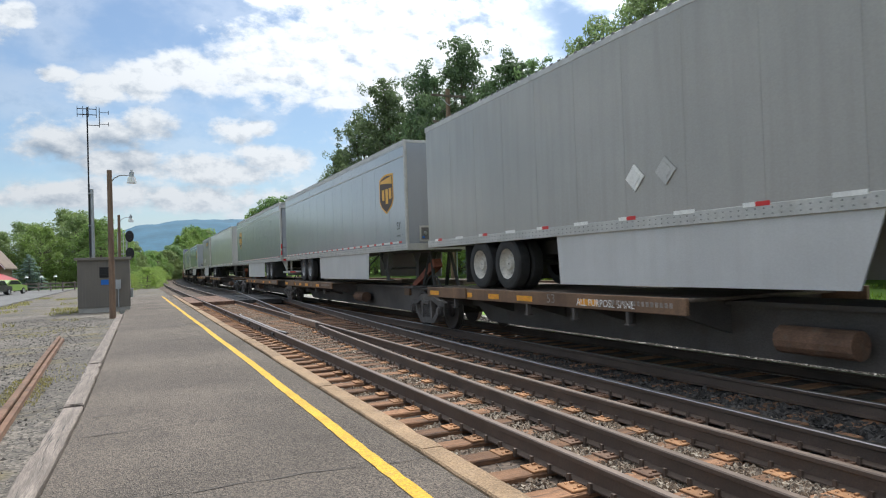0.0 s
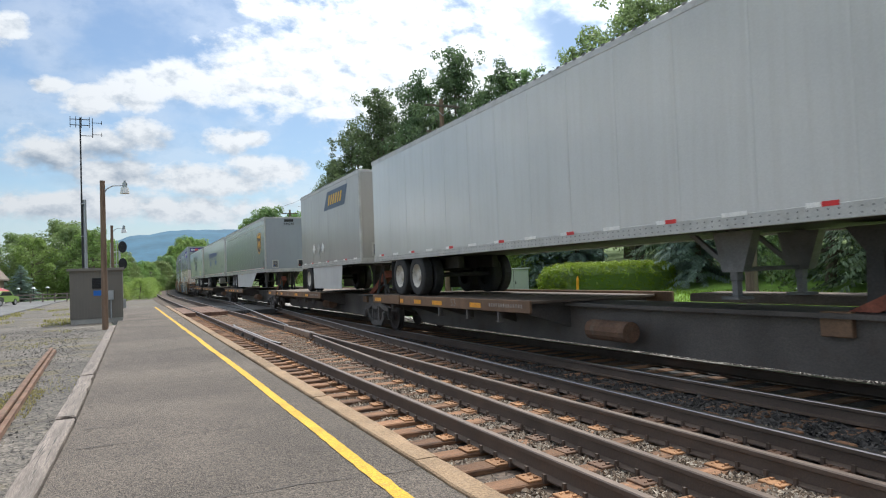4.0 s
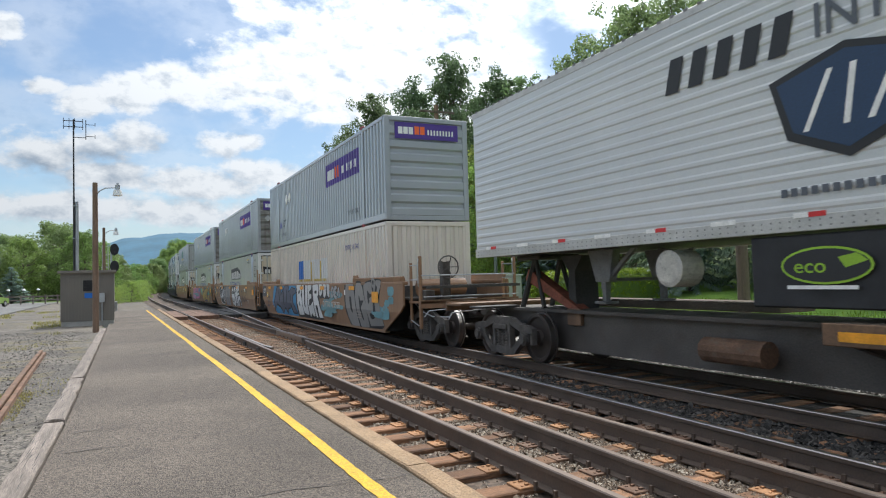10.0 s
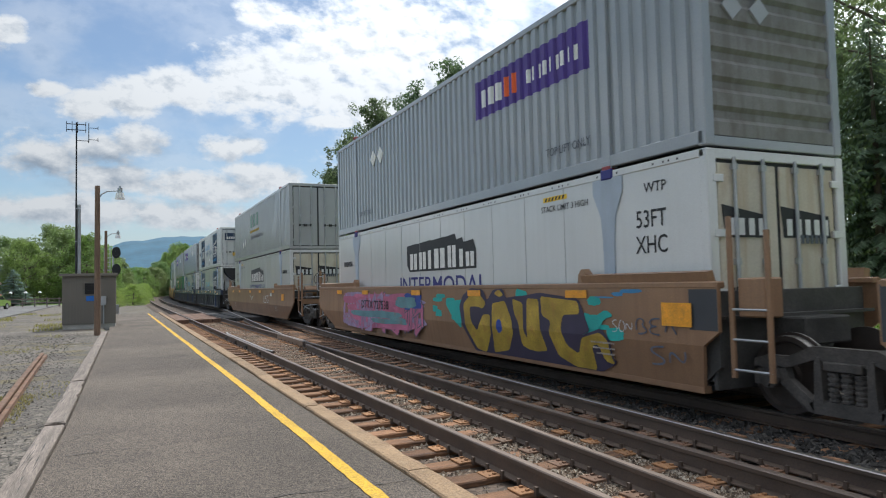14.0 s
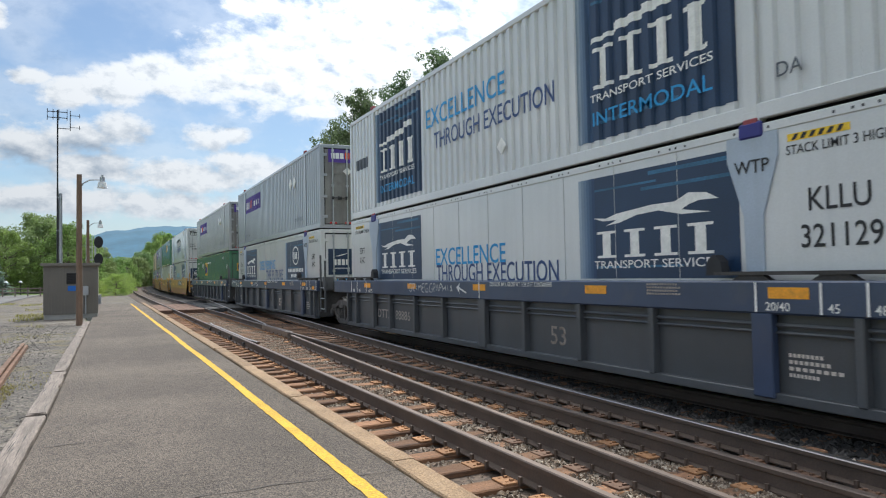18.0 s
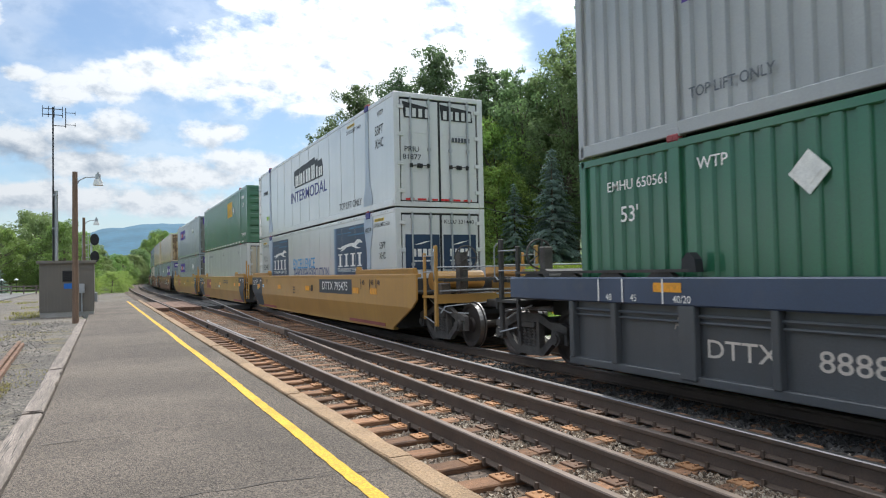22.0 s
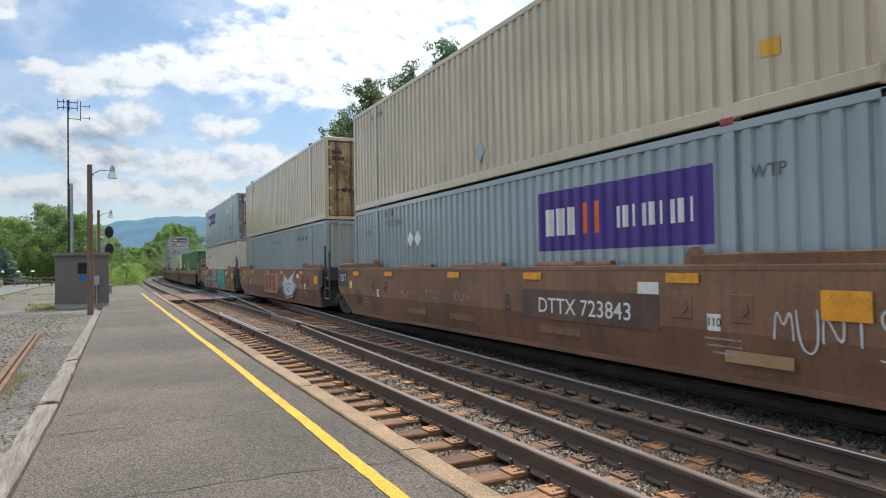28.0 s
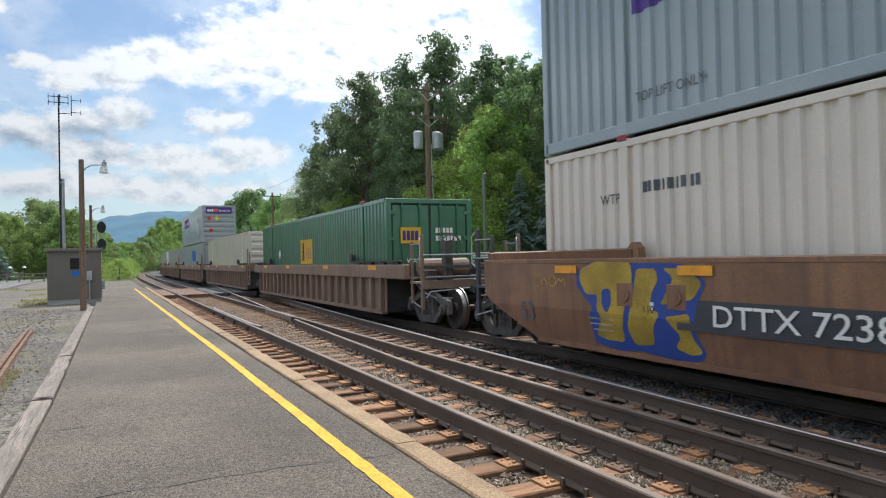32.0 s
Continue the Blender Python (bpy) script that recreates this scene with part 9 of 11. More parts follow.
def haul_box(label, ribbed, text1, text2, end="doors", codes=("53FT", "XHC"), code_y=0.95):
    w = container(label, box_white, ribbed, end, box_white)
    z = 1.19 if not ribbed else 0.30
    (w.ring_panel if text1 == "DELIVERING" else w.hauler_panel)(2.15, 5.1, z, 2.70)
    w.hauler_panel(11.1, 14.0, z, 2.70)
    if text1 == "DELIVERING":
        w.text(text1, 8.7, 1.84, 0.40, sky_blue, 1.06, up=0.006)
        w.text(text2, 7.28, 1.38, 0.42, navy_letters, 0.95, up=0.006)
    else:
        w.text(text1, 9.0 if ribbed else 8.85, 1.86 if ribbed else 1.66, 0.42 if ribbed else 0.36, sky_blue, 0.98, up=0.006)
        w.text(text2, 8.0, 1.30, 0.36, navy_letters, 0.82, up=0.006)
    if not ribbed:
        for at_y in (0.95, BOX_L - 0.95):
            w.text("STACK LIMIT 3 HIGH", at_y, 2.56, 0.10, black_paint, 0.85)
            w.bars(at_y - 0.1, at_y + 0.5, 2.67, 2.73, 6, black_paint, slant=0.04, gap=0.5, name="warning_stripes")
            w.bars(at_y - 0.15, at_y + 0.55, 2.66, 2.74, 1, yellow_tape, up=0.004, gap=0)
        for (one, two), at_y in ((codes, code_y), (("53FT", "XHC") if codes[1] != "XHC" else ("KLLU", "329257"), BOX_L - code_y)):
            big = 0.17 if two == "XHC" else 0.24
            w.text(one, at_y, 2.0, big, black_paint, 0.85)
            w.text(two, at_y, 2.0 - big * 1.6, big, black_paint, 0.85)
        w.text("WTP", 1.95, 2.45, 0.15, black_paint, up=0.03)
        for yy in (1.95, BOX_L - 1.95):
            part("lift_gusset", Shape().prism([(yy - 0.10, 0.2), (yy + 0.10, 0.2), (yy + 0.13, 1.9), (yy + 0.34, 2.55), (yy + 0.34, 2.82), (yy - 0.34, 2.82), (yy - 0.34, 2.55), (yy - 0.13, 1.9)], "x", -BOX_W - 0.010, -BOX_W + 0.02), gusset_blue, w.root)
            part("lift_clamp", Shape().box(-BOX_W - 0.03, -BOX_W + 0.02, yy - 0.16, yy + 0.16, 2.78, 2.96, 0.02), deep_blue, w.root)
    else:
        w.text("53'", 0.8, 2.3, 0.2, grey_paint)
        w.text("DA", 1.45, 0.5, 0.16, grey_paint)
        w.diamond(7.4, 0.7, 0.16)
        w.bars(14.6, 15.6, 1.4, 1.7, 4, grey_paint, gap=0.3, name="number_bars")
    return w


def end_haul_panel(root):
    for x0, x1 in ((-1.02, -0.06), (0.06, 1.02)):
        part("sign_panel", Shape().box(x0, x1, 0.016, 0.026, 1.35, 2.25), navy, root, "navy door panel")
        s = Shape()
        m = (x0 + x1) / 2
        s.quad((m - 0.25, 0.010, 1.98), (m - 0.05, 0.010, 2.0), (m + 0.28, 0.010, 2.10), (m + 0.02, 0.010, 2.06))
        part("streak", s, white_tape, root)
        end_marks(root, 1.68, 1.88, m - 0.3, m + 0.3, 4, white_tape, 0.008)
        end_marks(root, 1.55, 1.59, m - 0.3, m + 0.3, 12, white_tape, 0.008)


# S1
w = run(container("cream ribbed container with worn grey and gold blocks", box_cream, True, "upright"), 144.35, 16.15, LOW)
for q, (ya, yb) in enumerate(((10.4, 9.75), (9.6, 8.55), (8.4, 8.1), (7.95, 7.25), (7.05, 6.2))):   # pale blocks over a gold shadow, the first one blue
    w.panel(yb + 0.05, ya + 0.07, 1.33, 2.08, faded_gold, 0.004)
    w.panel(yb, ya, 1.42, 2.16, box_white if q else sign_blue, 0.007)
w.text("SWRJ 101740", 3.2, 2.37, 0.17, deep_blue, 1.0, up=0.004)
w = run(parcel_box("blue-grey ribbed container with a purple panel", box_grey, (2.33, 6.07)), 144.35, 16.15, HIGH)
for a, b in ((0.0, 0.42), (0.14, 0.30)):   # small peak emblem with worn lettering beside it
    w.shape([(13.75 + b / 2 - a, 0.82), (13.75 - b / 2 - a, 0.82), (13.75 - a, 0.82 + b * 0.9)], deep_blue, 0.01 + a * 0.01, "emblem")
for q in range(3):
    w.bars(12.7 + q * 0.1, 13.2, 1.08 - q * 0.11, 1.15 - q * 0.11, 5, grey_paint, gap=0.4)
# S2, S3
for s, lab in ((163.95, "grey ribbed container with a purple panel on a white box"), (183.3, "grey ribbed container with a purple panel on a white smooth box")):
    run(swirl_box("smooth white container with black block emblem and blue lettering"), s, 16.15, LOW)
    w = run(parcel_box(lab, box_grey, (2.3, 6.1), "ribs", door_grime), s, 16.15, HIGH)
    end_placard(w.root, -0.75, 1.85, box_dull, 0.18)
    end_placard(w.root, -0.25, 1.85, box_dull, 0.18)
# S4
run(swirl_box("smooth white container with black block emblem in a brown car", True), 207.0, 16.15, LOW)
w = run(container("light grey-beige ribbed container with green and gold blocks", box_dull, True, "doors", box_dull), 207.0, 16.15, HIGH)
w.bars(7.4, 10.2, 1.75, 2.45, 3, box_green, gap=0.3, name="emblem")
w.bars(7.6, 10.4, 1.45, 1.58, 1, graf_gold, gap=0, name="emblem")
w.bars(6.2, 10.0, 1.05, 1.25, 14, grey_paint, gap=0.4, name="marking")
w.text("TOP LIFT ONLY", 14.9, 0.48, 0.17, grey_paint, 0.75)
w.diamond(12.6, 0.9, 0.22)
w.diamond(11.9, 1.0, 0.22)
# S5
w = run(haul_box("smooth white cooled container, navy panels, black power unit", False, "EXCELLENCE", "THROUGH EXECUTION", "reefer", ("KLLU", "321129")), 230.57, 16.15, LOW)
w = run(haul_box("white ribbed container with navy panels", True, "EXCELLENCE", "THROUGH EXECUTION", "doors"), 230.57, 16.15, HIGH)
part("sign_panel", Shape().box(-0.98, 0.98, -0.006, 0.006, 1.95, 2.50), navy, w.root, "navy door panel with a white streak")
end_marks(w.root, 2.05, 2.22, -0.86, -0.2, 4, white_tape, -0.012)
end_marks(w.root, 2.10, 2.24, 0.15, 0.9, 10, sky_blue, -0.012)
end_marks(w.root, 2.62, 2.72, 0.1, 0.72, 9, black_paint, 0.02)
part("warning_plate", Shape().box(-0.42, -0.08, -0.006, 0.006, 0.78, 1.04), emp_yellow, w.root)
end_placard(w.root, 0.9, 0.42, grey_paint, 0.2)
# S6
w = run(haul_box("smooth white container with navy panels and blue lettering", False, "DELIVERING", "THE FUTURE"), 250.0, 16.15, LOW)
end_haul_panel(w.root)
words("INTERMODAL", w.root, (0.0, -0.01, 1.10), 0.2, sky_blue, END, 1.1)
run(parcel_box("grey ribbed container with a purple panel and grimy shut doors", box_grey, (10.1, 13.9), "doors", door_grime), 250.0, 16.15, HIGH)
# S7
w = run(container("dark green ribbed container with a yellow panel", box_green, True, "doors", box_green), 269.35, 16.15, LOW)
w.rail_box_logo(9.85, 11.3, 1.52, 2.45)
w.text("53'", 1.0, 2.0, 0.22, white_tape, up=0.004)
w.text("53'", 15.06, 2.04, 0.22, white_tape, up=0.004)
w.text("EMHU 650561", 14.91, 2.46, 0.14, white_tape, up=0.004)
w.text("WTP", 13.59, 2.56, 0.15, white_tape, up=0.004)
w.text("WTP", 2.5, 2.56, 0.15, white_tape, up=0.004)
w.diamond(12.32, 2.26, 0.24)
w.bars(8.2, 10.4, 2.36, 2.46, 18, white_tape, gap=0.4)
part("end_sign", Shape().box(-0.85, -0.25, -0.03, -0.022, 1.75, 2.2), emp_yellow, w.root)
end_marks(w.root, 1.80, 2.15, -0.82, -0.62, 1, black_paint, -0.036)
end_marks(w.root, 1.80, 2.12, -0.60, -0.28, 2, deep_blue, -0.036)
run(parcel_box("light grey ribbed container with a purple panel and grimy doors", box_dull, (10.2, 14.0), "doors", door_grime), 269.35, 16.15, HIGH)
# S8


def back_frame(root):
    """Open frame with steps at the back of a box."""
    fr = part("back_frame", Shape().box(-0.04, 0.04, -0.04, 0.04, 0.03, 2.92, 0.01), box_white, root, at=(-BOX_W + 0.05, BOX_L + 0.46, 0))
    for k in range(6):
        part("step", shared("frame_step", lambda: Shape().box(-0.03, 0.03, -0.44, -0.035, -0.035, 0.035, 0.008), box_white), None, fr, at=(0, 0, 0.10 + k * 0.545))
    part("far_post", Shape().box(-0.04, 0.04, -0.04, 0.04, 0.03, 2.92, 0.01), box_white, root, at=(BOX_W - 0.05, BOX_L + 0.46, 0))
    for z in (0.06, 2.86):
        part("cross_bar", shared("frame_cross_bar", lambda: Shape().box(-BOX_W + 0.1, BOX_W - 0.1, -0.03, 0.03, -0.03, 0.03), box_white), None, root, at=(0, BOX_L + 0.46, z))


w = run(haul_box("smooth white container with navy panels in a yellow car", False, "EXCELLENCE", "THROUGH EXECUTION", "doors", ("KLLU", "321440"), BOX_L - 0.95), 292.9, 16.15, LOW)
end_haul_panel(w.root)
words("KLLU 321440", w.root, (0.5, -0.03, 2.58), 0.10, black_paint, END, 1.1)
back_frame(w.root)
w = run(swirl_box("smooth white container with block emblem and purple-grey lettering", False, True), 292.9, 16.15, HIGH)
w.text("TOP LIFT ONLY", 3.5, 0.36, 0.2, black_paint)
back_frame(w.root)
w.bars(14.2, 15.0, 0.75, 0.92, 2, eco_green, gap=0.2, name="emblem")
end_marks(w.root, 0.16, 0.21, -1.0, 1.0, 6, red_tape, -0.006)
# S9
w = run(container("smooth white container with shut yellowed doors in a yellow car", box_white, False, "doors", door_yellowed), 312.5, 16.15, LOW)
w.text("WTP", 2.55, 2.5, 0.14, grey_paint)
w.bars(11.9, 13.6, 2.50, 2.62, 9, grey_paint, gap=0.4, name="number_bars")
w.text("53/102", 7.78, 2.54, 0.13, black_paint)
end_marks(w.root, 2.30, 2.42, 0.45, 0.85, 4, black_paint, 0.02)
w = run(container("dark green ribbed container with yellow end and side panels", box_green, True, "ribs", box_green), 312.5, 16.15, HIGH)
w.rail_box_logo(4.5, 6.05, 1.68, 2.52)
w.diamond(3.9, 1.95, 0.2)
w.text("53'", 1.0, 2.0, 0.2, white_tape, up=0.004)
w.text("TOP LIFT ONLY", 1.0, 0.45, 0.15, white_tape, 0.8, up=0.004)
w.bars(0.9, 1.7, 2.35, 2.5, 8, white_tape, gap=0.4, name="number_bars")
for q in range(16):
    part("reflector_strip", shared("box_strip", lambda: Shape().box(-0.0025, 0.0025, 0, 0.42, 0, 0.055), white_tape), None, w.root, at=(-BOX_W - 0.004, 1.0 + q * 0.95, 0.08))
part("end_sign", Shape().box(-0.25, 0.35, 0.0, 0.014, 2.25, 2.68), emp_yellow, w.root)
end_marks(w.root, 2.32, 2.60, -0.2, 0.3, 4, deep_blue, -0.008)
words("53'", w.root, (0.1, 0.005, 1.88), 0.22, white_tape, END)
end_marks(w.root, 0.75, 1.3, -0.5, -0.05, 5, white_tape, 0.008)
part("notice", Shape().box(0.3, 0.75, 0.002, 0.014, 0.58, 0.86), white_tape, w.root)
# S10
run(parcel_box("grey ribbed container with a purple panel in a yellow car", box_grey, (9.9, 13.8), "doors", door_grime), 331.95, 16.15, LOW)
run(parcel_box("grey ribbed container with a purple panel stacked on another alike", box_grey, (9.7, 13.6), "doors", door_grime), 331.95, 16.15, HIGH)


def tan_box(label):
    w = container(label, box_tan, True, "doors", door_stain, rods=False)
    w.diamond(8.1, 0.6, 0.22, box_dull)
    w.bars(13.6, 14.5, 2.5, 2.62, 7, grey_paint, gap=0.4, name="number_bars")
    w.bars(1.2, 1.5, 0.62, 0.82, 1, logo_gold, gap=0, name="notice")
    end_marks(w.root, 2.32, 2.46, -1.0, -0.62, 4, black_paint, 0.02)
    end_marks(w.root, 2.10, 2.24, -1.0, -0.55, 6, black_paint, 0.02)
    end_placard(w.root, 0.62, 0.95, grey_paint, 0.26)
    part("notice", Shape().box(-0.38, -0.18, -0.004, 0.01, 0.85, 1.1), grey_paint, w.root)
    return w


# S11, S12, S13
w = run(container("blue-grey ribbed container with a large purple panel", box_bluegrey, True, "ribs"), 355.4, 16.15, LOW)
w.parcel_panel(2.19, 6.05, 1.50, 2.50)
end_parcel_panel(w.root)
end_placard(w.root, -0.8, 1.55, box_bluegrey, 0.25)
for q in (11.3, 11.75):
    w.diamond(q, 1.95, 0.2)
w.text("WTP", 1.4, 2.3, 0.15, grey_paint, up=0.004)
w.text("WTP", 14.95, 2.22, 0.15, grey_paint, up=0.004)
w.text("FDXU 53416", 12.9, 2.42, 0.155, grey_paint, 1.0, up=0.004)
for q in (13.05, 13.45):
    part("vent", Shape().box(-BOX_W - 0.006, -BOX_W + 0.03, q - 0.06, q + 0.06, 2.62, 2.78, 0.01), gear_grey, w.root)
run(tan_box("tan ribbed container with rust-stained shut doors"), 355.4, 16.15, HIGH)
w = run(container("blue-grey ribbed container without emblem", box_bluegrey, True, "upright", box_dull), 374.85, 16.15, LOW)
w.text("WARNING HIGH CUBE", 8.0, 2.42, 0.10, grey_paint, up=0.004)
w.text("53'", 0.9, 0.95, 0.24, grey_paint, up=0.004)
w.bars(2.6, 4.2, 2.35, 2.5, 9, grey_paint, gap=0.4, name="number_bars")
for q in (-1.08, 0.72):
    end_marks(w.root, 2.82, 2.87, q, q + 0.34, 6, black_paint, -0.002)
    end_marks(w.root, 2.82, 2.87, q + 0.04, q + 0.38, 6, white_tape, -0.0015)
run(tan_box("tan ribbed container with rust-stained doors and a dark diamond plate"), 374.85, 16.15, HIGH)
w = run(container("cream ribbed container in a rust-brown car", box_cream, True, "upright"), 394.25, 16.15, LOW)
w.text("WTP", 1.55, 2.25, 0.15, grey_paint, up=0.012)
w.text("WTP", 14.5, 2.10, 0.14, grey_paint, up=0.004)
w.bars(12.75, 13.85, 2.15, 2.30, 9, grey_paint, gap=0.4, name="number_bars")
end_marks(w.root, 2.1, 2.26, 0.0, 0.9, 8, black_paint, -0.004)
w = run(parcel_box("blue-grey ribbed container with a purple panel and shut doors", box_bluegrey, (10.1, 13.95), "doors", door_grime), 394.25, 16.15, HIGH)
w.shape([(3.22, 0.88), (2.66, 0.88), (2.94, 1.2)], deep_blue, 0.01, "emblem")
end_placard(w.root, -0.8, 1.62, red_tape, 0.18)
# S14 to S18, single boxes and a double stack
w = run(container("dark green ribbed container riding alone, yellow panel", box_green, True, "doors", box_green), 417.75, 16.15, LOW)
w.rail_box_logo(7.4, 9.1, 1.2, 2.1)
w.diamond(12.6, 1.6, 0.2)
w.text("53'", 1.0, 1.0, 0.2, white_tape, up=0.004)
part("end_sign", Shape().box(-0.9, -0.3, -0.03, -0.022, 1.72, 2.15), emp_yellow, w.root)
end_marks(w.root, 1.80, 2.06, -0.84, -0.36, 4, deep_blue, -0.036)
end_marks(w.root, 2.0, 2.14, 0.15, 0.7, 5, white_tape, -0.006)
end_marks(w.root, 1.78, 1.92, 0.15, 0.95, 7, white_tape, -0.006)
words("WARNING", w.root, (-0.3, -0.008, 1.24), 0.12, white_tape, END)
run(container("cream-white smooth container riding alone", box_cream, False, "ribs", box_cream), 437.7, 16.15, LOW)
w = run(container("grey ribbed container with a blue panel", box_grey, True, "doors", box_grey), 457.5, 16.15, LOW)
w.panel(5.0, 7.5, 1.5, 2.4, sign_blue)
w = run(parcel_box("grey ribbed container with purple end panel and red placards", box_grey, (10.0, 13.8), "ribs"), 457.5, 16.15, HIGH)
end_placard(w.root, -0.75, 1.9, red_tape, 0.18)
end_placard(w.root, -0.15, 1.9, yellow_tape, 0.18)
end_placard(w.root, -0.62, 0.95, red_tape, 0.18)
run(container("pale grey-green ribbed container riding alone", box_dull, True, "ribs"), 477.5, 16.15, LOW)
w = run(container("white container with a dark and yellow end sign", box_white, False, "ribs", box_white), 497.5, 16.15, LOW)
part("end_sign", Shape().box(-1.0, 1.0, 0.0, 0.014, 2.3, 2.75), navy, w.root)
end_marks(w.root, 2.4, 2.65, -0.6, 0.8, 5, emp_yellow, -0.008)

# ---- trees and shrubs ----


def leaf_cards(centres, radii, per, leaf, seed, squash=0.8, up=0.35):
    """Sprays of leaves in clumps: small four-cornered leaves, thick at the clump's outside."""
    r = np.random.RandomState(seed)
    c = np.repeat(np.asarray(centres, float), per, axis=0)
    rad = np.repeat(np.asarray(radii, float), per)
    n = len(c)
    d = r.randn(n, 3)
    d /= np.linalg.norm(d, axis=1)[:, None] + 1e-9
    dist = rad * (0.35 + 0.75 * r.rand(n) ** 0.6)
    p = c + d * dist[:, None] * np.array([1, 1, squash])
    nor = d * 0.6 + r.randn(n, 3) * 0.6 + np.array([0, 0, up])
    nor /= np.linalg.norm(nor, axis=1)[:, None] + 1e-9
    a = np.cross(nor, r.randn(n, 3))
    a /= np.linalg.norm(a, axis=1)[:, None] + 1e-9
    b = np.cross(nor, a)
    s = leaf * (0.6 + 0.8 * r.rand(n))[:, None]
    a, b = a * s, b * s * 0.55
    bend = nor * s * 0.18
    return np.stack([p - a, p - b * 0.9 + bend, p + a, p + b * 0.9 + bend], 1).reshape(-1, 3)


def mesh_of(name, verts, material):
    ob = bulk(name, verts, 4, material)
    me = ob.data
    bpy.data.objects.remove(ob)
    return me


def broadleaf(seed, h, w, clumps, per, leaf, material, low=0.25, lean=0.0):
    """Meshes (trunk and limbs, crown) of a leafy tree of height h and half-width w."""
    r = random.Random(seed)
    centres, radii = [], []
    for k in range(clumps):
        f = low + (1 - low) * (k + r.random()) / clumps
        q = (f - low) / (1 - low)
        reach = w * (0.55 + 0.6 * math.sin(math.pi * min(1, q * 0.85 + 0.12))) * (1.0 - 0.55 * q ** 3)
        a = k * 2.4 + r.uniform(-0.5, 0.5)
        rr = reach * math.sqrt(r.uniform(0.15, 1.0))
        centres.append((rr * math.cos(a) + lean * f * h, rr * math.sin(a), f * h * 0.97))
        radii.append(w * r.uniform(0.20, 0.36) * (1.15 - 0.5 * q))
    wood = Shape()
    pts = [(0, 0, -0.6)]
    for k in range(1, 7):
        f = k / 6
        pts.append((lean * f * h * 0.8 + r.uniform(-0.12, 0.12), r.uniform(-0.15, 0.15), f * h * 0.82))
    base = 0.028 * h
    for i, (a, b) in enumerate(zip(pts, pts[1:])):
        wood.tube(a, b, base * (1 - i / 6.6), 8, base * (1 - (i + 1) / 6.6), caps=False)
    for i, c in enumerate(centres):
        if i % 2 == 0:
            f = max(0.12, min(0.75, c[2] / h * 0.72))
            k = min(5, int(f / 0.82 * 6))
            a = Vector(pts[k + 1]) if k + 1 < len(pts) else Vector(pts[-1])
            mid = a.lerp(Vector(c), 0.5) + Vector((0, 0, -0.03 * h))
            wood.tube(tuple(a), tuple(mid), base * 0.30, 5, base * 0.2, caps=False)
            wood.tube(tuple(mid), c, base * 0.2, 5, base * 0.06, caps=False)
    return wood.mesh("trunk", bark), mesh_of("crown", leaf_cards(centres, radii, per, leaf, seed), material)


def open_crown(seed, h, w, groups, per, leaf, material, low=0.3, lean=0.0):
    """A tall tree with its leaves in separate bunches on bare limbs, the sky showing between them."""
    r = random.Random(seed)
    base = 0.018 * h
    pts = [(0, 0, -0.6)] + [(lean * f * h + r.uniform(-0.2, 0.2), r.uniform(-0.2, 0.2), f * h * 0.9) for f in (0.2, 0.4, 0.6, 0.8, 1.0)]
    wood, centres, radii = Shape(), [], []
    for i, (a, b) in enumerate(zip(pts, pts[1:])):
        wood.tube(a, b, base * (1 - i / 5.5), 8, base * (1 - (i + 1) / 5.5), caps=False)
    for g in range(groups):
        q = (g + r.random()) / groups
        f = low + (1 - low) * q
        reach = w * (0.75 + 0.35 * math.sin(q * 2.6)) * (1 - 0.75 * q ** 4) * r.uniform(0.45, 1.05)
        a = g * 2.4 + r.uniform(-0.6, 0.6)
        c = Vector((reach * math.cos(a) + lean * f * h, reach * math.sin(a), f * h * 0.95))
        k = min(4, max(0, int(f * 4.4) - 1))
        s = Vector(pts[k + 1])
        mid = s.lerp(c, 0.55) + Vector((0, 0, -0.02 * h))
        wood.tube(tuple(s), tuple(mid), base * 0.35, 5, base * 0.22, caps=False)
        wood.tube(tuple(mid), tuple(c), base * 0.22, 5, base * 0.06, caps=False)
        big = w * r.uniform(0.32, 0.52)
        for _ in range(15):
            d = Vector((r.gauss(0, 1), r.gauss(0, 1), r.gauss(0, 0.75))) * big * 0.55
            centres.append(tuple(c + d))
            radii.append(big * r.uniform(0.26, 0.48))
    return wood.mesh("trunk", bark), mesh_of("crown", leaf_cards(centres, radii, per, leaf, seed, 0.85, 0.45), material)


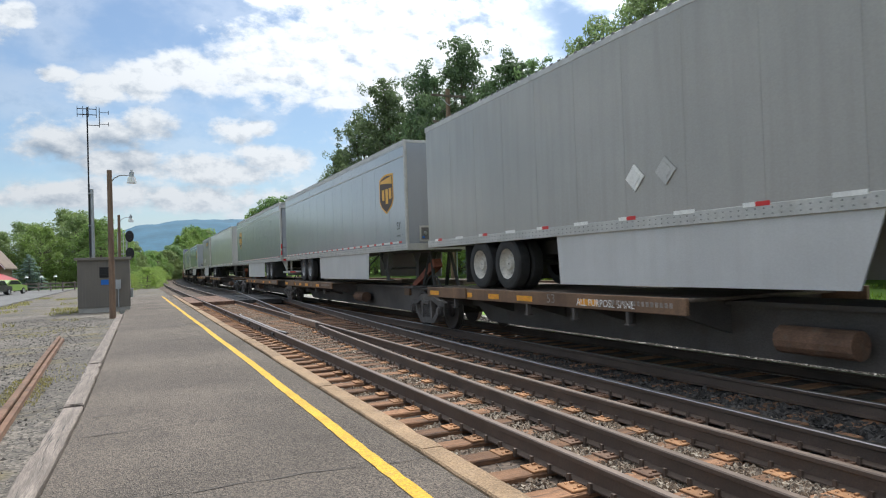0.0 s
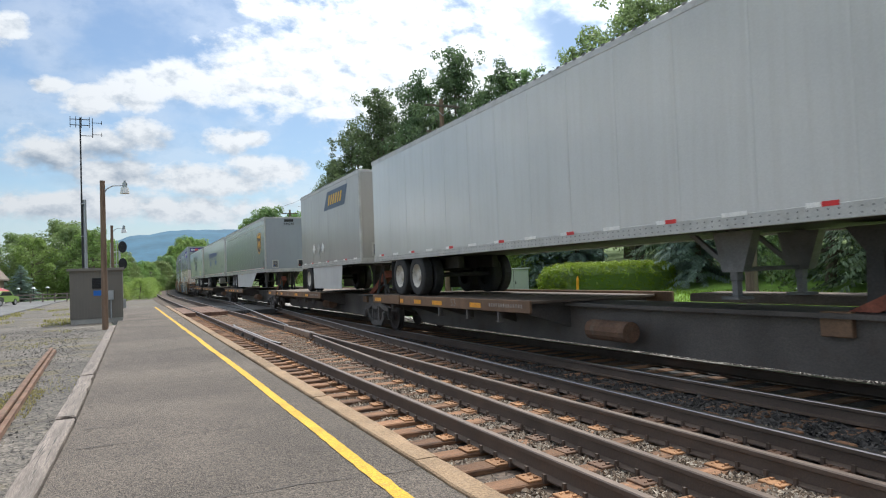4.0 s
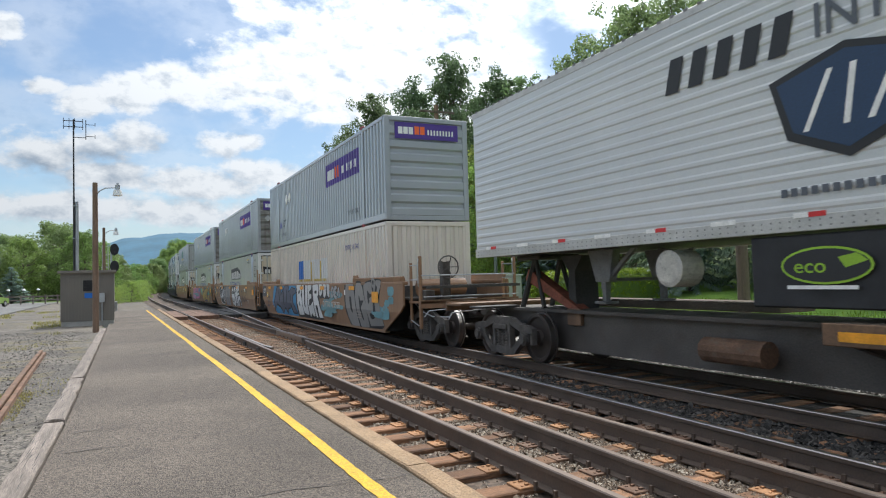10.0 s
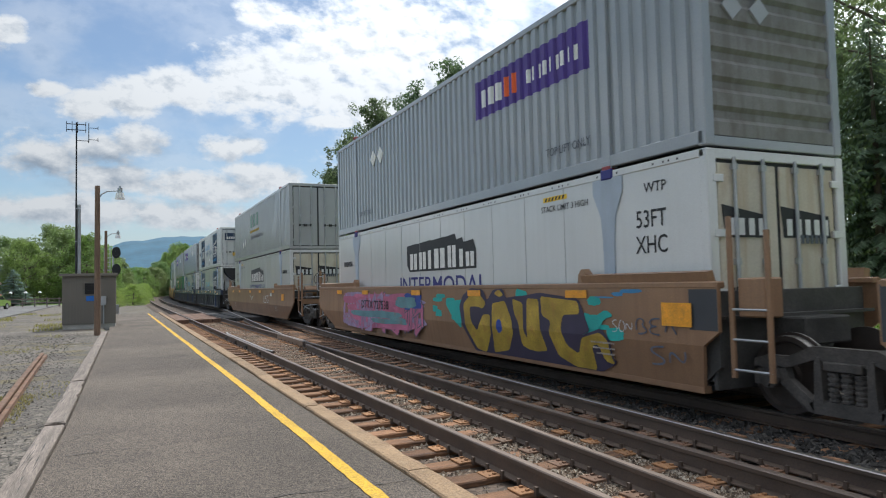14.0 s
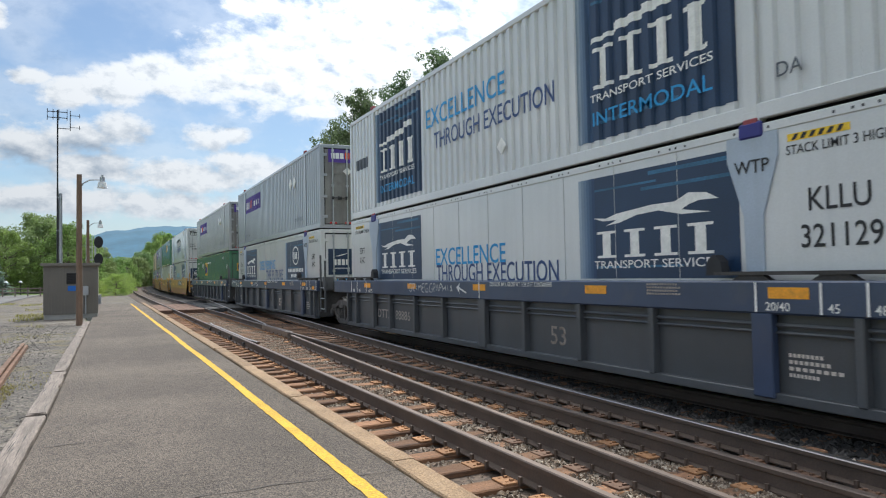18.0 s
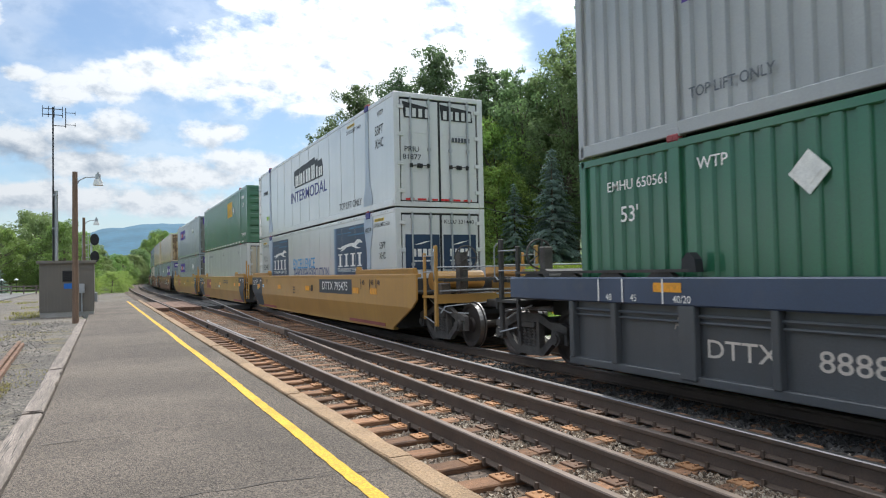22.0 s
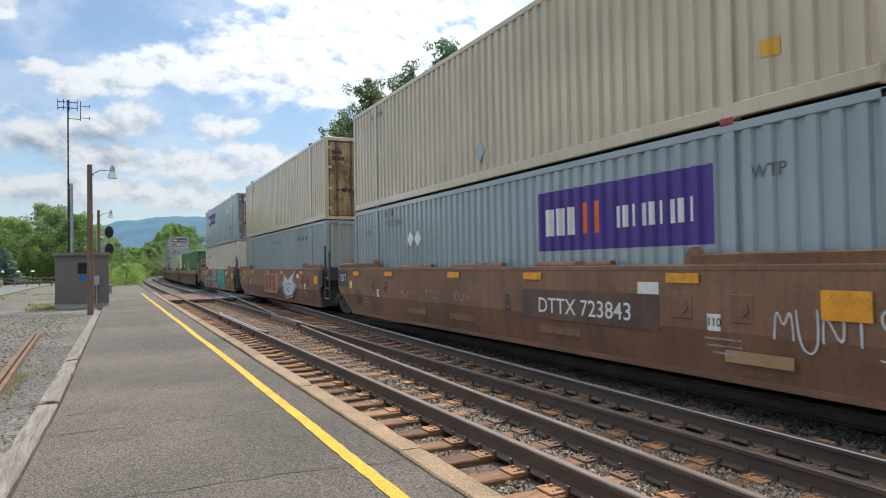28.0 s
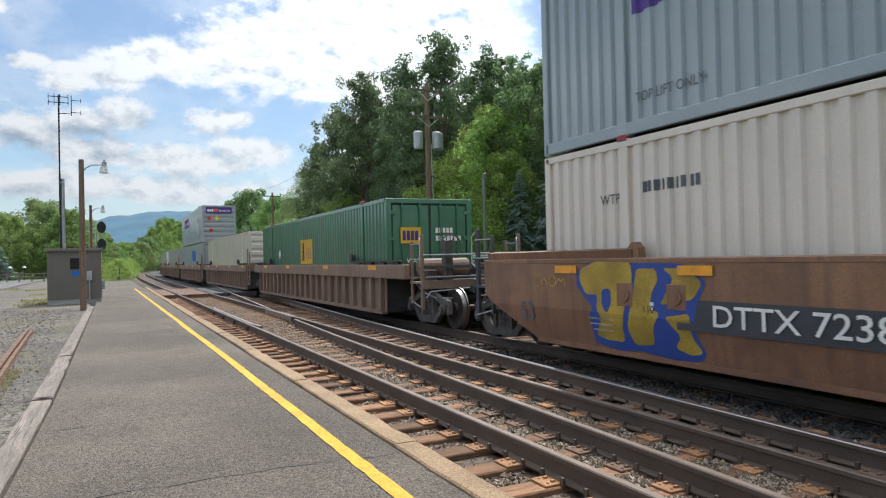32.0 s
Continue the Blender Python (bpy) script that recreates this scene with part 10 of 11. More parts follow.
def conifer(seed, h, w, material):
    r = np.random.RandomState(seed)
    rows = []
    z = 0.03 * h
    while z < h * 0.985:
        f = z / h
        n = max(4, int(11 * (1 - f) + 4))
        for k in range(n):
            a = r.rand() * math.tau
            ln = w * (1 - f) ** 0.85 * (0.75 + 0.4 * r.rand()) + 0.12
            m = max(5, int(ln * 15))
            t = np.linspace(0.15, 1.0, m)
            x, y = np.cos(a) * ln * t, np.sin(a) * ln * t
            zz = z + ln * (0.10 * t - 0.34 * t ** 2) + 0.10 * ln
            side = np.stack([-np.sin(a) * np.ones(m), np.cos(a) * np.ones(m), np.zeros(m)], 1)
            out = np.stack([np.cos(a) * np.ones(m), np.sin(a) * np.ones(m), -0.45 * np.ones(m)], 1)
            p = np.stack([x, y, zz], 1) + r.randn(m, 3) * 0.04
            for sgn in (-1, 1):
                s = (0.17 + 0.13 * r.rand(m))[:, None] * (1.15 - 0.5 * t)[:, None]
                tip = p + (side * sgn * 0.8 + out * 0.6) * s + np.array([0, 0, -0.06])
                wid = out * 0.042
                rows.append(np.stack([p - wid, tip - wid * 0.4, tip + wid * 0.4, p + wid], 1).reshape(-1, 3))
        z += 0.22 + 0.08 * (1 - f)
    wood = Shape().tube((0, 0, -0.4), (0, 0, h * 0.96), 0.02 * h, 7, 0.01)
    return wood.mesh("trunk", bark), mesh_of("crown", np.concatenate(rows), material)


KINDS = {
    "tall": [open_crown(41, 16, 2.9, 30, 52, 0.115, leaf_tall, 0.16), open_crown(42, 16, 2.6, 28, 52, 0.115, leaf_tall, 0.2, 0.02), open_crown(43, 14, 2.8, 26, 48, 0.105, leaf_ash, 0.2, -0.02)],
    "oak": [broadleaf(21, 17, 4.4, 52, 190, 0.17, leaf_oak), broadleaf(22, 18, 4.0, 48, 190, 0.17, leaf_oak, 0.3)],
    "ash": [broadleaf(23, 16, 4.2, 64, 460, 0.085, leaf_ash, 0.16), broadleaf(24, 15, 4.6, 64, 460, 0.085, leaf_ash, 0.12)],
    "back": [broadleaf(29, 17, 4.6, 44, 130, 0.22, leaf_oak, 0.25), broadleaf(30, 17, 4.3, 44, 130, 0.22, leaf_ash, 0.2)],
    "lime": [broadleaf(25, 9, 3.6, 50, 360, 0.088, leaf_lime, 0.08), broadleaf(26, 8, 3.2, 48, 360, 0.085, leaf_bush, 0.06)],
    "far": [broadleaf(27, 11, 4.6, 58, 250, 0.145, leaf_far, 0.05), broadleaf(28, 10, 4.2, 58, 250, 0.145, leaf_oak, 0.08)],
    "spruce": [conifer(31, 9, 2.3, needle), conifer(32, 10, 2.5, needle_green)],
}
LABELS = {"tall": "tall dark tree with leaves in open bunches", "oak": "tall dark green broad-leaved tree with an uneven crown", "ash": "tall mid-green tree with open feathery foliage", "back": "tall green tree deep in the wood", "lime": "low bright green leafy tree", "far": "rounded green tree in the distance", "spruce": "dense blue-green spruce tree"}


def tree(kind, which, x, y, h, turn, wide=1.0, label=""):
    trunk, crown = KINDS[kind][which]
    k = h / {"tall": (16, 16, 14), "oak": (17, 18), "ash": (16, 15), "back": (17, 17), "lime": (9, 8), "far": (11, 10), "spruce": (9, 10)}[kind][which]
    root = thing("spruce_tree" if kind == "spruce" else "tree", label or LABELS[kind], "tree", at=pose(x, y, lie(x, y) - 0.02, 0, 0, turn) @ Matrix.Diagonal((k * wide, k * wide, k, 1)))
    part("trunk", trunk, None, root)
    part("crown", crown, None, root)
    return root


rng = random.Random(77)
# wooded bank behind the far side: a front and a back row
for i, (x, y, h, kind) in enumerate((
        (25, 3, 17, "ash"), (24.5, 11, 17, "ash"), (24, 18.5, 15.5, "ash"), (25.5, 25, 14.5, "ash"), (23.5, 31, 11.5, "ash"), (25, 38, 12.0, "ash"), (25, 46, 12, "oak"), (25.5, 54, 13, "oak"),
        (25, 64, 13.5, "oak"), (24.5, 76, 12.0, "oak"), (23.5, 88, 12.5, "ash"), (24, 99, 9.5, "far"), (24.5, 112, 11, "far"), (24, 130, 14.0, "far"), (25, 150, 14.0, "far"))):
    tree(kind, i % 2, x, y, h, rng.uniform(0, 360), rng.uniform(0.9, 1.1))
for i in range(17):
    y = -4 + i * 10.5
    h = 14.5 if y < 40 else 13.5 + 3.0 * rng.random() if y < 82 else 8 + 4 * rng.random()
    tree("back", i % 2, 33 + rng.uniform(-1.5, 2.5), y, h, rng.uniform(0, 360), 1.1)
for i in range(6):
    y = -2 + i * 16
    tree("back", i % 2, 41 + rng.uniform(-2, 3), y, 13.5 + 2.5 * rng.random(), rng.uniform(0, 360), 1.2)
for i, (x, y, h, v, w) in enumerate(((20.5, 72, 13.6, 0, 1.0), (20.5, 64.5, 16.3, 1, 1.0), (20.5, 56.5, 17.2, 0, 1.0), (21.5, 52.5, 14.5, 1, 1.1), (20.5, 47.6, 16.4, 1, 0.8), (20.5, 41.6, 16.2, 0, 0.85), (21.3, 44.5, 12.5, 0, 1.1),
                                     (21.2, 36.4, 13.9, 1, 1.0), (22.0, 33.2, 12.6, 2, 0.9), (25.2, 32.8, 14.6, 2, 0.9), (25.6, 29.9, 15.9, 2, 1.0), (22.0, 60.5, 14.0, 0, 1.2))):
    tree("tall", v, x, y, h, rng.uniform(0, 360), w, "tall open green tree on the bank" if v == 2 else "")
# lower leafy growth and spruces along the lawn's edge
for x, y, h, w, v in ((20.3, 33.6, 9.2, 1.0, 0), (19.3, 31.8, 6.6, 0.9, 0), (21.4, 35.8, 10.0, 0.9, 0), (19.5, 38, 7.4, 1.1, 0), (20, 44, 6.8, 1.1, 0), (20.5, 51, 7, 1.1, 1), (20, 60, 7, 1.2, 0), (21, 70, 7, 1.2, 1), (20, 14.5, 8.5, 0.8, 1), (21, 7, 8, 0.9, 1), (20, 83, 6, 1.1, 0), (21, 95, 6, 1.1, 1)):
    tree("lime", v, x, y, h, rng.uniform(0, 360), w, "dull green leafy shrub at the wood's edge" if v else "bright green leafy shrub at the wood's edge")
for i, (x, y, h) in enumerate(((19.2, 30.0, 5.5), (20.6, 28.6, 7.0), (20.4, 20.3, 7.4), (21.6, 17.4, 9.0), (19.4, 12.2, 8.5), (18.6, 8.6, 9.5), (21.6, 29.7, 6.6), (18.6, 36.0, 5.0), (18.0, 4.5, 9.0), (22.0, 23.4, 8.0))):
    tree("spruce", (0, 0, 0, 1, 1, 0, 0, 0, 1, 1)[i], x, y, h, rng.uniform(0, 360), 1.0)
# clipped hedge on the lawn
hedge = tagged(new("hedge"), "clipped bright green hedge on the lawn", "hedge")
hedge.matrix_basis = pose(16.6, 21.0, lie(16.6, 21.0), 0, 0, 6)
part("body", Shape().box(-2.9, 2.8, -0.76, 0.76, -0.2, 1.27, 0.3), leaf_oak, hedge)
stake = tagged(new("marker_stake"), "thin orange marker stake standing in front of the hedge", "stake")
stake.matrix_basis = pose(14.0, 19.55, lie(14.0, 19.55), 1.5, 2, 0)
top = 1.34 - lie(14.0, 19.55)
part("shaft", Shape().tube((0, 0, -0.2), (0, 0, top - 0.12), 0.045, 10, 0.045), orange_tape, stake)
part("cap", Shape().tube((0, 0, top - 0.12), (0, 0, top), 0.045, 10, 0.025), orange_tape, stake)
hr = np.random.RandomState(3)
hp = np.stack([hr.uniform(-3.05, 2.95, 9000), hr.uniform(-0.85, 0.85, 9000), 0.05 + hr.rand(9000) * 1.36], 1)
round_off = (np.abs(hp[:, 0]) / 3.1) ** 6 + (np.abs(hp[:, 1]) / 0.9) ** 5 + (hp[:, 2] / 1.42) ** 7
hp = hp[(round_off < 1.0) & (round_off > 0.58)]
bulk("leaves", leaf_cards(hp, np.full(len(hp), 0.10), 14, 0.034, 5, 0.8, 0.9), 4, leaf_hedge, hedge)


def weeds(name, count, area, leaf, seed, height=0.12, material=weed_leaf, label="thin yellow-green weeds in the gravel", keep=0.5):
    r = np.random.RandomState(seed)
    x0, x1, y0, y1 = area
    n = count
    x, y = r.uniform(x0, x1, n), r.uniform(y0, y1, n)
    ok = np.array([noise.noise(Vector((a * 0.55, b * 0.28, seed))) for a, b in zip(x, y)]) > 0.5 - keep
    x, y = x[ok], y[ok]
    n = len(x)
    a, tilt = r.rand(n) * math.tau, r.uniform(0.2, 0.9, n)
    h = height * (0.4 + r.rand(n))
    z = np.full(n, 0.03)
    p = np.stack([x, y, z], 1)
    d = np.stack([np.cos(a) * tilt, np.sin(a) * tilt, np.ones(n)], 1) * h[:, None]
    s = np.stack([-np.sin(a), np.cos(a), np.zeros(n)], 1) * leaf
    v = np.stack([p - s, p + s, p + d * 0.6 + s * 0.8, p + d - s * 0.1], 1).reshape(-1, 3)
    return tagged(bulk(name, v, 4, material), label, "weeds", kind="stuff")


weeds("yard_weeds", 9000, (-3.4, -0.85, 4.0, 30.0), 0.006, 2, 0.04, keep=0.08)
weeds("rail_moss", 2600, (-1.78, -1.22, 8.4, 12.6), 0.006, 5, 0.03, keep=0.7, label="mossy yellow-green weeds along the old rail")
weeds("far_yard_weeds", 9000, (-6.8, -1.0, 26.0, 60.0), 0.015, 9, 0.12, keep=0.3)
weeds("lawn_grass_blades", 24000, (11.6, 18.5, 2.0, 34.0), 0.012, 4, 0.1, leaf_hedge, "short bright lawn grass", 1.0)
for ob in [o for o in scene.objects if o.name.startswith("lawn_grass_blades")]:
    me = ob.data
    co = np.zeros(len(me.vertices) * 3, dtype=np.float32)
    me.vertices.foreach_get("co", co)
    co = co.reshape(-1, 3)
    co[:, 2] += np.array([lie(float(x), float(y)) for x, y, _ in co], dtype=np.float32)
    me.vertices.foreach_set("co", co.ravel())
    me.update()

# left side woods, the far end and the bushes near the signal
for i, (x, y, h, kind, w) in enumerate((
        (-8.2, 118, 11.0, "far", 1.0), (-5.0, 114, 10.0, "far", 1.1), (-12.5, 112, 9.0, "far", 1.0), (-17.5, 110, 8.0, "far", 1.0), (-22.5, 116, 8.5, "far", 1.1), (-28, 112, 8, "far", 1.2),
        (-9.5, 128, 12.5, "far", 1.2), (-16, 128, 10.5, "far", 1.2), (-24, 130, 10, "far", 1.3), (-34, 126, 11, "far", 1.3), (-44, 128, 11, "far", 1.3), (-3.8, 124, 9.5, "far", 0.9), (-1.5, 150, 8.5, "far", 1.0),
        (1.0, 158, 6.3, "far", 1.0), (4.0, 166, 6.4, "far", 1.1), (7.0, 180, 7.4, "far", 1.1), (-2.0, 172, 7.0, "far", 1.2), (2.5, 186, 7.6, "far", 1.2), (8.5, 200, 9.4, "far", 1.2), (12.5, 212, 13.0, "far", 0.8), (15.0, 226, 15.5, "far", 0.8),
        (-6.0, 168, 8, "far", 1.2), (18.0, 240, 17.0, "far", 0.9), (5.0, 222, 8.5, "far", 1.3), (-12, 170, 10, "far", 1.3), (22.0, 260, 17, "far", 1.3), (-4.5, 140, 8, "far", 1.0))):
    tree(kind, (0 if i % 3 else 1) if x > -14 else i % 2, x, y, h, rng.uniform(0, 360), w)
for i, (x, y, h) in enumerate(((0.9, 78, 2.6), (0.0, 84, 2.2), (1.8, 92, 2.4), (-0.8, 74, 1.8), (2.2, 104, 2.8), (3.0, 118, 3.0))):
    tree("lime", 0, x, y, h, rng.uniform(0, 360), 1.3, "bright green bush beside the line")
tree("spruce", 0, -12.6, 101, 4.7, 30, 2.0, "blue-grey spruce behind the parking lot")
tree("spruce", 0, -15.4, 103, 4.0, 80, 1.9, "blue-grey spruce behind the parking lot")

# ---- poles, lamps, mast, signal, shed ----


def lamp_pole(x, y, h, arm, material, label, r=0.13, tilt=0.0, lamp_at=None):
    root = thing("street_lamp", label, "street lamp", "wooden lamp poles", at=pose(x, y, 0.05 if x < 5 else lie(x, y), 0, tilt, 0))
    part("pole", Shape().tube((0, 0, -0.4), (0, 0, h), r * 1.12, 12, r * 0.85), material, root)
    zz = lamp_at or h - 0.42
    d = 1 if arm > 0 else -1
    part("arm", Shape().bent([(0, 0, zz - 0.1), (d * 0.14, 0, zz + 0.12), (d * 0.34, 0, zz + 0.24), (arm, 0, zz + 0.26)], 0.022, 8), galv, root)
    head = part("lamp_head", Shape().tube((arm, 0, zz + 0.18), (arm, 0, zz + 0.36), 0.085, 12).tube((arm, 0, zz + 0.36), (arm, 0, zz + 0.44), 0.04, 8), galv, root)
    part("shade", Shape().tube((arm, 0, zz - 0.04), (arm, 0, zz + 0.18), 0.17, 14, 0.13), white_paint, head, "white glass shade")
    return root


lamp_pole(-0.86, 27.7, 5.42, 0.74, pole_wood, "brown wooden lamp pole with a white bracket lamp", 0.10)
lamp_pole(-1.02, 48.5, 5.42, 0.70, pole_wood, "brown wooden lamp pole with a bracket lamp farther down the platform", 0.095)
lamp_pole(-1.365, 6.9, 5.6, 0.74, pole_wood, "thick brown wooden lamp pole close to the platform edge", 0.15)
lamp_pole(11.75, 10.25, 9.2, -0.90, pole_grey, "grey-brown wooden lamp pole on the far side lawn", 0.118, lamp_at=6.55)

mast = thing("antenna_mast", "tall thin grey mast with small aerials behind the shed", "antenna mast", at=pose(-2.22, 40, 0))
part("base_pole", Shape().tube((0.12, 0, 0), (0.12, 0, 6.15), 0.11, 10, 0.09), galv, mast)
part("mast_pole", Shape().tube((0, -0.1, 0), (0, -0.1, 6.4), 0.045, 8).tube((0, -0.1, 6.4), (0, -0.1, 10.45), 0.038, 8), dark_metal, mast)
part("bracket", Shape().box(-0.06, 0.2, -0.14, 0.02, 5.9, 5.96).box(-0.06, 0.2, -0.14, 0.02, 4.2, 4.26), galv, mast)
ae = Shape()
for zz in (10.05, 10.35):
    ae.tube((-0.48, -0.1, zz), (0.45, -0.1, zz), 0.022, 6)
    for xx in (-0.46, -0.2, 0.06, 0.43):
        ae.tube((xx, -0.1, zz - 0.14), (xx, -0.1, zz + 0.14), 0.017, 5)
part("aerial", ae, dark_metal, mast)
part("side_aerial", Shape().tube((0.0, -0.1, 9.5), (0.57, -0.1, 9.5), 0.02, 6).tube((0.57, -0.1, 9.4), (0.57, -0.1, 10.45), 0.02, 6).tube((0.57, -0.1, 9.58), (1.02, -0.1, 9.58), 0.015, 6).tube((0.57, -0.1, 10.2), (1.02, -0.1, 10.2), 0.015, 6).tube((1.0, -0.1, 9.48), (1.0, -0.1, 9.7), 0.015, 6).tube((1.0, -0.1, 10.1), (1.0, -0.1, 10.3), 0.015, 6), dark_metal, mast)

sig = thing("railway_signal", "grey signal mast with a ladder and two black lamp heads", "railway signal", at=pose(-0.72, 58, 0.0))
part("post", Shape().tube((0, 0, 0), (0, 0, 4.9), 0.07, 10), galv, sig)
part("ladder", Shape().tube((-0.62, 0.2, 0), (-0.62, 0.2, 4.9), 0.025, 6).tube((-0.22, 0.2, 0), (-0.22, 0.2, 4.9), 0.025, 6), galv, sig)
for k in range(15):
    part("rung", Shape().tube((-0.62, 0.2, 0.3 + k * 0.32), (-0.22, 0.2, 0.3 + k * 0.32), 0.016, 5), galv, sig)
part("stand", Shape().box(-0.7, 0.3, -0.1, 0.5, 3.2, 3.25).tube((-0.7, -0.1, 4.2), (0.3, -0.1, 4.2), 0.02, 5), galv, sig)
for zz in (4.55, 3.25):
    s = Shape()
    s.prism([(0.22 + 0.31 * math.cos(k * math.tau / 20), zz + 0.45 * math.sin(k * math.tau / 20)) for k in range(20)], "y", -0.20, -0.16)
    hd = part("signal_head", s, black_paint, sig)
    for dz in (0.2, -0.15):
        part("lens_hood", Shape().tube((0.22, -0.2, zz + dz), (0.22, -0.42, zz + dz), 0.11, 10), black_paint, hd)

shed = thing("equipment_shed", "small taupe flat-roofed equipment shed with a louvre", "shed", at=pose(-1.33, 32.95, 0.02))
sw = Shape().box(-1.02, 1.02, 0.0, 2.4, 0.22, 2.28)
part("wall", sw, shed_wall, shed)
for k in range(17):
    part("batten", shared("batten", lambda: Shape().box(-0.012, 0.012, -0.014, 0.0, 0.24, 2.26), shed_wall), None, shed, at=(-0.96 + k * 0.12, 0, 0))
part("foundation", Shape().box(-1.0, 1.0, 0.03, 2.38, -0.1, 0.22), concrete, shed)
part("roof", Shape().box(-1.10, 1.08, -0.10, 2.5, 2.28, 2.37, 0.02), roof_brown, shed)
part("roof_trim", Shape().box(-1.12, 1.10, -0.12, -0.10, 2.27, 2.385, 0.004), shed_wall, shed)
lou = part("louvre", Shape().box(-0.17, 0.22, -0.03, 0.0, 1.50, 1.96), dark_metal, shed)
for k in range(6):
    part("slat", shared("slat", lambda: Shape().prism([(-0.035, 0.0), (-0.03, 0.0), (-0.03, 0.05), (-0.05, 0.045)], "x", -0.15, 0.20), dark_metal), None, lou, at=(0, 0, 1.53 + k * 0.07))
part("sign", Shape().box(-0.12, 0.18, -0.02, -0.005, 1.20, 1.42), sign_blue, shed, "small blue sign")
part("conduit", Shape().tube((0.55, -0.04, 0.2), (0.55, -0.04, 1.4), 0.03, 6).box(0.45, 0.66, -0.12, -0.01, 1.0, 1.4, 0.01), galv, shed)
part("side_meter", Shape().box(1.02, 1.14, 0.4, 0.7, 0.6, 1.0, 0.01), galv, shed)

# old rail lying in the yard, kerb of the parking lot
old = tagged(new("track_disused"), "rusty disused rail sunk in the gravel", "railway track", kind="structure")
way = [(-1.20, 3.4), (-1.52, 11.8), (-1.62, 14.2), (-1.82, 19.6)]
o = rail(old, way, 0.15, old_rust)
o.data.materials[0] = old_rust
for (xa, ya), (xb, yb) in zip(way, way[1:]):   # its broad foot and a flangeway bar beside it
    s = Shape()
    for dx, top, w in ((0.0, 0.055, 0.11), (0.075, 0.10, 0.03)):
        s.prism([(xa + dx - w, ya), (xa + dx + w, ya), (xb + dx + w, yb), (xb + dx - w, yb)], "z", -0.03, top)
    part("flangeway_bar", s, old_rust, old)
kerb = tagged(new("kerb"), "low worn kerb along the parking lot", "kerb", kind="structure")
for k in range(24):
    part("kerb_stone", shared("kerb_stone", lambda: Shape().box(-0.09, 0.09, 0.01, 2.99, -0.1, 0.10, 0.02), asphalt_far), None, kerb, at=(-7.1, 22 + 3 * k, 0.02))

# ---- far left: houses, cars, fence, small lamps ----


wall_tan = mat("tan_board_siding", (0.30, 0.22, 0.15), 0.8, vary=0.12, size=1, bump=0.2, stretch=(1, 1, 8))


def house(x, y, turn, w, d, h, roof_h, wall, roof, label, rows=1):
    root = thing("house", label, "house", at=pose(x, y, 0.05, 0, 0, turn))
    part("wall", Shape().prism([(-w / 2, 0), (w / 2, 0), (w / 2, h), (0, h + roof_h * 0.96), (-w / 2, h)], "y", 0, d), wall, root)
    rf = Shape()
    for a in (-1, 1):
        rf.prism([(a * (w / 2 + 0.5), h - 0.25), (0, h + roof_h), (0, h + roof_h + 0.18), (a * (w / 2 + 0.5), h - 0.06)], "y", -0.6, d + 0.6)
    part("roof", rf, roof, root)
    part("fascia", Shape().prism([(-w / 2 - 0.5, h - 0.3), (0, h + roof_h - 0.05), (w / 2 + 0.5, h - 0.3), (w / 2 + 0.5, h - 0.12), (0, h + roof_h + 0.16), (-w / 2 - 0.5, h - 0.12)], "y", -0.66, -0.60), white_paint, root)
    for k in range(2 * rows):
        xx, zz = (-w / 4 if k % 2 else w / 4), h * (0.35 + 0.45 * (k // 2))
        win = part("window", Shape().box(xx - 0.5, xx + 0.5, -0.04, 0.02, zz - 0.1, zz + 1.1), glass_dark, root)
        part("window_frame", Shape().box(xx - 0.56, xx - 0.5, -0.07, 0, zz - 0.16, zz + 1.16).box(xx + 0.5, xx + 0.56, -0.07, 0, zz - 0.16, zz + 1.16).box(xx - 0.5, xx + 0.5, -0.07, 0, zz + 1.1, zz + 1.16).box(xx - 0.5, xx + 0.5, -0.07, 0, zz - 0.16, zz - 0.1), white_paint, win)
    return root


house(-16.5, 92, 0, 4.4, 8, 2.9, 3.2, wall_tan, roof_brown, "tan wooden house with a steep brown gable roof", 1)
house(-18.4, 105, 12, 6.5, 8, 3.0, 2.4, wall_cream, roof_brown, "small house with a grey-brown roof behind the trees", 1)
g = thing("garage", "pale garage with a sloping red metal roof", "garage", at=pose(-15.1, 86, 0.05, 0, 0, -8))
part("wall", Shape().box(-2.4, 1.5, 0, 5, 0, 1.5), wall_cream, g)
part("roof", Shape().prism([(-2.6, 3.2), (1.9, 1.25), (1.9, 1.38), (-2.6, 3.34)], "y", -0.7, 5.5), roof_red, g)
part("garage_door", Shape().box(-2.0, 0.2, -0.05, 0.02, 0, 1.8), white_paint, g)
part("window", Shape().box(0.5, 1.2, -0.05, 0.02, 0.5, 1.2), glass_dark, g)


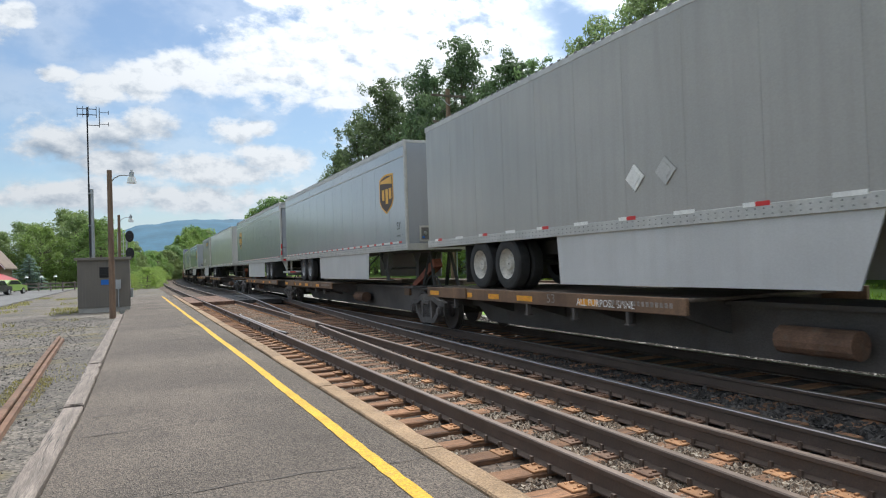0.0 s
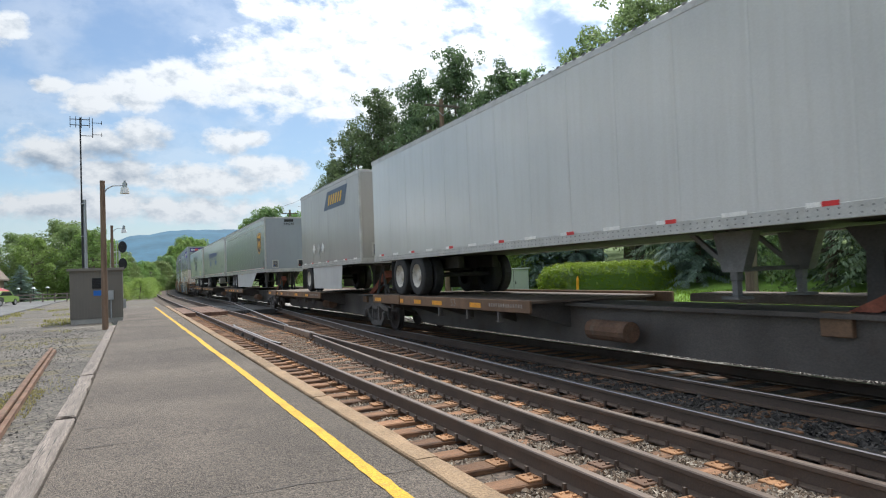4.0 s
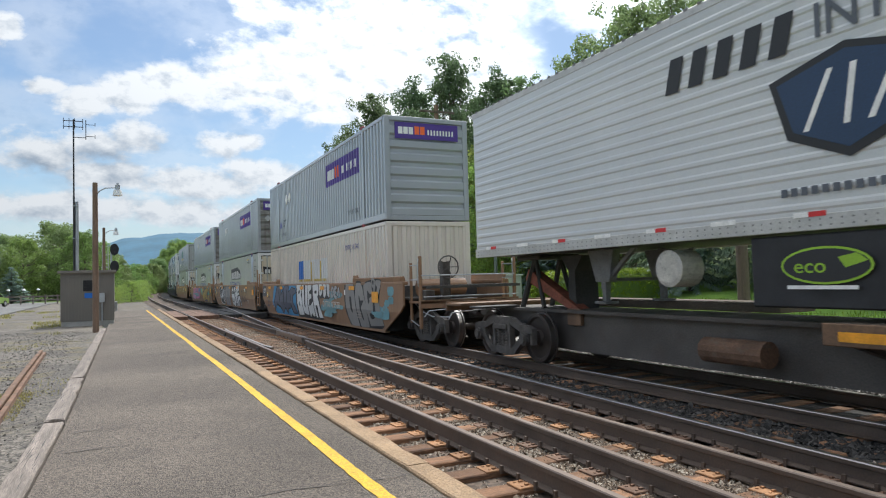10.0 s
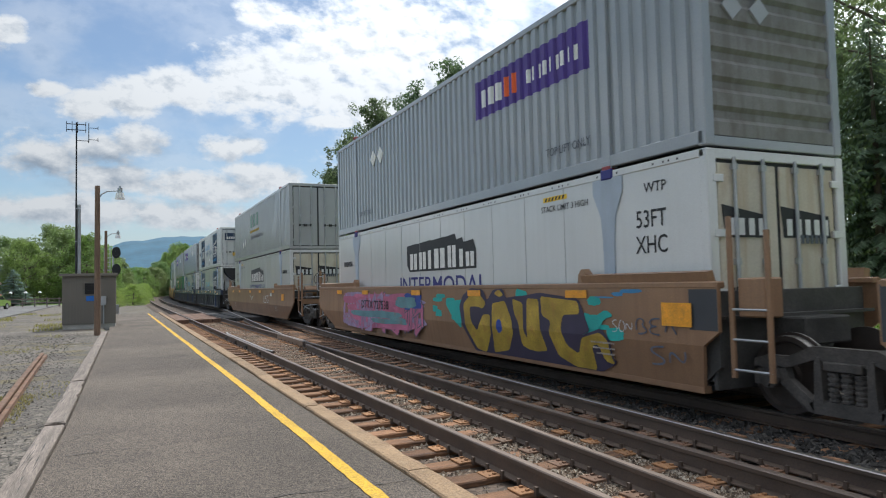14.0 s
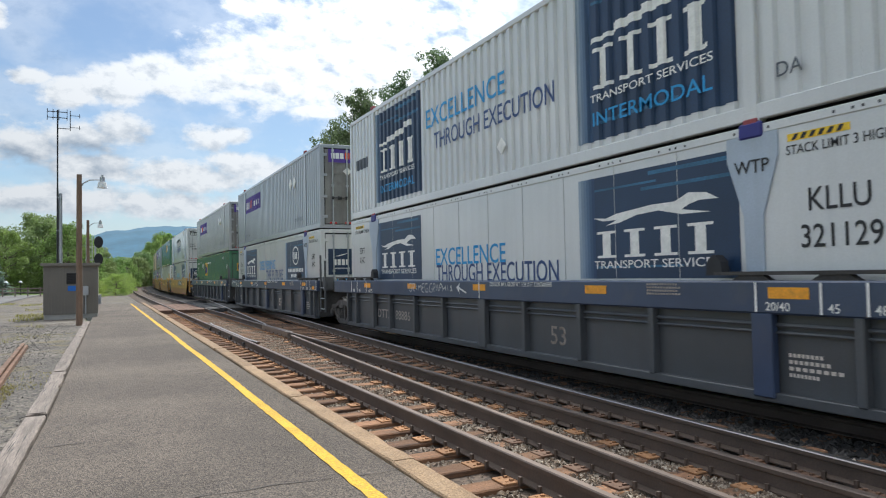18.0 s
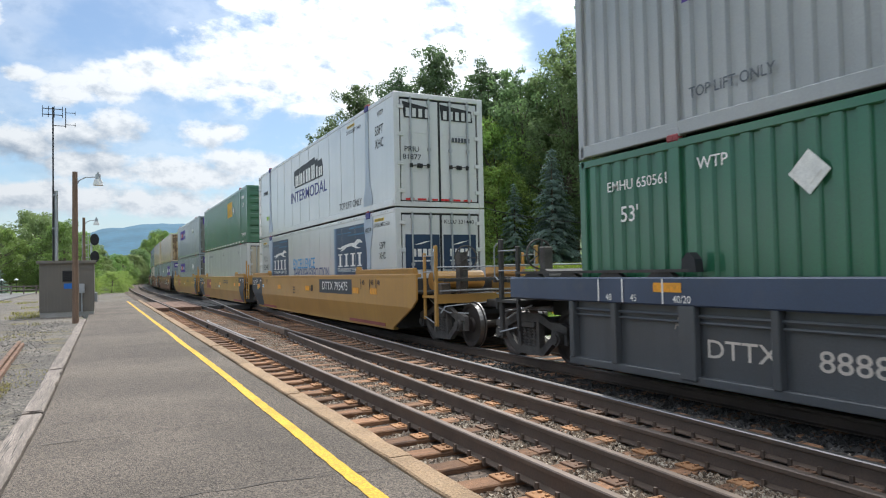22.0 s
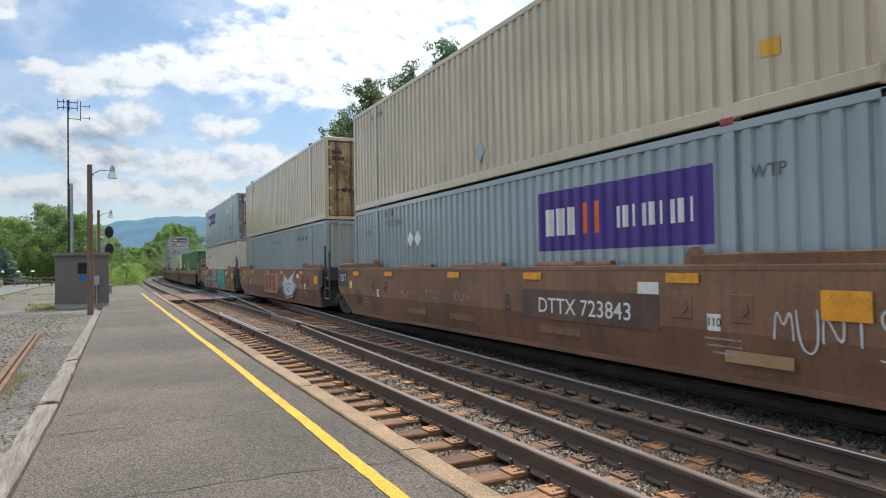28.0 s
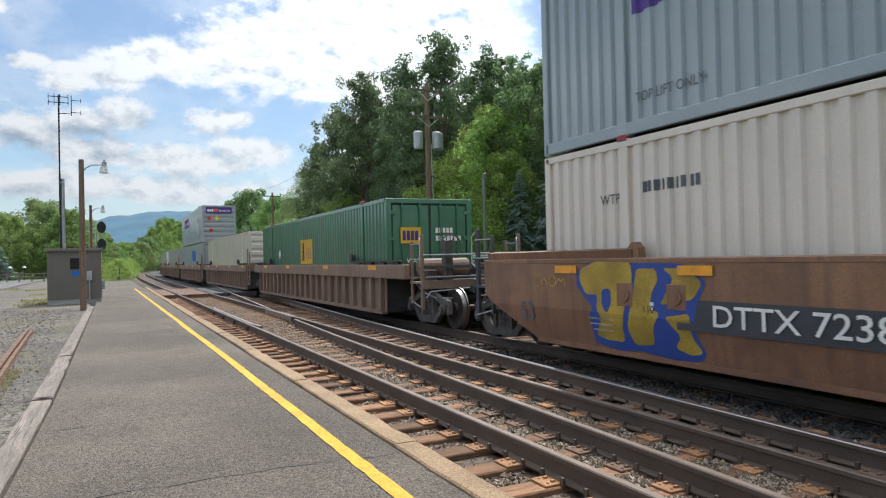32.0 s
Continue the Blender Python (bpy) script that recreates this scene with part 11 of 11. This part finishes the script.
def parked_car(x, y, turn, paint, label):
    root = thing("car", label, "car", "parked cars", at=pose(x, y, 0.06, 0, 0, turn))
    body = Shape()
    body.prism([(-2.15, 0.35), (2.15, 0.35), (2.2, 0.62), (2.1, 0.80), (1.15, 0.92), (0.55, 1.36), (-1.0, 1.42), (-1.75, 1.02), (-2.18, 0.95), (-2.22, 0.55)], "y", -0.86, 0.86)
    part("body", body, paint, root)
    part("side_window", Shape().prism([(-1.45, 0.98), (0.98, 0.95), (0.50, 1.29), (-0.92, 1.34)], "y", -0.868, 0.868), glass_dark, root)
    part("windscreen", Shape().quad((1.13, -0.75, 0.94), (1.13, 0.75, 0.94), (0.575, 0.68, 1.355), (0.575, -0.68, 1.355)), glass_dark, root)
    for a in (-1.35, 1.38):
        for b in (-0.80, 0.80):
            wh = part("wheel", shared("car_wheel", lambda: Shape().tube((0, -0.1, 0.31), (0, 0.1, 0.31), 0.31, 16), rubber), None, root, at=(a, b, 0))
            part("rim", shared("car_rim", lambda: Shape().tube((0, -0.11, 0.31), (0, 0.11, 0.31), 0.19, 12), galv), None, wh)
    for b in (-0.6, 0.6):
        part("headlight", shared("headlight", lambda: Shape().box(2.08, 2.2, -0.16, 0.16, 0.62, 0.76, 0.02), white_paint), None, root, at=(0, b, 0))
    return root


silver_car, dark_car, green_car = mat("silver_car_paint", (0.55, 0.56, 0.57), 0.3, metal=0.3, vary=0.04, bump=0.0, coat=0.6), mat("black_car_paint", (0.03, 0.03, 0.035), 0.3, vary=0.04, bump=0.0, coat=0.6), mat("green_car_paint", (0.28, 0.42, 0.10), 0.3, vary=0.04, bump=0.0, coat=0.6)
parked_car(-13.0, 70.5, 78, silver_car, "silver car parked on the lot")
parked_car(-12.3, 74.5, 76, dark_car, "dark car parked on the lot")
parked_car(-11.7, 78.5, 72, green_car, "pale green car parked on the lot")
fence = thing("fence", "low grey rail fence at the edge of the parking lot", "fence", at=pose(-9.2, 88, 0.05, 0, 0, -20))
for k in range(7):
    part("post", shared("fence_post", lambda: Shape().box(-0.06, 0.06, -0.06, 0.06, -0.2, 1.0, 0.01), grey_timber), None, fence, at=(-3.6 + 1.3 * k, 0, 0))
for zz in (0.45, 0.85):
    part("fence_rail", Shape().box(-3.7, 4.3, -0.03, 0.03, zz - 0.06, zz + 0.06, 0.01), grey_timber, fence)
lamp0 = thing("garden_lamp", "small post lamp with a white dome", "garden lamp", "white dome lamps", at=pose(-12.4, 97, 0.05))
part("post", Shape().tube((0, 0, 0), (0, 0, 1.6), 0.03, 6), dark_metal, lamp0)
part("dome", Shape().tube((0, 0, 1.55), (0, 0, 1.75), 0.24, 12, 0.08), white_paint, lamp0)
for x in (-14.1, -10.8, -9.3):
    copy_thing(lamp0, pose(x, 97, 0.05))

# ---- far side: utility pole, cabinet, small posts, wires ----
up = thing("utility_pole", "brown utility pole with crossarms and three grey transformers", "utility pole", at=pose(15.85, 34, 0.3))
part("pole", Shape().tube((0, 0, -0.5), (0, 0, 10.95), 0.17, 12, 0.125), pole_wood, up)
for zz, half in ((10.55, 1.05), (9.1, 1.0)):
    part("crossarm", Shape().box(-half, half, -0.16, -0.06, zz - 0.06, zz + 0.06, 0.01), pole_grey, up)
    part("brace", Shape().bent([(-0.6, -0.17, zz - 0.06), (0, -0.17, zz - 0.55), (0.6, -0.17, zz - 0.06)], 0.02, 5), galv, up)
for x, yy in ((-0.62, -0.1), (0.42, -0.25), (0.72, 0.1)):
    t = part("transformer", Shape().tube((x, yy, 7.35), (x, yy, 8.2), 0.25, 16).tube((x, yy, 8.2), (x, yy, 8.28), 0.27, 16, 0.2), galv, up)
    part("bushing", Shape().tube((x - 0.1, yy, 8.26), (x - 0.1, yy, 8.5), 0.03, 6).tube((x + 0.1, yy, 8.26), (x + 0.1, yy, 8.5), 0.03, 6), dark_metal, t)
for zz, half in ((10.61, 1.0), (9.16, 0.95)):
    for a in (-0.95, -0.4, 0.4, 0.95):
        part("insulator", Shape().tube((a * half, -0.11, zz), (a * half, -0.11, zz + 0.16), 0.04, 8, 0.03), white_paint, up)
part("riser", Shape().bent([(0.16, -0.1, 7.6), (0.2, -0.12, 5.0), (0.18, -0.1, 0.2)], 0.03, 6), galv, up)


def wire(a, b, sag, r=0.012):
    a, b = Vector(a), Vector(b)
    pts = []
    for k in range(17):
        f = k / 16
        p = a.lerp(b, f)
        p.z -= sag * 4 * f * (1 - f)
        pts.append(tuple(p))
    return tagged(part("overhead_wire", Shape().bent(pts, r, 4), dark_metal), "thin black overhead wire", "wire", "overhead wires")


for dx, zz in ((-0.95, 11.07), (0.95, 11.07), (0.4, 9.62)):
    wire((15.85 + dx, 33.9, zz), (17.6 + dx, 82, zz - 0.8), 0.9)
wire((15.9, 34, 6.4), (17.6, 82, 6.0), 1.0, 0.02)
wire((15.9, 34, 6.2), (21.0, 24.0, 3.6), 0.5, 0.016)
for y, h, lab in ((82, 9.6, "distant brown utility pole"), (116, 9.8, "distant brown utility pole beside the wood")):
    p2 = thing("utility_pole", lab, "utility pole", at=pose(17.6 if y < 100 else 22.4, y, 0.3))
    part("pole", Shape().tube((0, 0, -0.5), (0, 0, h), 0.15, 8, 0.11), pole_wood, p2)
    part("crossarm", Shape().box(-1.0, 1.0, -0.12, -0.04, h - 0.5, h - 0.38), pole_grey, p2)
cab = thing("utility_cabinet", "pale grey steel utility cabinet on the lawn", "cabinet", at=pose(16.4, 28.2, lie(16.4, 28.2)))
part("body", Shape().box(-0.85, 0.80, -0.4, 0.4, 0.08, 1.30, 0.02), mat("pale_cabinet_paint", (0.50, 0.52, 0.50), 0.55, vary=0.06), cab)
part("lid", Shape().box(-0.90, 0.85, -0.46, 0.45, 1.30, 1.38, 0.02), bpy.data.materials["pale_cabinet_paint"], cab)
part("base", Shape().box(-0.9, 0.85, -0.45, 0.45, -0.15, 0.08), concrete, cab)
part("door_seam", Shape().box(-0.035, -0.02, -0.405, -0.39, 0.12, 1.26).box(0.05, 0.09, -0.42, -0.39, 0.62, 0.78), dark_metal, cab)
post = thing("steel_post", "slim grey steel post on the lawn", "post", at=pose(16.6, 29.2, 0.3))
part("shaft", Shape().tube((0, 0, -0.2), (0, 0, 5.4), 0.09, 10, 0.07), mat("weathered_grey_post", (0.16, 0.19, 0.17), 0.7), post)
part("cap", Shape().bent([(0, 0, 5.38), (0.16, 0, 5.46)], 0.06, 8), bpy.data.materials["weathered_grey_post"], post)
mk = thing("cable_marker", "orange plastic cable marker post", "marker post", at=pose(14.3, 20.0, lie(14.3, 20)))
part("post", Shape().tube((0, 0, -0.1), (0, 0, 0.75), 0.045, 10), orange_tape, mk)
part("band", Shape().tube((0, 0, 0.5), (0, 0, 0.6), 0.047, 10), white_tape, mk)
yr = thing("guy_marker", "yellow guy wire guard on the lawn", "marker post", at=pose(16.0, 30.2, lie(16, 30)))
part("guard", Shape().tube((0, 0, 0), (-0.35, 0.1, 2.0), 0.035, 6), yellow_tape, yr)

# ---- ties, plates and stones of the near tracks: many small pieces ----
tie_mesh = Shape().box(-1.8, 1.8, -0.115, 0.115, -0.24, -0.075, 0.012).mesh("tie", tie_wood)
tie_short = Shape().box(-1.3, 1.3, -0.115, 0.115, -0.35, -0.19, 0.012).mesh("tie", tie_wood)
plate = Shape().box(-0.205, 0.205, -0.105, 0.105, -0.075, -0.058, 0.004)
for px, py in ((-0.105, -0.05), (-0.105, 0.05), (0.105, -0.05), (0.105, 0.05)):
    plate.box(px - 0.016, px + 0.016, py - 0.012, py + 0.012, -0.06, -0.043)
for px, py in ((-0.155, -0.06), (-0.155, 0.06), (0.155, -0.06), (0.155, 0.06)):
    plate.box(px - 0.009, px + 0.009, py - 0.009, py + 0.009, -0.06, -0.052)
plate_mesh = plate.mesh("tie_plate", rust_plate)
grimy_plate = plate.mesh("tie_plate", old_rust)
anchor_mesh = Shape().box(-0.085, -0.06, 0.118, 0.15, -0.07, -0.01).box(0.06, 0.085, 0.118, 0.15, -0.07, -0.01).box(-0.085, 0.085, 0.122, 0.146, -0.085, -0.062).mesh("rail_anchor", rail_side)
rng = random.Random(11)
tie_ys = [1.6 + 0.545 * k for k in range(64)]
for y in tie_ys:
    ob = part("tie", tie_mesh, None, near_track, at=(4.28 + rng.uniform(-0.06, 0.06), y + rng.uniform(-0.02, 0.02), rng.uniform(-0.008, 0.006)))
    ob.rotation_euler = (0, 0, rng.uniform(-0.012, 0.012))
    xs = [3.07, turnout(y) - GAUGE, 4.60, turnout(y) + GAUGE]
    for i, x in enumerate(xs):
        if i == 1 and 18.5 < y < 23:
            continue
        if y < 36:
            part("tie_plate", plate_mesh if i in (0, 2) or i == 1 and rng.random() < 0.45 else grimy_plate, None, near_track, at=(x, y, 0.0))
        if y < 22:
            part("rail_anchor", anchor_mesh, None, near_track, at=(x, y, 0.0))
            if y < 12:
                part("rail_anchor", anchor_mesh, None, near_track, at=(x, y - 0.268, 0.0))
for k in range(60):
    part("tie", tie_short, None, main_track, at=(TRACK_X, 2.0 + 0.56 * k, 0.0))


def stones(name, count, area, z_fn, size, material, parent, seed, keep=None):
    """Loose broken stones: little uneven blocks."""
    r = np.random.RandomState(seed)
    x0, x1, y0, y1 = area
    y = y0 + (y1 - y0) * r.rand(count) ** 1.7
    x = x0 + (x1 - x0) * r.rand(count)
    if keep is not None:
        ok = keep(x, y)
        x, y = x[ok], y[ok]
    n = len(x)
    base = np.array([(1, 0, 0), (-1, 0, 0), (0, 1, 0), (0, -1, 0), (0, 0, 1), (0, 0, -1)], dtype=float)
    tri = np.array([(0, 2, 4), (2, 1, 4), (1, 3, 4), (3, 0, 4), (2, 0, 5), (1, 2, 5), (3, 1, 5), (0, 3, 5)])
    pts = base[None] * (0.7 + 0.6 * r.rand(n, 6, 1)) + 0.25 * r.randn(n, 6, 3)
    pts *= (size * (0.5 + r.rand(n, 1, 1)))
    pts[:, :, 2] *= 0.75
    z = np.array([z_fn(a, b) for a, b in zip(x, y)])
    pts += np.stack([x, y, z], 1)[:, None, :]
    ob = bulk(name, pts[:, tri].reshape(-1, 3), 3, material, parent)
    return tagged(ob, "loose grey and brown crushed stones", "stones", kind="stuff")


def clear_of_rails(x, y):
    q = 4.415 + 0.0223 * y + 0.00104 * y * y
    ok = np.ones(len(x), bool)
    for rx in (3.07, 4.60):
        ok &= np.abs(x - rx) > 0.075
    for rx in (q - GAUGE, q + GAUGE):
        ok &= np.abs(x - rx) > 0.075
    on_tie = np.abs(((y - 1.6 + 0.2725) % 0.545) - 0.2725) < 0.125
    r = np.random.RandomState(5).rand(len(x))
    return ok & (~on_tie | (r < 0.12))


stones("ballast_stones", 60000, (2.36, 6.1, 1.5, 36.0), lambda x, y: -0.125 + 0.03 * noise.noise(Vector((x * 2, y * 2, 0))), 0.021, stone_mat, None, 1, clear_of_rails)
stones("four_foot_stones", 46000, (3.16, 4.52, 1.5, 36.0), lambda x, y: -0.088 + 0.02 * noise.noise(Vector((x * 2, y * 1.3, 4))), 0.021, stone_mat, None, 21, lambda x, y: np.random.RandomState(9).rand(len(x)) < 0.35 + 0.65 * (np.abs(((y - 1.6 + 0.2725) % 0.545) - 0.2725) > 0.105))
stones("six_foot_stones", 15000, (4.70, 5.9, 1.5, 30.0), lambda x, y: -0.095, 0.022, six_foot_shade_stone, None, 22, clear_of_rails)
stones("shoulder_stones", 9000, (5.95, 7.05, 1.5, 30.0), lambda x, y: -0.195, 0.030, shaded_greasy_stone, None, 2)
stones("far_ballast_stones", 9000, (9.0, 10.5, 1.0, 34.0), lambda x, y: -0.205, 0.034, yard_stone, None, 6)
stones("yard_stones", 9000, (-4.5, -0.82, 3.5, 30.0), lambda x, y: 0.035, 0.018, yard_stone, None, 3)


# ---- what moves: the train rolls towards the platform and past it ----
def motions():
    seconds = [float(k) for k in range(0, 33)]
    for root, s, length, height in RUNNERS:
        rows = []
        for t in seconds:
            y = s - gone(t)
            a, b = line(y)[0], line(y + length)[0]
            d = b - a
            m = Matrix.Translation((a.x, a.y, height)) @ Matrix.Rotation(-math.atan2(d.x, d.y), 4, "Z")
            rows.append((t, m))
        walk(root, rows)
    steps = [k / 30 for k in range(0, 961)]
    for lot, y in ((FRONT_WHEELS, -0.89), (REAR_WHEELS, 0.89)):
        walk(lot[0], [(t, pose(0, y, 0.46, math.degrees(gone(t) / 0.46) % 360)) for t in steps])
        keys = lot[0].animation_data
        for w in lot[1:]:
            w.rotation_mode = "QUATERNION"
            data = w.animation_data_create()
            data.action = keys.action
            data.action_slot = keys.action_slot


motions()
